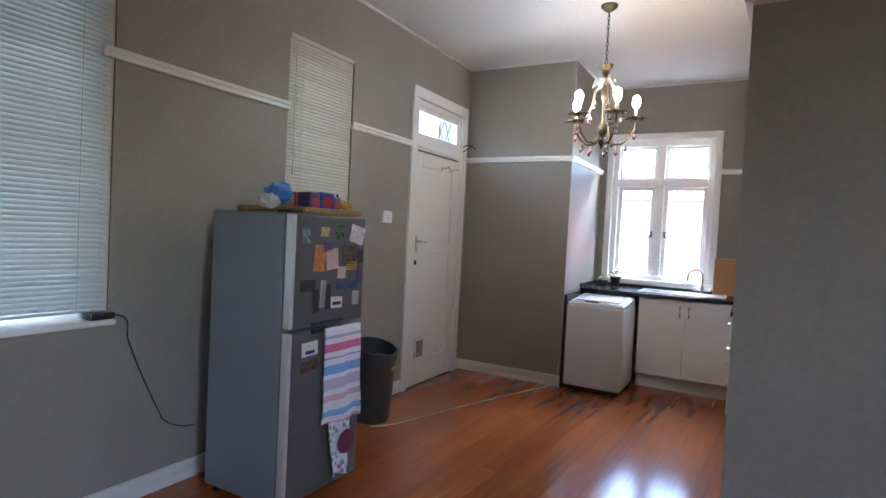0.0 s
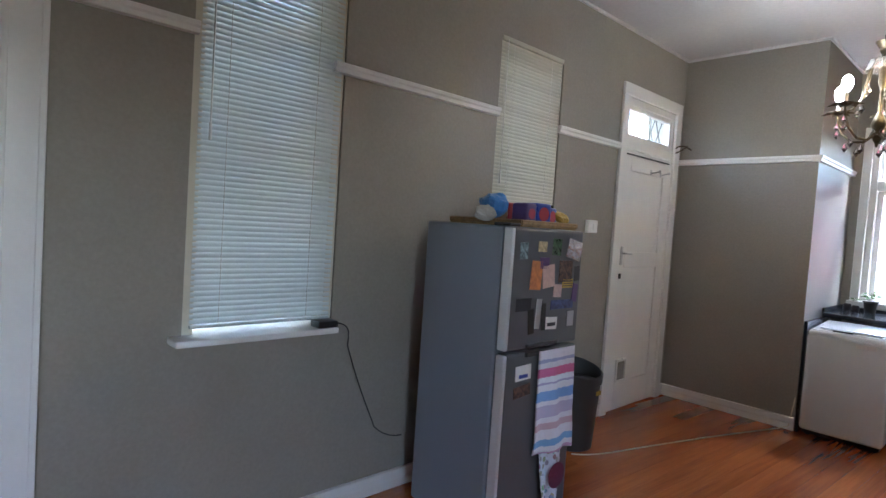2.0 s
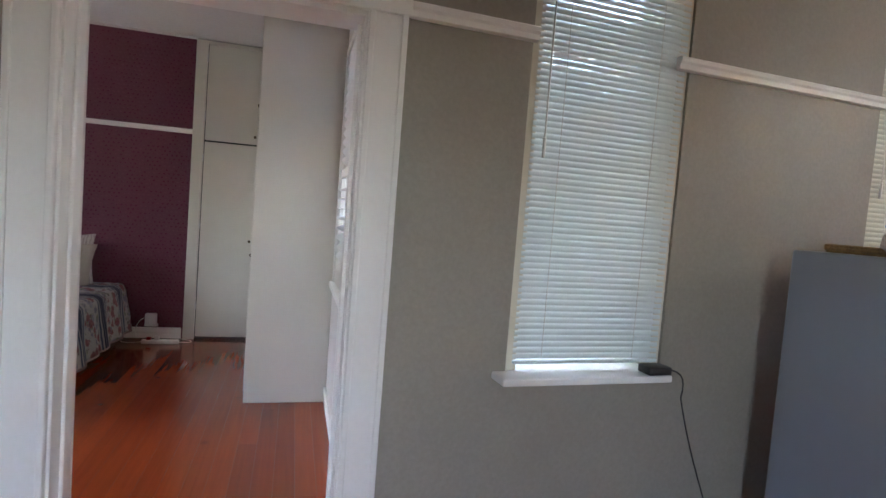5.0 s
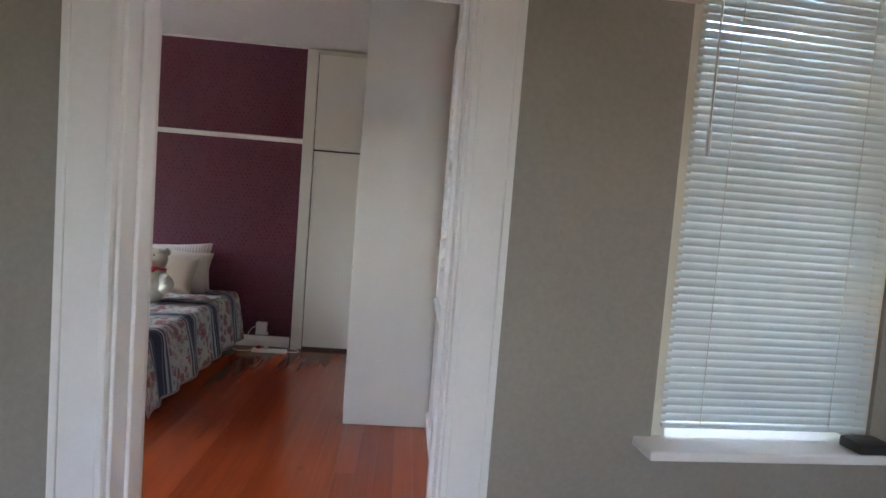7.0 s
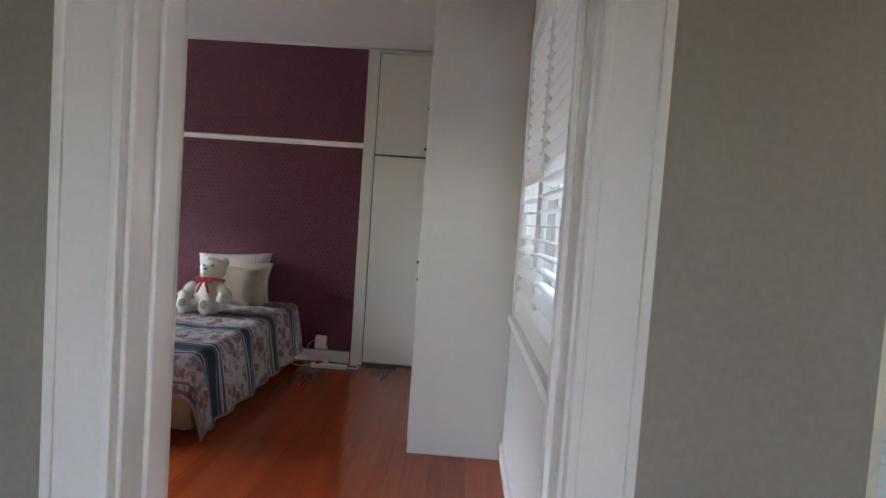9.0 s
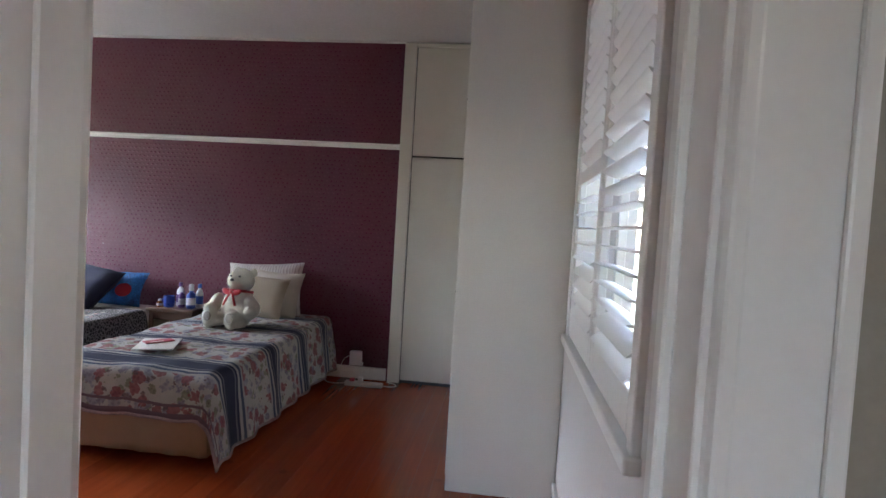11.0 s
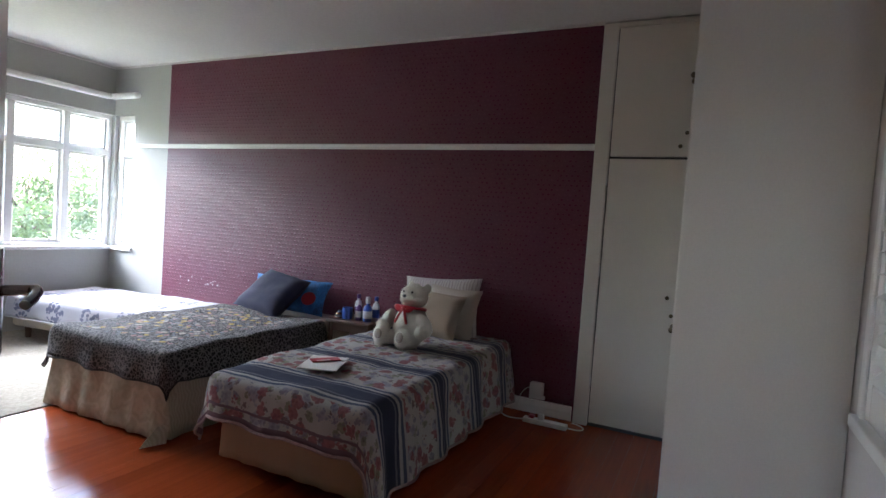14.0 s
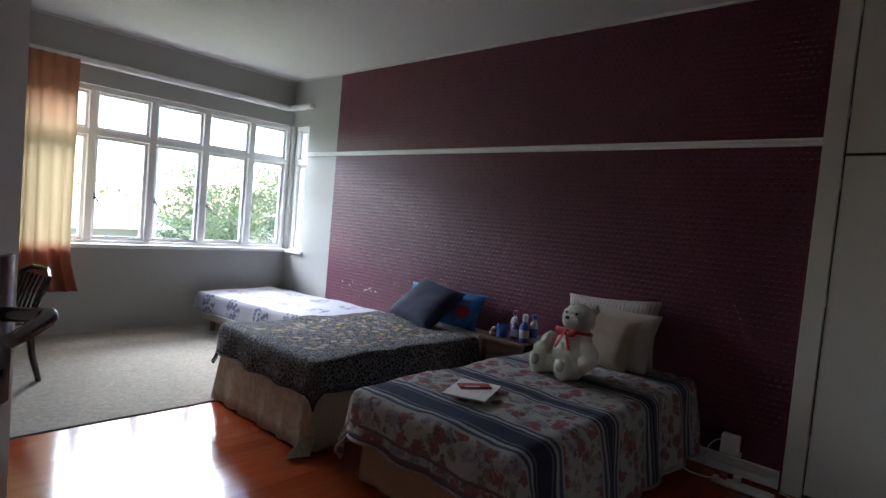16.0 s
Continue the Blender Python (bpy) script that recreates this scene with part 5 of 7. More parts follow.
part("board", B((-0.02, 0.028, 0), (0.16, 0.046, 0.33), 0.008, 2), M_BOARDWOOD, bd).matrix_basis = pose(0, 0, 0, -8, 0, 0)
rk = thing("dish_rack", (-0.24, 6.64, CT + 0.036), 0, "black wire dish rack with glasses and crockery", "dish rack")
bm = bmesh.new()
for z in (0.02, 0.1):
    for a, b in (((-0.17, -0.2), (0.17, -0.2)), ((0.17, -0.2), (0.17, 0.2)), ((0.17, 0.2), (-0.17, 0.2)), ((-0.17, 0.2), (-0.17, -0.2))):
        rod(bm, (*a, z), (*b, z), 0.004, seg=6)
for k in range(9):
    y = -0.2 + k * 0.05
    rod(bm, (-0.17, y, 0.02), (-0.17, y, 0.1), 0.003, seg=6)
    rod(bm, (-0.17, y, 0.02), (0.17, y, 0.02), 0.003, seg=6)
for x in (-0.16, 0.16):
    for y in (-0.19, 0.19):
        rod(bm, (x, y, 0), (x, y, 0.1), 0.005, seg=6)
part("wire_frame", bm, M_IRON, rk)
for x, y, r_, h_ in ((-0.11, -0.12, 0.032, 0.19), (-0.10, -0.03, 0.035, 0.12), (-0.11, 0.07, 0.03, 0.22)):
    part("glass_tumbler", lathe(bmesh.new(), [(r_ * 0.8, 0.025), (r_, 0.025 + h_), (r_ - 0.003, 0.025 + h_), (r_ * 0.75, 0.03)], seg=16), M_CRYSTAL, rk, "clear glass", smooth=True)
part("utensil_cup", lathe(bmesh.new(), [(0.045, 0.025), (0.05, 0.16), (0.047, 0.16), (0.042, 0.03)], c=(0.02, 0.1, 0), seg=16), M_STEEL, rk, smooth=True)

# chandelier
CHX, CHY = -1.325, 4.835
ch = thing("chandelier", (CHX, CHY, H), 0, "antique metal chandelier with five candle lamps and crystal drops", "chandelier")
bm = lathe(bmesh.new(), [(0.055, 0), (0.055, -0.012), (0.03, -0.035), (0.012, -0.045)], seg=20)
part("ceiling_rose", bm, M_BRASS, ch, smooth=True)
bm = bmesh.new()
for k in range(13):
    z = -0.055 - k * 0.029
    pts = [(0.008 * math.cos(a) * (1 if k % 2 else 0), 0.008 * math.cos(a) * (0 if k % 2 else 1), z + 0.019 * math.sin(a)) for a in (i * math.tau / 10 for i in range(11))]
    tube(bm, pts, 0.0026, 5)
part("chain", bm, M_BRASS, ch, "dark metal chain")
bm = lathe(bmesh.new(), [(0.006, -0.42), (0.02, -0.43), (0.028, -0.45), (0.014, -0.475), (0.01, -0.53), (0.02, -0.56), (0.02, -0.62), (0.008, -0.66), (0.009, -0.78), (0.026, -0.81), (0.035, -0.85), (0.02, -0.885), (0.03, -0.91), (0.012, -0.945), (0.004, -0.97)], seg=16)
part("stem", bm, M_BRASS, ch, smooth=True)
part("top_crown", lathe(bmesh.new(), [(0.03, -0.435), (0.05, -0.40), (0.046, -0.40), (0.022, -0.44)], seg=16), M_BRASS, ch)
bm = lathe(bmesh.new(), [(0.02, -0.475), (0.07, -0.50), (0.085, -0.55), (0.083, -0.555), (0.06, -0.505), (0.015, -0.48)], seg=20)
part("glass_bell", bm, M_CRYSTAL, ch, "clear glass bell at the top", smooth=True)
M_BULB_W = mat("lit_bulb_cool", (0.85, 0.93, 1.0), 0.5, bump=0, emit=9)
M_BULB_Y = mat("lit_bulb_warm", (1.0, 0.72, 0.35), 0.5, bump=0, emit=7)
M_BULB_OFF = glass_mat("unlit_bulb", (0.9, 0.88, 0.82))
M_CANDLE = mat("ivory_sleeve", (0.7, 0.66, 0.55), 0.5)
for k in range(5):
    a = k * math.tau / 5 + 0.33
    c, s = 0.8 * math.cos(a), 0.8 * math.sin(a)
    arm = bmesh.new()
    tube(arm, [(c * r, s * r, z) for r, z in ((0.02, -0.90), (0.08, -0.935), (0.16, -0.93), (0.225, -0.88), (0.262, -0.81), (0.265, -0.765))], [0.008, 0.008, 0.007, 0.007, 0.006, 0.006], 8)
    tube(arm, [(c * r, s * r, z) for r, z in ((0.03, -0.52), (0.08, -0.53), (0.10, -0.60), (0.12, -0.69), (0.17, -0.745), (0.25, -0.75))], 0.005, 8)
    ap = part("arm", arm, M_BRASS, ch, smooth=True)
    part("drip_pan", lathe(bmesh.new(), [(0.008, -0.77), (0.035, -0.76), (0.042, -0.748), (0.03, -0.752), (0.006, -0.76)], c=(c * 0.265, s * 0.265, 0), seg=14), M_BRASS, ap, smooth=True)
    part("candle_sleeve", lathe(bmesh.new(), [(0.011, -0.76), (0.011, -0.69)], c=(c * 0.265, s * 0.265, 0), seg=12), M_CANDLE, ap, "ivory candle sleeve")
    bulb = lathe(bmesh.new(), [(0.009, -0.69), (0.020, -0.675), (0.026, -0.65), (0.024, -0.625), (0.013, -0.607), (0.001, -0.60)], c=(c * 0.265, s * 0.265, 0), seg=14)
    lit = (M_BULB_Y, M_BULB_OFF, M_BULB_W, M_BULB_W, M_BULB_Y)[k]
    part("bulb", bulb, lit, ap, "lit candle bulb" if lit is not M_BULB_OFF else "unlit candle bulb", smooth=True)
    lf = bmesh.new()
    for q in range(6):
        b_ = q * math.tau / 6
        o = Vector((c * 0.265, s * 0.265, -0.765))
        d_ = Vector((math.cos(b_), math.sin(b_), 0.25))
        e_ = Vector((-math.sin(b_), math.cos(b_), 0.0))
        lf.faces.new([lf.verts.new(o + w_) for w_ in (d_ * 0.02, d_ * 0.05 + e_ * 0.014, d_ * 0.085 - Vector((0, 0, 0.02)), d_ * 0.05 - e_ * 0.014)])
    part("leaf_collar", lf, M_BRASS, ap, "dark metal leaves", solid=0.002)
    for r, z in ((0.265, -0.80), (0.262, -0.84), (0.20, -0.92), (0.12, -0.95), (0.14, -0.735), (0.10, -0.63), (0.03, -0.86)):
        d = bmesh.new()
        rod(d, (c * r, s * r, z), (c * r, s * r, z - 0.02), 0.0012, seg=5)
        bmesh.ops.create_cone(d, cap_ends=True, segments=7, radius1=0.016, radius2=0.002, depth=0.03, matrix=Matrix.Translation((c * r, s * r, z - 0.028)))
        bmesh.ops.create_cone(d, cap_ends=True, segments=7, radius1=0.001, radius2=0.016, depth=0.022, matrix=Matrix.Translation((c * r, s * r, z - 0.054)))
        part("crystal_drop", d, M_CRYSTAL, ap, "clear crystal drop")
# ---- bedroom built-ins ----
cup = thing("built_in_cupboard", (0, 0, 0), 0, "tall off-white built-in cupboard reaching the ceiling", "cupboard")
CUX0, CUX1, CUY = XM + 0.005, -5.0, 0.765
part("side_panel", B((CUX1 - 0.02, CUY + 0.004, 0.0), (CUX1, YN - 0.003, H - 0.003), 0.002), M_OFFWHITE, cup)
part("plinth", B((CUX0 + 0.03, CUY + 0.05, 0.0), (CUX1 - 0.022, YN - 0.003, 0.08)), M_OFFWHITE, cup)
part("carcass", B((CUX0 + 0.03, CUY + 0.024, 0.081), (CUX1 - 0.022, YN - 0.003, H - 0.004)), M_OFFWHITE, cup)
for k in range(4):
    w = (CUX1 - CUX0 - 0.06) / 4
    a = CUX1 - k * w
    for z0, z1 in ((0.085, 1.955), (1.962, H - 0.01)):
        d = part("cupboard_door", B((a - w + 0.003, CUY, z0), (a - 0.001, CUY + 0.02, z1), 0.003), M_OFFWHITE, cup)
        bm = bmesh.new()
        kz = 1.0 if z0 < 1 else 2.12
        kx = a - w + 0.05 if k % 2 == 0 else a - 0.05
        rod(bm, (kx, CUY, kz), (kx, CUY - 0.018, kz), 0.006)
        ball(bm, (kx, CUY - 0.024, kz), 0.014, u=12, v=8)
        part("knob", bm, M_BRASS, d, "small dark metal knob", smooth=True)
clo = thing("built_in_closet", (0, 0, 0), 0, "off-white built-in corner closet with two stacked doors", "closet")
fx = XM + 0.03
part("closet_frame", B((XM + 0.001, 0.047, 0), (fx, 0.15, H - 0.02), 0.003), M_OFFWHITE, clo)
part("closet_frame", B((XM + 0.001, 0.702, 0), (fx, CUY + 0.02, H - 0.02), 0.003), M_OFFWHITE, clo)
part("closet_rail_or_gap_shade", B((XM + 0.001, 0.151, H - 0.05), (fx, 0.701, H - 0.02), 0.003), M_OFFWHITE, clo)
# black strip and backing sheet: shade of the door gaps, put in as colour
part("closet_rail_or_gap_shade", B((XM + 0.001, 0.151, 0.0), (fx - 0.02, 0.701, 0.02)), M_BLACK, clo, "black strip painting the shade under the door")
part("closet_gap_shade", B((XM + 0.001, 0.151, 0.021), (XM + 0.0035, 0.701, H - 0.051)), M_BLACK, clo, "black sheet painting the shade in the door gaps")
for z0, z1 in ((0.03, 1.945), (1.962, H - 0.055)):
    d = part("closet_door", B((XM + 0.004, 0.16, z0), (fx - 0.003, 0.699, z1), 0.003), M_OFFWHITE, clo)
    for (y, z) in (((0.62, 1.0), (0.655, 0.88)) if z0 < 1 else ((0.62, 2.03), (0.655, 2.12))):
        bm = bmesh.new()
        rod(bm, (fx - 0.003, y, z), (fx + 0.016, y, z), 0.006)
        ball(bm, (fx + 0.022, y, z), 0.014, u=12, v=8)
        part("knob", bm, M_BRASS, d, "small dark metal knob", smooth=True)
    for z in ((0.3, 1.1, 1.75) if z0 < 1 else (2.15, 2.7)):
        bm = bmesh.new()
        rod(bm, (fx + 0.001, 0.152, z), (fx + 0.001, 0.152, z + 0.07), 0.006, seg=8)
        part("hinge", bm, M_STEEL, d, "small butt hinge")

# scuffs where the paper has lost its colour
sc = thing("wallpaper_scuffs", (XM + 0.0042, -3.9, 0.62), 0, "small white scuff marks on the maroon wallpaper", "scuff marks", kind="structure")
bm = bmesh.new()
rs = random.Random(3)
for k in range(26):
    y, z = (rs.gauss(-0.02, 0.14), rs.gauss(0.0, 0.022)) if k < 14 else (rs.uniform(-0.55, 1.9), rs.uniform(-0.12, 0.5))
    r = rs.uniform(0.003, 0.011) if k < 14 else rs.uniform(0.002, 0.006)
    bm.faces.new([bm.verts.new((0.0006, y + r * rs.uniform(0.6, 1.5) * math.cos(a), z + r * rs.uniform(0.4, 1.0) * math.sin(a))) for a in (i * math.tau / 7 for i in range(7))])
part("scuff", bm, mat("bare_plaster", (0.6, 0.52, 0.53), 0.8), sc)

# ---- shutters ----
M_SHUT = mat("white_shutter_paint", (0.82, 0.815, 0.80), 0.35, vary=0.02, bump=0.05)


def louvre_mesh(w, d=0.066, t=0.009):
    bm = bmesh.new()
    prof = [(d / 2 * math.cos(a), t / 2 * math.sin(a)) for a in (k * math.tau / 12 for k in range(12))]
    e = [[bm.verts.new((s * w / 2, p, q)) for p, q in prof] for s in (-1, 1)]
    for i in range(12):
        bm.faces.new((e[0][i], e[0][(i + 1) % 12], e[1][(i + 1) % 12], e[1][i]))
    bm.faces.new(e[0][::-1])
    bm.faces.new(e[1])
    return mesh_of("louvre", bm, M_SHUT, True)


SHX0, SHX1, SHZ0, SHZ1 = -4.78, -3.44, 0.91, 2.41
# local x = -world x, y into the room
shf = thing("shutter_frame", (0, YN, 0), 180, "white painted window frame and sill round plantation shutters", "window frame", kind="structure")
bm = bmesh.new()
for q in (((-SHX1 - 0.045, -0.1, SHZ0 - 0.02), (-SHX1, 0.022, SHZ1 + 0.05)), ((-SHX0, -0.1, SHZ0 - 0.02), (-SHX0 + 0.045, 0.022, SHZ1 + 0.05)), ((-SHX1, -0.1, SHZ1), (-SHX0, 0.022, SHZ1 + 0.05))):
    box(bm, *q, 0.004)
part("window_frame", bm, M_SHUT, shf)
part("window_sill", B((-SHX1 - 0.06, -0.02, SHZ0 - 0.045), (-SHX0 + 0.06, 0.04, SHZ0 - 0.004), 0.006, 2), M_SHUT, shf)
mid = -(SHX0 + SHX1) / 2
for nm, x0, x1, railed in (("west", mid + 0.002, -SHX0 - 0.003, True), ("east", -SHX1 + 0.003, mid - 0.002, False)):
    sh = thing("shutter", (0, YN - 0.0, 0), 180, "white plantation shutter with tilted louvres, half open", "shutter", "window shutters")
    y0, y1 = -0.018, 0.012
    st = 0.055
    for nm_, q in zip(("shutter_stile", "shutter_stile", "shutter_rail", "shutter_rail"), (((x0, y0, SHZ0), (x0 + st, y1, SHZ1)), ((x1 - st, y0, SHZ0), (x1, y1, SHZ1)), ((x0 + st, y0, SHZ0), (x1 - st, y1, SHZ0 + 0.11)), ((x0 + st, y0, SHZ1 - 0.1), (x1 - st, y1, SHZ1)))):
        part(nm_, B(*q, 0.004), M_SHUT, sh)
    if railed:
        part("shutter_rail", B((x0 + st, y0, 1.60), (x1 - st, y1, 1.66), 0.004), M_SHUT, sh)
    me = louvre_mesh(x1 - x0 - 2 * st - 0.004)
    z = SHZ0 + 0.11 + 0.036
    i = 0
    while z < SHZ1 - 0.12:
        if not (railed and 1.565 < z < 1.695):
            f = (z - SHZ0) / (SHZ1 - SHZ0)
            ang = (-3 - 47 * max(0.0, min(1.0, (f - 0.36) / 0.24)) + (34 if f < 0.16 else 0)) if not railed else (-46 if f > 0.5 else -2 + 52 * max(0.0, min(1.0, (0.33 - f) / 0.15)))
            repeat("louvre", me, sh, pose((x0 + x1) / 2, -0.003, z, -ang + 3 * noise_at(i, 2), 0, 0))
        z += 0.0585
        i += 1
    bm = bmesh.new()
    for zz in (SHZ0 + 0.12, 2.0):
        box(bm, (x0 - 0.006 if not railed else x1 - 0.004, 0.0115, zz), (x0 + 0.012 if not railed else x1 + 0.014, 0.0145, zz + 0.085), 0.001)
    part("hinge", bm, M_STEEL, sh, "small steel hinge")
win = thing("window_7", (0, YN + 0.19, 0), 180, "white painted window outside the shutters", "window", kind="structure")
sash(win, -SHX1 + 0.0, mid - 0.002, SHZ0, SHZ1, 0.0, 0.045)
sash(win, mid + 0.002, -SHX0, SHZ0, SHZ1, 0.0, 0.045)
catch_handle(win, mid - 0.03, 0.02, 1.3, -1)

# ---- curtain and its rail ----
cr = thing("curtain_rail", (0, 0, 0), 0, "white painted curtain rail board round the window corner", "curtain rail", kind="structure")
bm = B((XM + 0.09, YS + 0.001, 2.545), (-3.3, YS + 0.085, 2.605), 0.02, 4)
part("rail_board", bm, M_WHITE, cr, smooth=True)
bm = B((XM + 0.005, YS + 0.001, 2.555), (XM + 0.085, -4.99, 2.615), 0.02, 4)
part("rail_board", bm, M_WHITE, cr, smooth=True)


def curtain_mat():
    m = mat("sheer_curtain", (0.42, 0.33, 0.20), 0.85, vary=0.05, scale=20, fine=300, bump=0.3, stretch=(1, 1, 0.2))
    nt = m.node_tree
    l = nt.links
    p = nt.nodes["Principled BSDF"]
    tc = nt.nodes.new("ShaderNodeTexCoord")
    sx = nt.nodes.new("ShaderNodeSeparateXYZ")
    l.new(tc.outputs["Object"], sx.inputs[0])
    ns = nt.nodes.new("ShaderNodeTexNoise")
    ns.inputs["Scale"].default_value = 5
    l.new(tc.outputs["Object"], ns.inputs[0])
    # golden in the middle, rust red towards the top and the bottom
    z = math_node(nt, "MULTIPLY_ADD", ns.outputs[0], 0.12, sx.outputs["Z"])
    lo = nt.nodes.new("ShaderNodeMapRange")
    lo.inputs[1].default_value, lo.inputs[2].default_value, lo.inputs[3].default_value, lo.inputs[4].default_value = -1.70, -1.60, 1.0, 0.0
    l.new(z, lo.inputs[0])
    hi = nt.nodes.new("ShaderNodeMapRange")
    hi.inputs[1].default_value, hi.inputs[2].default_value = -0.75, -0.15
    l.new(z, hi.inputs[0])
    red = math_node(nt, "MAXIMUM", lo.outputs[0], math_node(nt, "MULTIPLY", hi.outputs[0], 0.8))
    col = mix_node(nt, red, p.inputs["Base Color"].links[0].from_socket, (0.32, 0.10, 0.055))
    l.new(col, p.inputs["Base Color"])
    tr = nt.nodes.new("ShaderNodeBsdfTranslucent")
    l.new(col, tr.inputs[0])
    mx = nt.nodes.new("ShaderNodeMixShader")
    mx.inputs[0].default_value = 0.25
    l.new(p.outputs[0], mx.inputs[1])
    l.new(tr.outputs[0], mx.inputs[2])
    l.new(mx.outputs[0], nt.nodes["Material Output"].inputs[0])
    return m


cu = thing("curtain", (-4.58, YS + 0.12, 2.56), 0, "sheer golden curtain, rust red towards top and bottom, hanging at the window", "curtain")
bm = bmesh.new()
g = {}
NX, NZ = 90, 30
for i in range(NX + 1):
    for j in range(NZ + 1):
        t, s = i / NX, j / NZ
        x = t * 0.86 - 0.08 * s * (1 - t) * max(0, s - 0.85) * 6
        ph = t * 62 + 2.0 * noise_at(t, s * 0.3, 0, 4)
        g[i, j] = bm.verts.new((x + 0.008 * math.cos(ph), 0.026 * math.sin(ph) * (0.5 + 0.5 * s) + 0.012 * noise_at(t, s, 3, 5), -s * 2.13))
for i in range(NX):
    for j in range(NZ):
        bm.faces.new((g[i, j], g[i + 1, j], g[i + 1, j + 1], g[i, j + 1]))
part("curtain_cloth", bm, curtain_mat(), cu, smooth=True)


# ---- beds ----
def blanket_mat():
    """Cream fleece with navy bands and loose roses."""
    m = mat("floral_blanket", (0.37, 0.355, 0.335), 0.95, vary=0.10, scale=12, fine=300, bump=0.6, spec=0.15, depth=0.003)
    nt = m.node_tree
    l = nt.links
    p = nt.nodes["Principled BSDF"]
    uvn = nt.nodes.new("ShaderNodeUVMap")
    uvn.uv_map = "flat"
    sx = nt.nodes.new("ShaderNodeSeparateXYZ")
    l.new(uvn.outputs[0], sx.inputs[0])
    wob = nt.nodes.new("ShaderNodeTexNoise")
    wob.inputs["Scale"].default_value = 9
    l.new(uvn.outputs[0], wob.inputs[0])
    dist = nt.nodes.new("ShaderNodeVectorMath")
    dist.operation = "MULTIPLY_ADD"
    l.new(wob.outputs["Color"], dist.inputs[0])
    dist.inputs[1].default_value = (0.035, 0.035, 0.0)
    l.new(uvn.outputs[0], dist.inputs[2])
    col = p.inputs["Base Color"].links[0].from_socket
    for sc_, lim, c1, c2, off in ((10.0, 0.50, (0.10, 0.10, 0.16), (0.30, 0.29, 0.33), 3.1), (13.0, 0.45, (0.06, 0.08, 0.05), (0.24, 0.24, 0.17), 9.7), (14.0, 0.42, (0.06, 0.05, 0.10), (0.26, 0.24, 0.29), 6.3), (11.0, 0.52, (0.10, 0.012, 0.022), (0.27, 0.10, 0.11), 0.0), (15.0, 0.34, (0.05, 0.03, 0.04), (0.20, 0.14, 0.14), 4.4)):
        sh_ = nt.nodes.new("ShaderNodeVectorMath")
        l.new(dist.outputs[0], sh_.inputs[0])
        sh_.inputs[1].default_value = (off, off * 0.7, 0)
        vo = nt.nodes.new("ShaderNodeTexVoronoi")
        vo.inputs["Scale"].default_value = sc_
        l.new(sh_.outputs[0], vo.inputs[0])
        pet = nt.nodes.new("ShaderNodeTexVoronoi")
        pet.inputs["Scale"].default_value = sc_ * 5
        l.new(sh_.outputs[0], pet.inputs[0])
        f = math_node(nt, "LESS_THAN", math_node(nt, "MULTIPLY_ADD", pet.outputs["Distance"], 0.25, vo.outputs["Distance"]), lim)
        cc = mix_node(nt, math_node(nt, "MULTIPLY", math_node(nt, "ADD", vo.outputs["Distance"], pet.outputs["Distance"]), 0.95), c1, c2)
        col = mix_node(nt, math_node(nt, "MULTIPLY", f, 0.85), col, cc)
    u = math_node(nt, "MULTIPLY_ADD", wob.outputs[0], 0.02, sx.outputs["X"])
    for c, w in ((0.22, 0.08), (0.70, 0.10), (1.20, 0.11), (1.77, 0.17)):
        d = math_node(nt, "ABSOLUTE", math_node(nt, "SUBTRACT", u, c + 0.01))
        col = mix_node(nt, math_node(nt, "LESS_THAN", d, w / 2 + 0.055), col, (0.32, 0.31, 0.31))
        line = math_node(nt, "MULTIPLY", math_node(nt, "GREATER_THAN", d, w / 2 + 0.02), math_node(nt, "LESS_THAN", d, w / 2 + 0.04))
        col = mix_node(nt, line, col, (0.06, 0.075, 0.12))
        col = mix_node(nt, math_node(nt, "LESS_THAN", d, w / 2), col, (0.034, 0.040, 0.070))
        mid_ = math_node(nt, "MULTIPLY", math_node(nt, "GREATER_THAN", d, w / 2 - 0.03), math_node(nt, "LESS_THAN", d, w / 2 - 0.018))
        col = mix_node(nt, math_node(nt, "MULTIPLY", mid_, 0.5), col, (0.22, 0.22, 0.26))
    edge = math_node(nt, "GREATER_THAN", u, 2.135)
    thin = math_node(nt, "MULTIPLY", math_node(nt, "GREATER_THAN", u, 2.085), math_node(nt, "LESS_THAN", u, 2.10))
    col = mix_node(nt, math_node(nt, "MAXIMUM", edge, thin), col, (0.15, 0.10, 0.12))
    l.new(col, p.inputs["Base Color"])
    return m


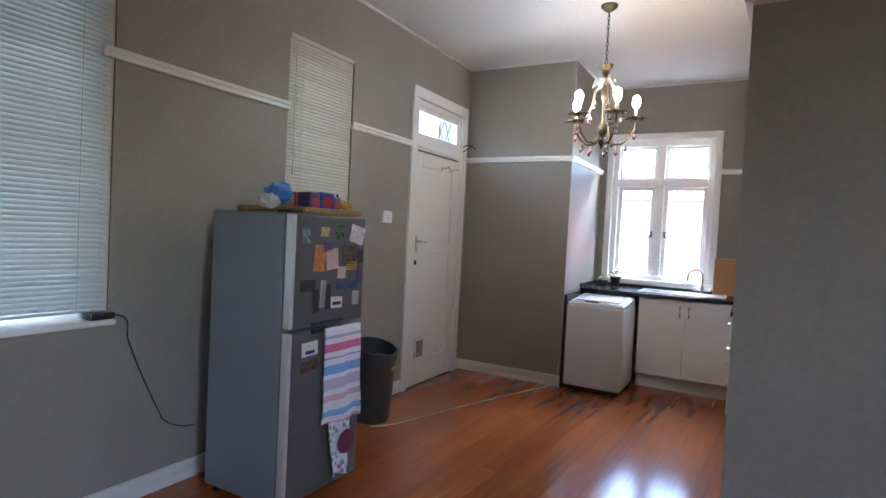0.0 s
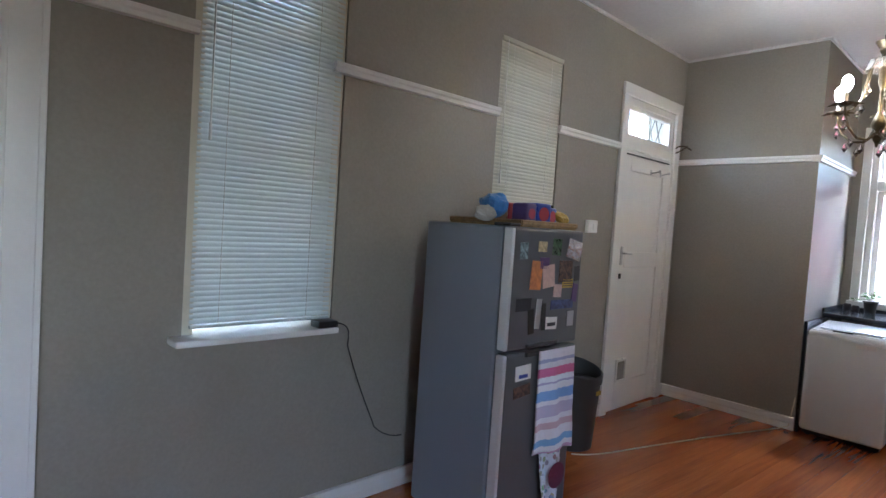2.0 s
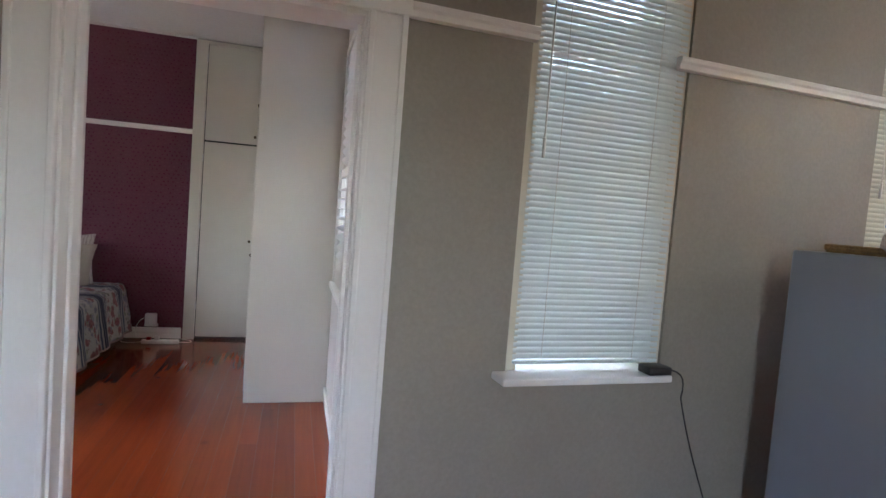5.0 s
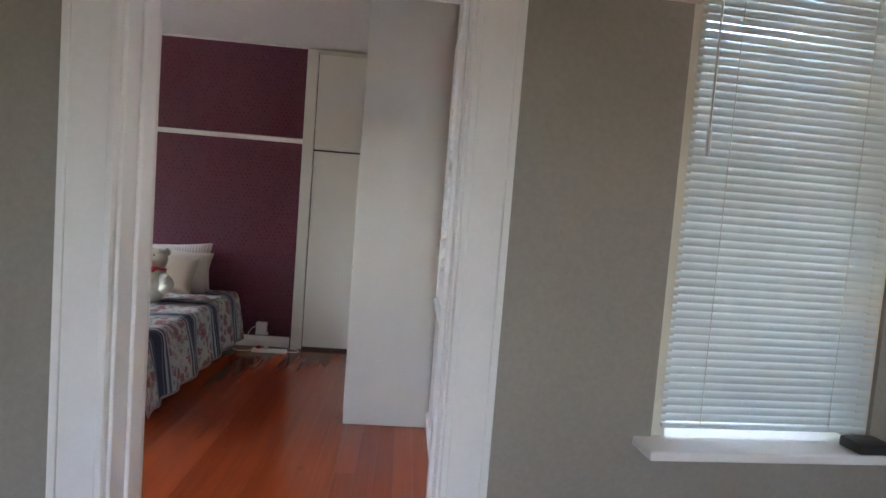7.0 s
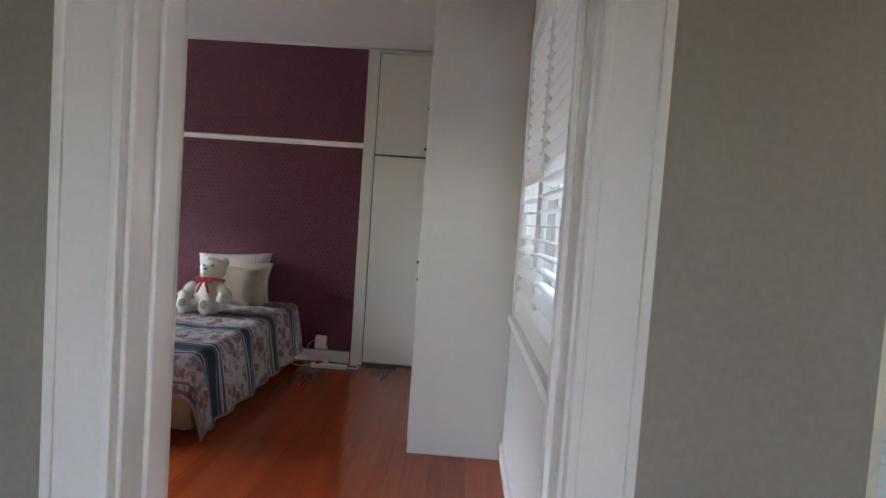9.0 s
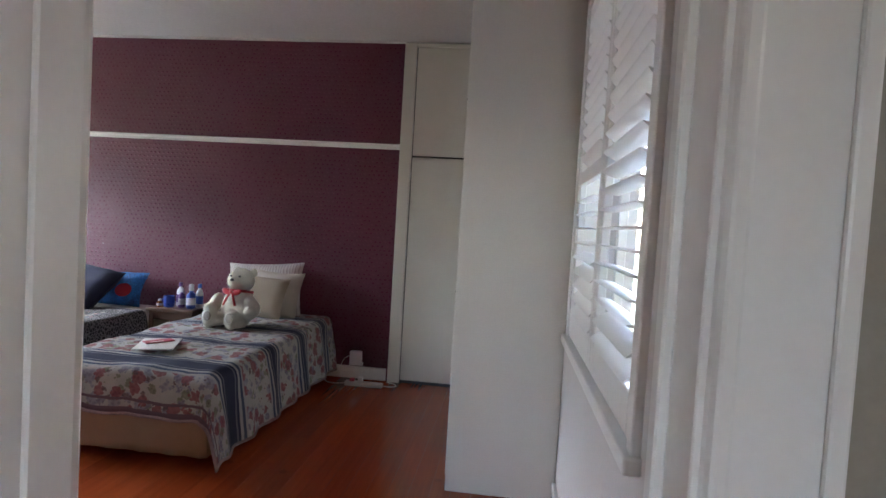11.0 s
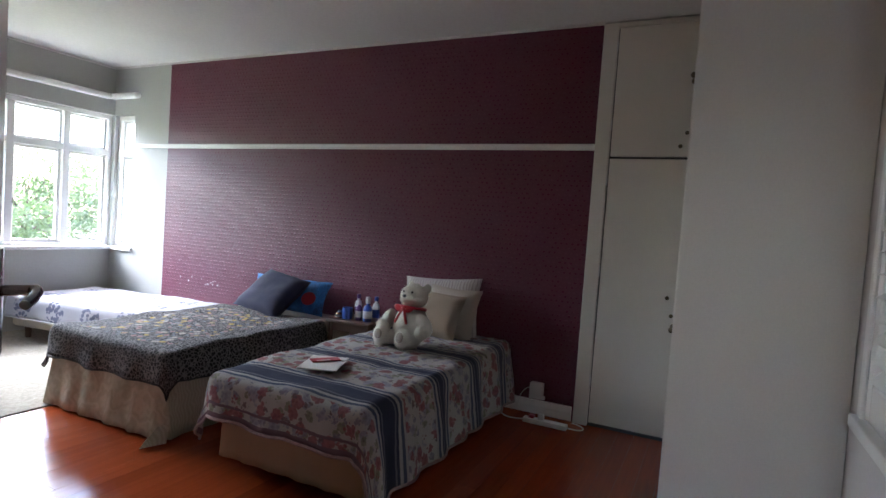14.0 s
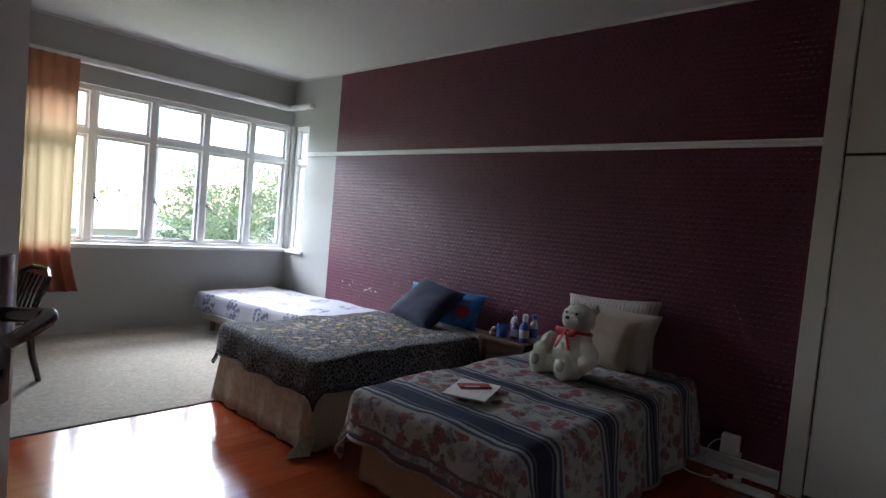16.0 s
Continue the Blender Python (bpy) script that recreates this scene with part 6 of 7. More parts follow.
def print_mat(name, base, spots, scale, lim, centre=None, size=0.12):
    """A cloth with a small all-over print and, where given, a coloured field in the middle."""
    m = mat(name, base, 0.9, vary=0.12, scale=10, fine=250, bump=0.5, spec=0.2, depth=0.003)
    nt = m.node_tree
    l = nt.links
    p = nt.nodes["Principled BSDF"]
    uvn = nt.nodes.new("ShaderNodeUVMap")
    uvn.uv_map = "flat"
    vo = nt.nodes.new("ShaderNodeTexVoronoi")
    vo.feature = "DISTANCE_TO_EDGE"
    vo.inputs["Scale"].default_value = scale
    l.new(uvn.outputs[0], vo.inputs[0])
    f = math_node(nt, "LESS_THAN", vo.outputs["Distance"], lim)
    col = mix_node(nt, math_node(nt, "MULTIPLY", f, 0.9), p.inputs["Base Color"].links[0].from_socket, spots)
    if centre:
        x0, x1, y0, y1, tones = centre
        sx = nt.nodes.new("ShaderNodeSeparateXYZ")
        l.new(uvn.outputs[0], sx.inputs[0])
        ins = None
        for o, lo, hi in (("X", x0, x1), ("Y", y0, y1)):
            for op, v in (("GREATER_THAN", lo), ("LESS_THAN", hi)):
                q = math_node(nt, op, sx.outputs[o], v)
                ins = q if ins is None else math_node(nt, "MULTIPLY", ins, q)
        for k, tone in enumerate(tones):
            v2 = nt.nodes.new("ShaderNodeTexVoronoi")
            v2.inputs["Scale"].default_value = 9 + 3 * k
            sh_ = nt.nodes.new("ShaderNodeVectorMath")
            l.new(uvn.outputs[0], sh_.inputs[0])
            sh_.inputs[1].default_value = (k * 3.3, k * 1.7, 0)
            l.new(sh_.outputs[0], v2.inputs[0])
            g_ = math_node(nt, "LESS_THAN", v2.outputs["Distance"], 0.26)
            col = mix_node(nt, math_node(nt, "MULTIPLY", math_node(nt, "MULTIPLY", g_, ins), 0.7), col, tone)
    l.new(col, p.inputs["Base Color"])
    return m


M_BEIGE = mat("beige_valance", (0.351, 0.240, 0.156), 0.9, vary=0.06, scale=8, fine=200, bump=0.3, spec=0.15)


def swirl_mat():
    m = mat("cream_swirl_valance", (0.47, 0.42, 0.31), 0.7, vary=0.05, scale=8, fine=200, bump=0.2)
    nt = m.node_tree
    l = nt.links
    p = nt.nodes["Principled BSDF"]
    tc = nt.nodes.new("ShaderNodeTexCoord")
    wv = nt.nodes.new("ShaderNodeTexWave")
    wv.inputs["Scale"].default_value, wv.inputs["Distortion"].default_value, wv.inputs["Detail"].default_value = 14, 9, 1
    l.new(tc.outputs["Object"], wv.inputs[0])
    f = math_node(nt, "MULTIPLY", wv.outputs[0], 0.5)
    l.new(mix_node(nt, f, p.inputs["Base Color"].links[0].from_socket, (0.30, 0.26, 0.18)), p.inputs["Base Color"])
    return m


M_SWIRL = swirl_mat()
M_MATTRESS = mat("pale_mattress_ticking", (0.55, 0.51, 0.45), 0.85, vary=0.08, scale=15, fine=200, bump=0.4)
M_WOODDK = mat("dark_stained_wood", (0.085, 0.045, 0.028), 0.45, stretch=(2, 18, 18), vary=0.25, bump=0.1)


def bed(x0, x1, y0, y1, base_h, top, label):
    b = thing("bed", (x0, y0, 0), 0, label, "bed", "beds along the maroon wall")
    w, d = x1 - x0, y1 - y0
    part("bed_base", B((0.0, 0.02, 0.1), (w - 0.03, d - 0.02, base_h), 0.02, 2), M_BEIGE, b)
    part("mattress", B((0, 0, base_h + 0.001), (w, d, top - 0.012), 0.04, 4), M_MATTRESS, b, smooth=True)
    for x in (0.1, w - 0.14):
        for y in (0.1, d - 0.1):
            part("bed_leg", rod(bmesh.new(), (x, y, 0), (x, y, 0.1), 0.025, 0.03), M_WOODDK, b)
    return b, w, d


# first bed: floral blanket
BX0 = XM + 0.03
bed1, w1, d1 = bed(BX0, -4.93, -1.44, -0.53, 0.30, 0.52, "single bed with a beige valance beside the closet")
part("valance", skirt(0.02, w1 + 0.0, 0.0, d1 - 0.0, 0.31, ("y0", "x1", "y1"), amp=0.006, seed=4, flare=0.01, z0=0.06), M_BEIGE, bed1, "plain beige valance", smooth=True, solid=0.003)
bk = thing("blanket", (BX0, -1.44, 0), 0, "cream fleece blanket with navy bands and red roses", "blanket")
rim_b = []
part("blanket_cloth", cloth(0.05, w1 + 0.01, -0.01, d1 + 0.01, 0.535, (0.0, 0.30, 0.34, 0.50), r=0.07, wave=0.016, freq=20, flare=0.13, seed=2.0, bump=0.016, rim=rim_b), blanket_mat(), bk, smooth=True, solid=0.006)

part("blanket_hem", tube(bmesh.new(), rim_b, 0.009, 6), mat("woven_hem", (0.30, 0.22, 0.22), 0.9, vary=0.25, scale=40, fine=200, bump=0.5), bk, "rolled woven hem", smooth=True)

# second bed: dark print throw
bed2, w2, d2 = bed(BX0, -5.0, -3.08, -1.98, 0.30, 0.52, "three-quarter bed with a cream swirl valance")
part("valance", skirt(0.02, w2 + 0.015, -0.005, d2 + 0.005, 0.42, ("y0", "x1", "y1"), amp=0.011, seed=8, flare=0.06), M_SWIRL, bed2, "cream satin valance with a swirl pattern", smooth=True, solid=0.003)
tail = bmesh.new()
tv = [tail.verts.new(c) for c in ((w2 + 0.06, d2 + 0.02, 0.10), (w2 + 0.02, d2 + 0.06, 0.10), (w2 + 0.07, d2 + 0.10, 0.014), (w2 + 0.2, d2 + 0.05, 0.014), (w2 + 0.10, d2 - 0.03, 0.014))]
tail.faces.new((tv[0], tv[1], tv[2], tv[3]))
tail.faces.new((tv[0], tv[3], tv[4]))
part("valance_corner", tail, M_SWIRL, bed2, "loose corner of the valance lying on the floor", solid=0.003)
thr = thing("throw", (BX0, -3.08, 0), 0, "black and grey small print throw with a floral middle", "throw")
rim_t = []
part("throw_cloth", cloth(0.42, w2 + 0.0, -0.01, d2 + 0.01, 0.53, (0.0, 0.25, 0.25, 0.22), r=0.05, wave=0.016, freq=18, flare=0.12, seed=5.0, bump=0.018, rim=rim_t),
     print_mat("dark_print_throw", (0.016, 0.016, 0.018), (0.19, 0.18, 0.18), 42, 0.10, (0.15, 1.35, 0.12, 0.98, ((0.42, 0.38, 0.34), (0.46, 0.32, 0.08), (0.36, 0.20, 0.20), (0.17, 0.20, 0.24)))), thr, smooth=True, solid=0.006)

part("throw_hem", tube(bmesh.new(), rim_t, 0.006, 6), mat("black_hem", (0.02, 0.02, 0.022), 0.9, bump=0.4), thr, "black stitched hem", smooth=True)

# third bed: low, in the window corner
bed3 = thing("bed", (-6.35, -4.35, 0), 9, "low single bed base standing in the window corner", "bed", "beds along the maroon wall")
part("bed_base", B((-0.46, -0.92, 0.12), (0.46, 0.92, 0.40), 0.03, 3), M_MATTRESS, bed3, smooth=True)
for x in (-0.38, 0.38):
    for y in (-0.8, 0.8):
        part("bed_leg", rod(bmesh.new(), (x, y, 0.008), (x, y, 0.12), 0.025, 0.03), M_WOODDK, bed3)
cv = thing("bed_cover", (-6.35, -4.35, 0), 9, "white and grey cover with dark blue flower medallions", "bed cover")


M_PIL_HEM = mat("white_hem", (0.5, 0.5, 0.53), 0.9, bump=0.3)


def medallion_mat():
    m = mat("medallion_cover", (0.36, 0.36, 0.41), 0.85, vary=0.08, scale=8, fine=200, bump=0.4)
    nt = m.node_tree
    l = nt.links
    p = nt.nodes["Principled BSDF"]
    uvn = nt.nodes.new("ShaderNodeUVMap")
    uvn.uv_map = "flat"
    mp = nt.nodes.new("ShaderNodeVectorMath")
    mp.operation = "SCALE"
    mp.inputs[3].default_value = 2.4
    l.new(uvn.outputs[0], mp.inputs[0])
    fr_ = nt.nodes.new("ShaderNodeVectorMath")
    fr_.operation = "FRACTION"
    l.new(mp.outputs[0], fr_.inputs[0])
    sb = nt.nodes.new("ShaderNodeVectorMath")
    sb.operation = "SUBTRACT"
    l.new(fr_.outputs[0], sb.inputs[0])
    sb.inputs[1].default_value = (0.5, 0.5, 0)
    ln = nt.nodes.new("ShaderNodeVectorMath")
    ln.operation = "LENGTH"
    l.new(sb.outputs[0], ln.inputs[0])
    vo = nt.nodes.new("ShaderNodeTexVoronoi")
    vo.inputs["Scale"].default_value = 26
    l.new(uvn.outputs[0], vo.inputs[0])
    f = math_node(nt, "MULTIPLY", math_node(nt, "LESS_THAN", ln.outputs["Value"], 0.27), math_node(nt, "LESS_THAN", vo.outputs["Distance"], 0.5))
    l.new(mix_node(nt, math_node(nt, "MULTIPLY", f, 0.85), p.inputs["Base Color"].links[0].from_socket, (0.07, 0.08, 0.15)), p.inputs["Base Color"])
    return m


rim_c = []
part("cover_cloth", cloth(-0.47, 0.47, -0.93, 0.93, 0.415, (0.1, 0.24, 0.1, 0.24), r=0.03, wave=0.01, freq=14, flare=0.1, seed=9.0, bump=0.01, rim=rim_c), medallion_mat(), cv, smooth=True, solid=0.005)

part("cover_hem", tube(bmesh.new(), rim_c, 0.005, 6), M_PIL_HEM, cv, "white stitched hem", smooth=True)

# pillows
M_PIL_BG = mat("beige_pillowcase", (0.36, 0.29, 0.22), 0.85, vary=0.05, scale=6, fine=150, bump=0.3)
M_PIL_LT = mat("pale_pillowcase", (0.44, 0.375, 0.32), 0.85, vary=0.06, scale=6, fine=150, bump=0.3)


def stripe_pillow_mat():
    m = mat("pale_striped_pillowcase", (0.50, 0.45, 0.43), 0.85, vary=0.06, scale=6, fine=150, bump=0.3)
    nt = m.node_tree
    l = nt.links
    p = nt.nodes["Principled BSDF"]
    tc = nt.nodes.new("ShaderNodeTexCoord")
    wv = nt.nodes.new("ShaderNodeTexWave")
    wv.inputs["Scale"].default_value, wv.inputs["Distortion"].default_value = 13, 5
    l.new(tc.outputs["Object"], wv.inputs[0])
    f = math_node(nt, "MULTIPLY", math_node(nt, "GREATER_THAN", wv.outputs[0], 0.75), 0.6)
    l.new(mix_node(nt, f, p.inputs["Base Color"].links[0].from_socket, (0.25, 0.21, 0.21)), p.inputs["Base Color"])
    return m


M_NAVY = mat("navy_cushion", (0.015, 0.017, 0.045), 0.9, vary=0.15, scale=10, fine=200, bump=0.4)
M_CHILD = mat("blue_pillowcase", (0.014, 0.12, 0.34), 0.7, vary=0.8, scale=9, fine=90, bump=0.2)


def pillow(name, at, w, h, t, rx, ry, rz, material, label, seed, category="pillow"):
    ob = thing(name, at, 0, label, category, "pillows on the beds")
    ob.matrix_basis = pose(*at, rx, ry, rz)
    part("cushion", pillow_mesh(w, h, t, seed=seed), material, ob, smooth=True)
    return ob


# leaning on the wall: local y up the pillow, local z out from the wall
def leaning(at, w, h, t, lean, spin, material, label, seed, yaw=90):
    ob = thing("pillow", at, 0, label, "pillow", "pillows on the beds")
    ob.matrix_basis = pose(*at, 0, 0, yaw) @ pose(0, 0, 0, 90 - lean, 0, 0) @ pose(0, 0, 0, 0, 0, spin)
    part("cushion", pillow_mesh(w, h, t, seed=seed), material, ob, smooth=True)
    return ob


leaning((XM + 0.13, -1.05, 0.735), 0.68, 0.48, 0.15, 14, 4, stripe_pillow_mat(), "pale striped pillow leaning against the maroon wall", 1.0)
leaning((XM + 0.20, -0.93, 0.715), 0.46, 0.42, 0.13, 20, -3, M_PIL_LT, "pale plain pillow behind a beige cushion", 2.0)
leaning((XM + 0.32, -1.02, 0.705), 0.48, 0.36, 0.13, 24, -4, M_PIL_BG, "plain beige pillow behind a white teddy bear", 3.0)
leaning((XM + 0.15, -2.60, 0.655), 0.90, 0.32, 0.13, 24, 0, M_CHILD, "bright blue and red children's pillow", 4.0)
leaning((XM + 0.36, -2.60, 0.68), 0.56, 0.48, 0.17, 50, -10, M_NAVY, "navy blue cushion propped at the bed head", 5.0)
rp = thing("pillow_print", (XM + 0.225, -2.28, 0.68), 0, "red printed patch on the blue pillow", "print")
rp.matrix_basis = pose(XM + 0.232, -2.30, 0.655, 0, 0, 90) @ pose(0, 0, 0, 68, 0, 0)
bm = bmesh.new()
bmesh.ops.create_circle(bm, cap_ends=True, segments=18, radius=0.06)
for v in bm.verts:
    v.co.x *= 1.3
part("patch", bm, M_REDPK, rp)

# teddy bear, one mesh
tb = bmesh.new()
M_FUR = mat("cream_fur", (0.84, 0.82, 0.73), 0.95, vary=0.10, scale=25, fine=320, bump=1.0, spec=0.1, depth=0.008)
M_RIB = mat("red_ribbon", (0.42, 0.012, 0.02), 0.4)
M_PADF = mat("grey_fur_pad", (0.33, 0.30, 0.26), 0.95, bump=0.6)
ball(tb, (0, 0, 0.16), 0.125, (0.9, 1.0, 1.25), 28, 20)
ball(tb, (0.01, 0, 0.365), 0.092, (1.0, 1.1, 0.95), 26, 18)
ball(tb, (0.085, 0, 0.345), 0.05, (0.9, 1.0, 0.8), 18, 12)
for s in (1, -1):
    ball(tb, (-0.035, s * 0.07, 0.437), 0.027, (0.6, 1, 1), 14, 10)
    ball(tb, (0.06, s * 0.15, 0.18), 0.058, (0.9, 0.85, 1.35), 18, 12, Euler((s * 0.5, 0.3, 0)).to_matrix().to_4x4())
    ball(tb, (0.10, s * 0.165, 0.13), 0.048, (1, 1, 1), 16, 10)
    ball(tb, (0.12, s * 0.085, 0.06), 0.065, (1.5, 0.9, 0.85), 18, 12)
    ball(tb, (0.205, s * 0.09, 0.075), 0.062, (0.6, 0.95, 1.15), 18, 12)
for v in tb.verts:
    v.co += v.co.normalized() * (0.006 * noise_at(*v.co, 45.0) + 0.004 * noise_at(*v.co, 110.0))
# tufts of pile all over the plush
tb.normal_update()
fur = random.Random(21)
for f in list(tb.faces):
    n_, c_ = f.normal.copy(), f.calc_center_median()
    for _ in range(3):
        off = Vector((fur.uniform(-1, 1), fur.uniform(-1, 1), fur.uniform(-1, 1)))
        root = c_ + (off - n_ * off.dot(n_)) * 0.007
        side = off.cross(n_).normalized() * 0.0022
        tip = root + (n_ + Vector((fur.uniform(-0.8, 0.8), fur.uniform(-0.8, 0.8), fur.uniform(-1.1, 0.3)))).normalized() * fur.uniform(0.007, 0.014)
        tb.faces.new([tb.verts.new(q) for q in (root - side, root + side, tip)])
nfur = len(tb.faces)
for s in (1, -1):
    ball(tb, (0.238, s * 0.09, 0.08), 0.035, (0.25, 0.9, 1.0), 12, 8)
npad = len(tb.faces)
for s in (1, -1):
    ball(tb, (0.097, s * 0.036, 0.392), 0.008, u=8, v=6)
ball(tb, (0.132, 0, 0.36), 0.014, (0.6, 1.2, 0.8), 10, 8)
neye = len(tb.faces)
for s in (1, -1):
    ball(tb, (0.115, s * 0.045, 0.272), 0.036, (0.35, 1.1, 0.6), 14, 10, Euler((s * 0.45, 0, 0)).to_matrix().to_4x4())
    tube(tb, bend((0.118, s * 0.008, 0.265), (0.13, s * 0.03, 0.22), (0.125, s * 0.05, 0.17), 6), 0.009, 6)
ball(tb, (0.125, 0, 0.27), 0.015, (0.7, 1, 1), 10, 8)
tube(tb, [(0.10 * math.cos(a) + 0.005, 0.085 * math.sin(a), 0.285) for a in (k * math.tau / 20 for k in range(21))], 0.012, 6)
tb.faces.ensure_lookup_table()
for i, f in enumerate(tb.faces):
    f.material_index = 0 if i < nfur else 1 if i < npad else 2 if i < neye else 3
teddy = new("teddy_bear", mesh_of("teddy_bear", tb, [M_FUR, M_PADF, M_BLACK, M_RIB], True))
teddy.matrix_basis = pose(-6.14, -1.0, 0.508, 0, -10, -6) @ Matrix.Scale(1.0, 4)
tagged(teddy, "cream plush teddy bear with a red ribbon bow", "teddy bear")

# papers on the bed
pp = thing("notebook", (-5.29, -1.06, 0.556), 22, "open white notebook lying on the blanket", "notebook")
part("page_block", B((-0.15, -0.11, 0), (0.15, 0.11, 0.008), 0.002), M_PAPER, pp)
ph = thing("red_case", (-5.33, -1.08, 0.5645), -35, "small red folded card lying on the notebook", "card")
part("card_fold", B((-0.085, -0.035, 0), (0.085, 0.035, 0.008), 0.004, 2), M_REDPK, ph)
part("card_edge", B((-0.02, 0.018, 0.0075), (0.06, 0.034, 0.0095), 0.0005), M_PAPER, ph, "white edge")

# night stand
ns_ = thing("night_stand", (-6.62, -1.72, 0), 0, "small dark stained wooden night stand between the beds", "night stand")
part("stand_top", B((-0.22, -0.22, 0.53), (0.19, 0.2, 0.56), 0.006, 2), M_WOODDK, ns_)
part("apron", B((-0.19, -0.19, 0.46), (0.16, 0.17, 0.529)), M_WOODDK, ns_)
part("stand_shelf", B((-0.19, -0.19, 0.18), (0.16, 0.17, 0.2)), M_WOODDK, ns_)
for x in (-0.2, 0.145):
    for y in (-0.2, 0.155):
        part("stand_leg", B((x, y, 0), (x + 0.03, y + 0.03, 0.529), 0.003), M_WOODDK, ns_)
M_BOTTLE_W = mat("white_bottle_plastic", (0.5, 0.5, 0.53), 0.3)
M_BOTTLE_B = mat("blue_bottle_plastic", (0.03, 0.08, 0.35), 0.3)
M_BOTTLE_P = mat("purple_bottle_plastic", (0.12, 0.05, 0.2), 0.3)
M_AMBER = mat("amber_plastic", (0.25, 0.09, 0.02), 0.25)


def bottle(x, y, r, h, m1, m2, label, cap=0.03):
    b = thing("bottle", (-6.62 + x, -1.72 + y, 0.561), 0, label, "bottle", "bottles on the night stand")
    part("flask", lathe(bmesh.new(), [(r * 0.9, 0), (r, 0.006), (r, h * 0.7), (r * 0.75, h * 0.85), (r * 0.4, h * 0.92), (r * 0.4, h)], seg=16), m1, b, smooth=True)
    part("cap", lathe(bmesh.new(), [(r * 0.55, h), (r * 0.55, h + cap), (r * 0.4, h + cap + 0.004)], seg=14), m2, b, smooth=True)
    part("bottle_label", lathe(bmesh.new(), [(r + 0.0008, h * 0.2), (r + 0.0008, h * 0.6)], seg=16), m2, b, "printed band")
    return b


bottle(0.02, -0.02, 0.03, 0.17, M_BOTTLE_W, M_BOTTLE_P, "white lotion bottle with a purple label")
bottle(0.08, 0.03, 0.028, 0.13, M_BOTTLE_P, M_BOTTLE_W, "purple toiletry bottle with a white cap")
bottle(0.02, 0.07, 0.026, 0.15, M_AMBER, M_BOTTLE_P, "amber bottle with a purple cap")
bottle(0.09, 0.12, 0.036, 0.15, M_BOTTLE_B, M_BOTTLE_W, "blue toiletry bottle with a white cap", 0.05)
bottle(0.03, 0.16, 0.03, 0.17, M_BOTTLE_W, M_BOTTLE_B, "white bottle with a blue label")
bottle(0.12, -0.14, 0.024, 0.05, M_AMBER, M_BOTTLE_W, "small amber jar with white lid", 0.012)
mg = thing("mug", (-6.52, -1.79, 0.561), 0, "plain blue mug on the night stand", "mug")
part("cup", lathe(bmesh.new(), [(0.036, 0), (0.042, 0.006), (0.043, 0.095), (0.039, 0.095), (0.037, 0.01)], seg=20), M_BOTTLE_B, mg, smooth=True)
part("handle", tube(bmesh.new(), bend((0, -0.04, 0.075), (0, -0.085, 0.05), (0, -0.04, 0.02), 8), 0.005, 8), M_BOTTLE_B, mg, smooth=True)

# plug, transformer and extension lead by the skirting
sock = thing("extension_lead", (-6.66, -0.10, 0.0), 0, "white multi-way extension lead on the floor by the skirting", "extension lead")
part("lead_body", B((-0.03, -0.17, 0.0), (0.03, 0.15, 0.035), 0.006, 2), M_PWHITE, sock, smooth=True)
bm = bmesh.new()
tube(bm, bend((0, 0.15, 0.015), (0.0, 0.24, 0.01), (-0.06, 0.25, 0.006), 8) + bend((-0.08, 0.25, 0.006), (-0.14, 0.22, 0.006), (-0.15, 0.15, 0.006), 6), 0.004, 6)
part("lead_cord", bm, M_STRING, sock, smooth=True)
part("lead_cord", tube(bmesh.new(), bend((0, -0.17, 0.015), (0.05, -0.3, 0.006), (-0.05, -0.36, 0.006), 8), 0.004, 6), M_STRING, sock, smooth=True)
part("plug", B((-0.02, -0.06, 0.035), (0.02, -0.02, 0.075), 0.006, 2), M_PWHITE, sock)
part("plug", B((-0.02, -0.13, 0.035), (0.02, -0.09, 0.06), 0.006, 2), M_REDPK, sock, "red plug")
trf = thing("charger_box", (XM + 0.05, -0.235, 0.13), 0, "white charger box above the skirting board", "charger")
part("charger_body", B((-0.04, -0.05, 0.02), (0.02, 0.05, 0.12), 0.008, 2), M_PWHITE, trf, smooth=True)
part("wall_outlet", B((-0.044, -0.06, -0.01), (-0.02, 0.06, 0.019), 0.003), M_PWHITE, trf)
part("charger_cord", tube(bmesh.new(), bend((0, -0.05, 0.08), (0.03, -0.14, 0.05), (0.02, -0.12, -0.11), 8), 0.0035, 6), M_STRING, trf, smooth=True)

# plastic chair by the curtain
M_CHAIR = mat("dark_brown_plastic", (0.022, 0.013, 0.010), 0.22, vary=0.1, bump=0.03)
chair = thing("plastic_chair", (-3.80, -4.17, 0.008), -78, "dark brown moulded plastic chair on the carpet", "chair")
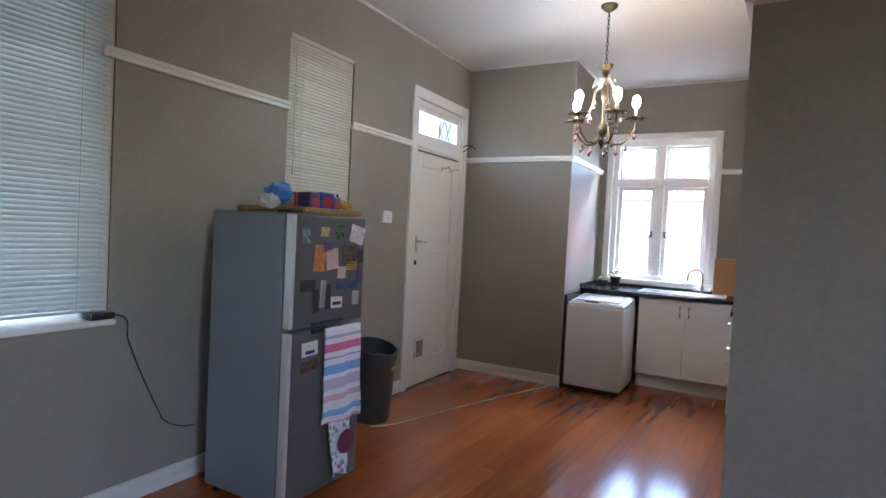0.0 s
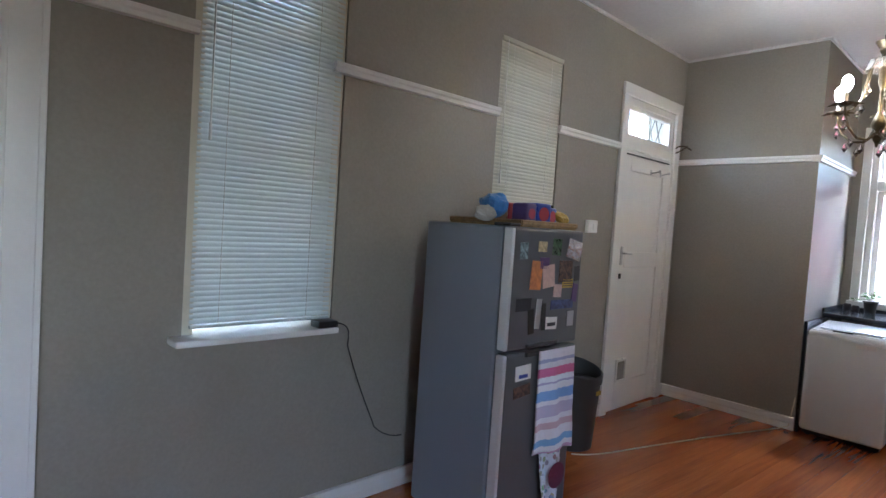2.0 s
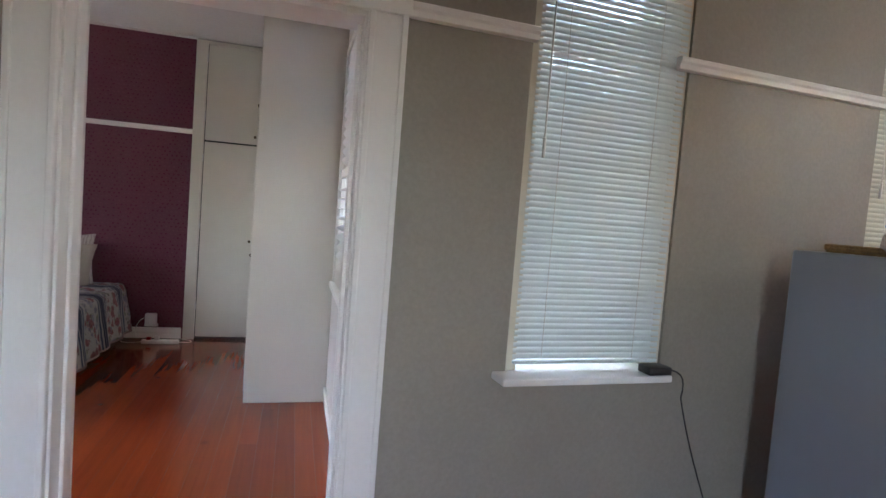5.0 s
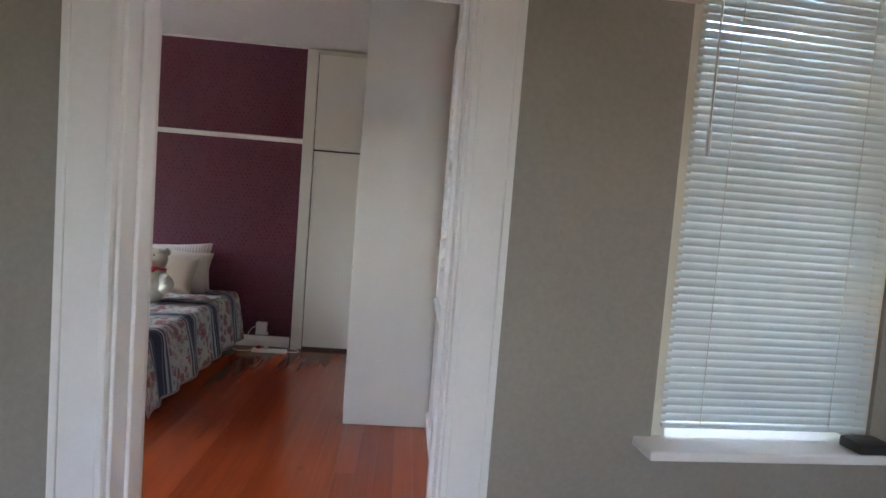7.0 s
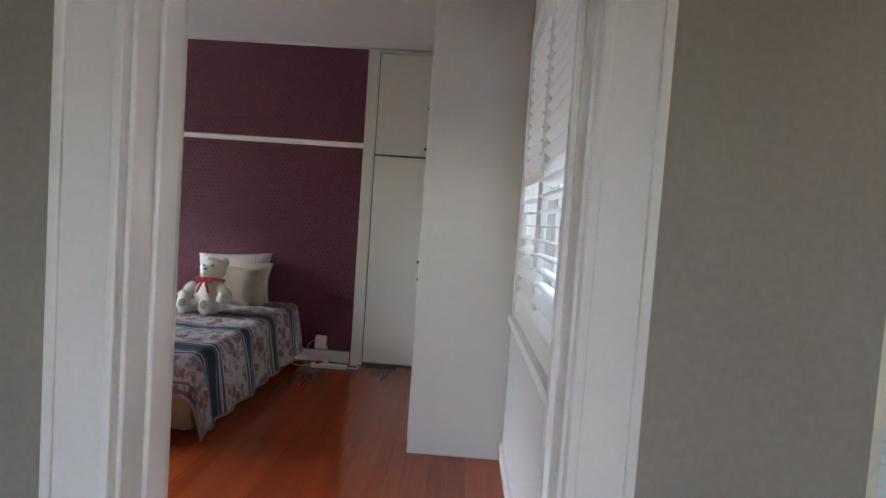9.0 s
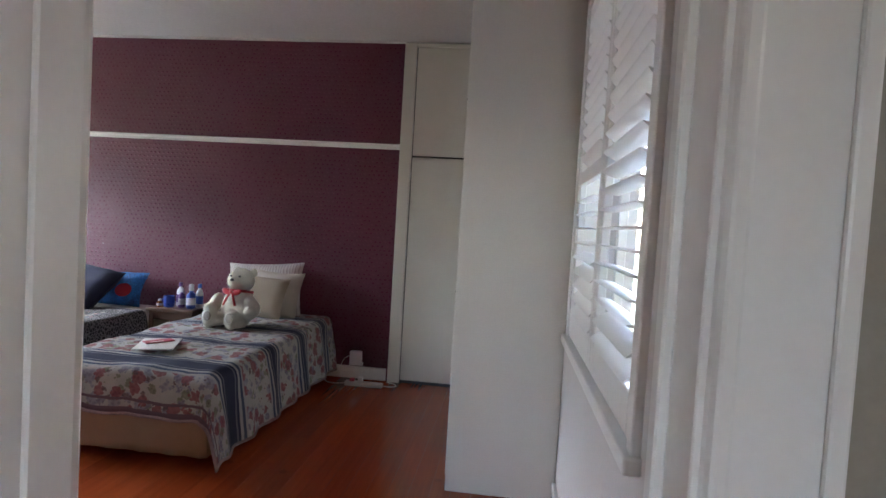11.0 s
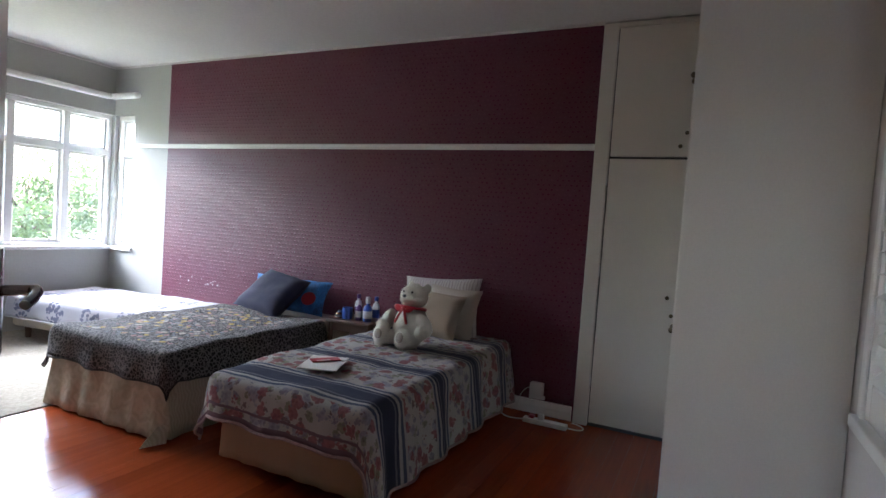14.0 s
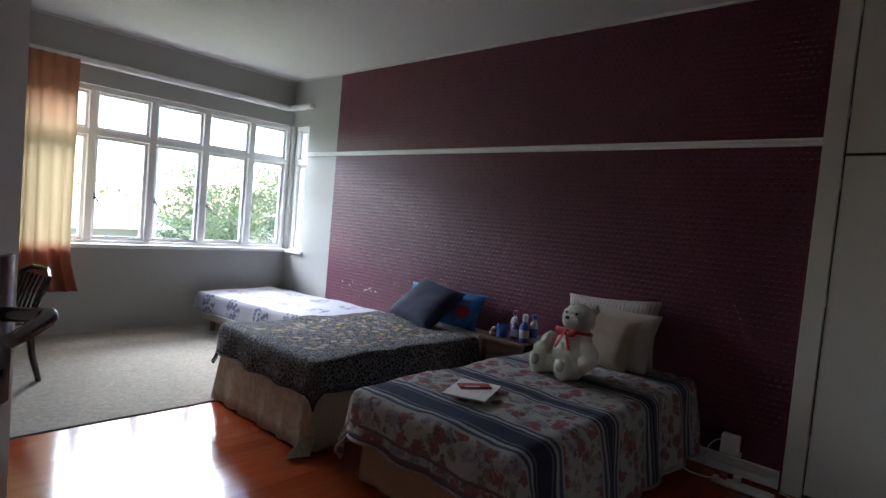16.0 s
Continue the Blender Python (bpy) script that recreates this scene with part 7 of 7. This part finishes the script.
# local: back at -y... seat towards +y
bm = bmesh.new()
g = {}
for i in range(9):
    for j in range(9):
        u, v = i / 8 - 0.5, j / 8
        g[i, j] = bm.verts.new((u * (0.40 + 0.05 * v), -0.20 + v * 0.42, 0.42 - 0.02 * math.cos(u * 3) + 0.012 * math.sin(v * 3) - 0.02 * (v > 0.95)))
for i in range(8):
    for j in range(8):
        bm.faces.new((g[i, j], g[i + 1, j], g[i + 1, j + 1], g[i, j + 1]))
part("seat", bm, M_CHAIR, chair, smooth=True, solid=0.012)
bm = tube(bmesh.new(), [(-0.20, -0.19, 0.42), (-0.215, -0.24, 0.58), (-0.2, -0.30, 0.74), (-0.1, -0.33, 0.78), (0.1, -0.33, 0.78), (0.2, -0.30, 0.74), (0.215, -0.24, 0.58), (0.20, -0.19, 0.42)], 0.02, 8)
back = part("backrest", bm, M_CHAIR, chair, smooth=True)
for k in range(6):
    x = -0.15 + k * 0.06
    part("back_slat", tube(bmesh.new(), [(x, -0.2, 0.43), (x * 1.05, -0.25, 0.60), (x * 1.1, -0.30, 0.74)], 0.011, 6), M_CHAIR, back, smooth=True)
for sx_, sy in ((-1, -1), (1, -1), (-1, 1), (1, 1)):
    part("chair_leg", tube(bmesh.new(), [(sx_ * 0.19, sy * 0.19, 0.43), (sx_ * 0.20, sy * 0.215, 0.2), (sx_ * 0.215, sy * 0.24 + (-0.02 if sy < 0 else 0.02), 0.0)], [0.026, 0.022, 0.018], 8), M_CHAIR, chair, smooth=True)
# ---- outside ----
M_GRASS = mat("garden_ground", (0.10, 0.12, 0.05), 0.95, vary=0.35, scale=1.5, fine=30, bump=0.5)
bm = bmesh.new()
bmesh.ops.create_grid(bm, x_segments=60, y_segments=60, size=400)
for v in bm.verts:
    r = v.co.length
    v.co.z = -0.75 - 0.03 * max(0, r - 15) * (1 if v.co.y < 0 else 0.2) + 1.2 * noise_at(v.co.x, v.co.y, 0, 0.02) * min(1, max(0, r - 15) / 60)
tagged(part("ground", bm, M_GRASS), "grassy ground falling away round the house", "ground", kind="structure")
M_PINKW = mat("pink_boundary_plaster", (0.50, 0.15, 0.18), 0.85, vary=0.10, scale=2, fine=30, bump=0.3)
gw = thing("garden_wall", (-1.2, 9.5, -0.8), 0, "pink painted plaster boundary wall with pale coping", "wall")
part("wall_face", B((-6, 0, 0), (6, 0.22, 2.75)), M_PINKW, gw)
part("coping", B((-6.05, -0.04, 2.75), (6.05, 0.26, 2.82), 0.01), M_OUTER, gw)
for x in (-4.2, -1.4, 1.4, 4.2):
    part("wall_pier_post", B((x - 0.2, -0.08, 0), (x + 0.2, -0.001, 2.74)), M_PINKW, gw)
pw = thing("yard_wall", (-4.7, 3.05, -0.8), 0, "pale cream plastered yard wall outside the shuttered window", "wall")
part("wall_face", B((-4, 0, 0), (1.35, 0.2, 3.3)), mat("yard_plaster", (0.70, 0.66, 0.53), 0.85, vary=0.1, scale=2, fine=40, bump=0.4), pw)
M_LEAF = mat("tree_leaves", (0.12, 0.16, 0.085), 0.6, vary=0.4, scale=0.8, fine=8, bump=0.0)
_n, _l = M_LEAF.node_tree.nodes, M_LEAF.node_tree.links
_t = _n.new("ShaderNodeBsdfTranslucent")
_t.inputs[0].default_value = (0.16, 0.24, 0.09, 1)
_m = _n.new("ShaderNodeMixShader")
_m.inputs[0].default_value = 0.4
_l.new(_n["Principled BSDF"].outputs[0], _m.inputs[1])
_l.new(_t.outputs[0], _m.inputs[2])
_l.new(_m.outputs[0], _n["Material Output"].inputs[0])
M_BARK = mat("bark", (0.10, 0.075, 0.055), 0.95, vary=0.3, scale=8, bump=0.6)


def tree(at, h, spread, seed, n=2600):
    rnd = random.Random(seed)
    t = thing("tree", at, 0, "leafy green tree with an uneven crown", "tree", "trees beyond the windows")
    bm = bmesh.new()
    tube(bm, [(0, 0, -0.5), (0.1, 0.05, h * 0.25), (0.0, 0.15, h * 0.55), (0.1, 0.1, h * 0.8)], [h * 0.03, h * 0.024, h * 0.015, h * 0.006], 8)
    clumps = []
    for k in range(16):
        a, z = rnd.uniform(0, math.tau), h * rnd.uniform(0.38, 0.98)
        r = spread * rnd.uniform(0.35, 1.0) * (1.15 - abs(z / h - 0.6))
        c = Vector((r * math.cos(a), r * math.sin(a), z))
        tube(bm, bend((0.03, 0.1, h * rnd.uniform(0.3, 0.55)), (c.x * 0.4, c.y * 0.4, z * 0.8), c, 5), [h * 0.010, h * 0.008, h * 0.006, h * 0.005, h * 0.004, h * 0.002], 6)
        clumps.append((c, spread * rnd.uniform(0.22, 0.42)))
    part("trunk", bm, M_BARK, t, smooth=True)
    bm = bmesh.new()
    for c, r in clumps:
        leaves(bm, c, n // 16, r * 1.15, spread * 0.055, rnd, up=0.8)
        leaves(bm, c - Vector((0, 0, r * 0.3)), n // 16, r, spread * 0.055, rnd, up=-0.8)
    part("crown", bm, M_LEAF, t)
    return t


for i, (x, y, h, s) in enumerate(((-15.5, -18, 3.7, 2.6), (-19, -20, 4.2, 3.0), (-12.6, -21, 2.2, 2.0), (-22, -18, 4.6, 3.2), (-16.5, -26, 3.9, 3.2), (-24, -25, 5.0, 3.6), (-2.4, 12.5, 4.3, 1.9), (0.4, 12.8, 4.1, 1.9), (-4.6, 12.2, 4.2, 2.0), (-29, -22, 6.0, 4), (-13.5, -34, 3.6, 3.6), (-20, -33, 5.0, 4.0), (-17.8, -16, 3.4, 2.2))):
    tree((x, y, -1.2 - 0.02 * abs(y)), h, s, 40 + i)
M_ROOF = mat("pale_roof_sheet", (0.62, 0.60, 0.58), 0.5, vary=0.08, scale=2)
hs = thing("house", (-6.5, -24, -2.4), 20, "pale rendered neighbouring house with a light sheet roof", "house")
part("house_wall", B((-4.5, -3, 0), (4.5, 3, 2.5)), M_OUTER, hs)
bm = bmesh.new()
rv = [bm.verts.new(c) for c in ((-5, -3.5, 2.45), (5, -3.5, 2.45), (5, 3.5, 2.45), (-5, 3.5, 2.45), (-3.5, 0, 3.9), (3.5, 0, 3.9))]
for q in ((0, 1, 5, 4), (1, 2, 5), (2, 3, 4, 5), (3, 0, 4), (3, 2, 1, 0)):
    bm.faces.new([rv[i] for i in q])
part("roof", bm, M_ROOF, hs)
for x in (-2.5, 1.5):
    part("window", B((x, 3.0, 1.0), (x + 1.2, 3.03, 2.1)), M_BLACK, hs)
pole = thing("utility_pole", (-10.6, -20, -2.0), 0, "pale wooden utility pole with a crossarm", "pole")
part("post", rod(bmesh.new(), (0, 0, 0), (0, 0, 6.2), 0.11, 0.08), M_ROOF, pole)
part("crossarm", B((-0.8, -0.05, 5.6), (0.8, 0.05, 5.75)), M_ROOF, pole)
# ---- floor boards, last ----
def boards(parent, x0, x1, y0, y1, along, width, material, seed):
    """Boards laid side by side, each of its own length and a hair uneven."""
    rnd = random.Random(seed)
    lo, hi = (y0, y1) if along == "x" else (x0, x1)
    r0, r1 = (x0, x1) if along == "x" else (y0, y1)
    meshes = {}
    n = round((hi - lo) / width)
    w = (hi - lo) / n
    for k in range(n):
        cuts = [r0, r0 + (r1 - r0) * rnd.choice((0.22, 0.35, 0.5, 0.64, 0.8)), r1] if rnd.random() < 0.7 else [r0, r1]
        for a, b in zip(cuts, cuts[1:]):
            ln = round(b - a, 3)
            if ln not in meshes:
                q = ((0.0005, 0.0006, -0.02), (ln - 0.0005, w - 0.0006, 0.0)) if along == "x" else ((0.0006, 0.0005, -0.02), (w - 0.0006, ln - 0.0005, 0.0))
                meshes[ln] = mesh_of("floor_board", B(*q), material)
            dz = rnd.uniform(-0.0003, 0.0)
            at = (a, lo + k * w) if along == "x" else (lo + k * w, a)
            repeat("floor_board", meshes[ln], parent, pose(at[0], at[1], dz))


boards(floor_b, XM + 0.005, XB - 0.004, CARPET_Y + 0.002, YN - 0.002, "x", 0.105, M_PLANK_B, 11)
boards(floor_k, XK + 0.002, -0.03, -1.59, YW + 0.15, "y", 0.105, M_PLANK_K, 12)
boards(floor_k, XK - 0.21, XK + 0.001, 1.36, YW + 0.15, "y", 0.105, M_PLANK_K, 14)
boards(floor_k, -0.03, 2.19, -1.59, 2.95, "y", 0.105, M_PLANK_K, 13)

# ---- the kitchen's turn ----
IN_KITCHEN = ("wall_kitchen_west", "wall_pier", "wall_kitchen_north", "wall_kitchen_east", "kitchen_cornice", "kitchen_picture_rail", "kitchen_baseboard",
              "window_3", "window_4", "window_5", "venetian_blind", "door_2", "wall_switch", "fridge", "fridge_magnet", "magnet_print", "card_print", "tea_towel",
              "wrapping_bag", "wicker_tray", "food_packet", "plastic_bag", "clear_bag", "bananas", "swing_bin", "power_adaptor", "floor_cable", "washing_machine",
              "base_unit", "worktop", "sink", "mixer_tap", "pot_plant", "jar", "chopping_board", "dish_rack", "chandelier", "garden_wall")
for ob in list(scene.objects):
    if ob.parent is None and ob.name.split(".")[0] in IN_KITCHEN:
        ob.matrix_basis = KITCHEN_TURN @ ob.matrix_basis
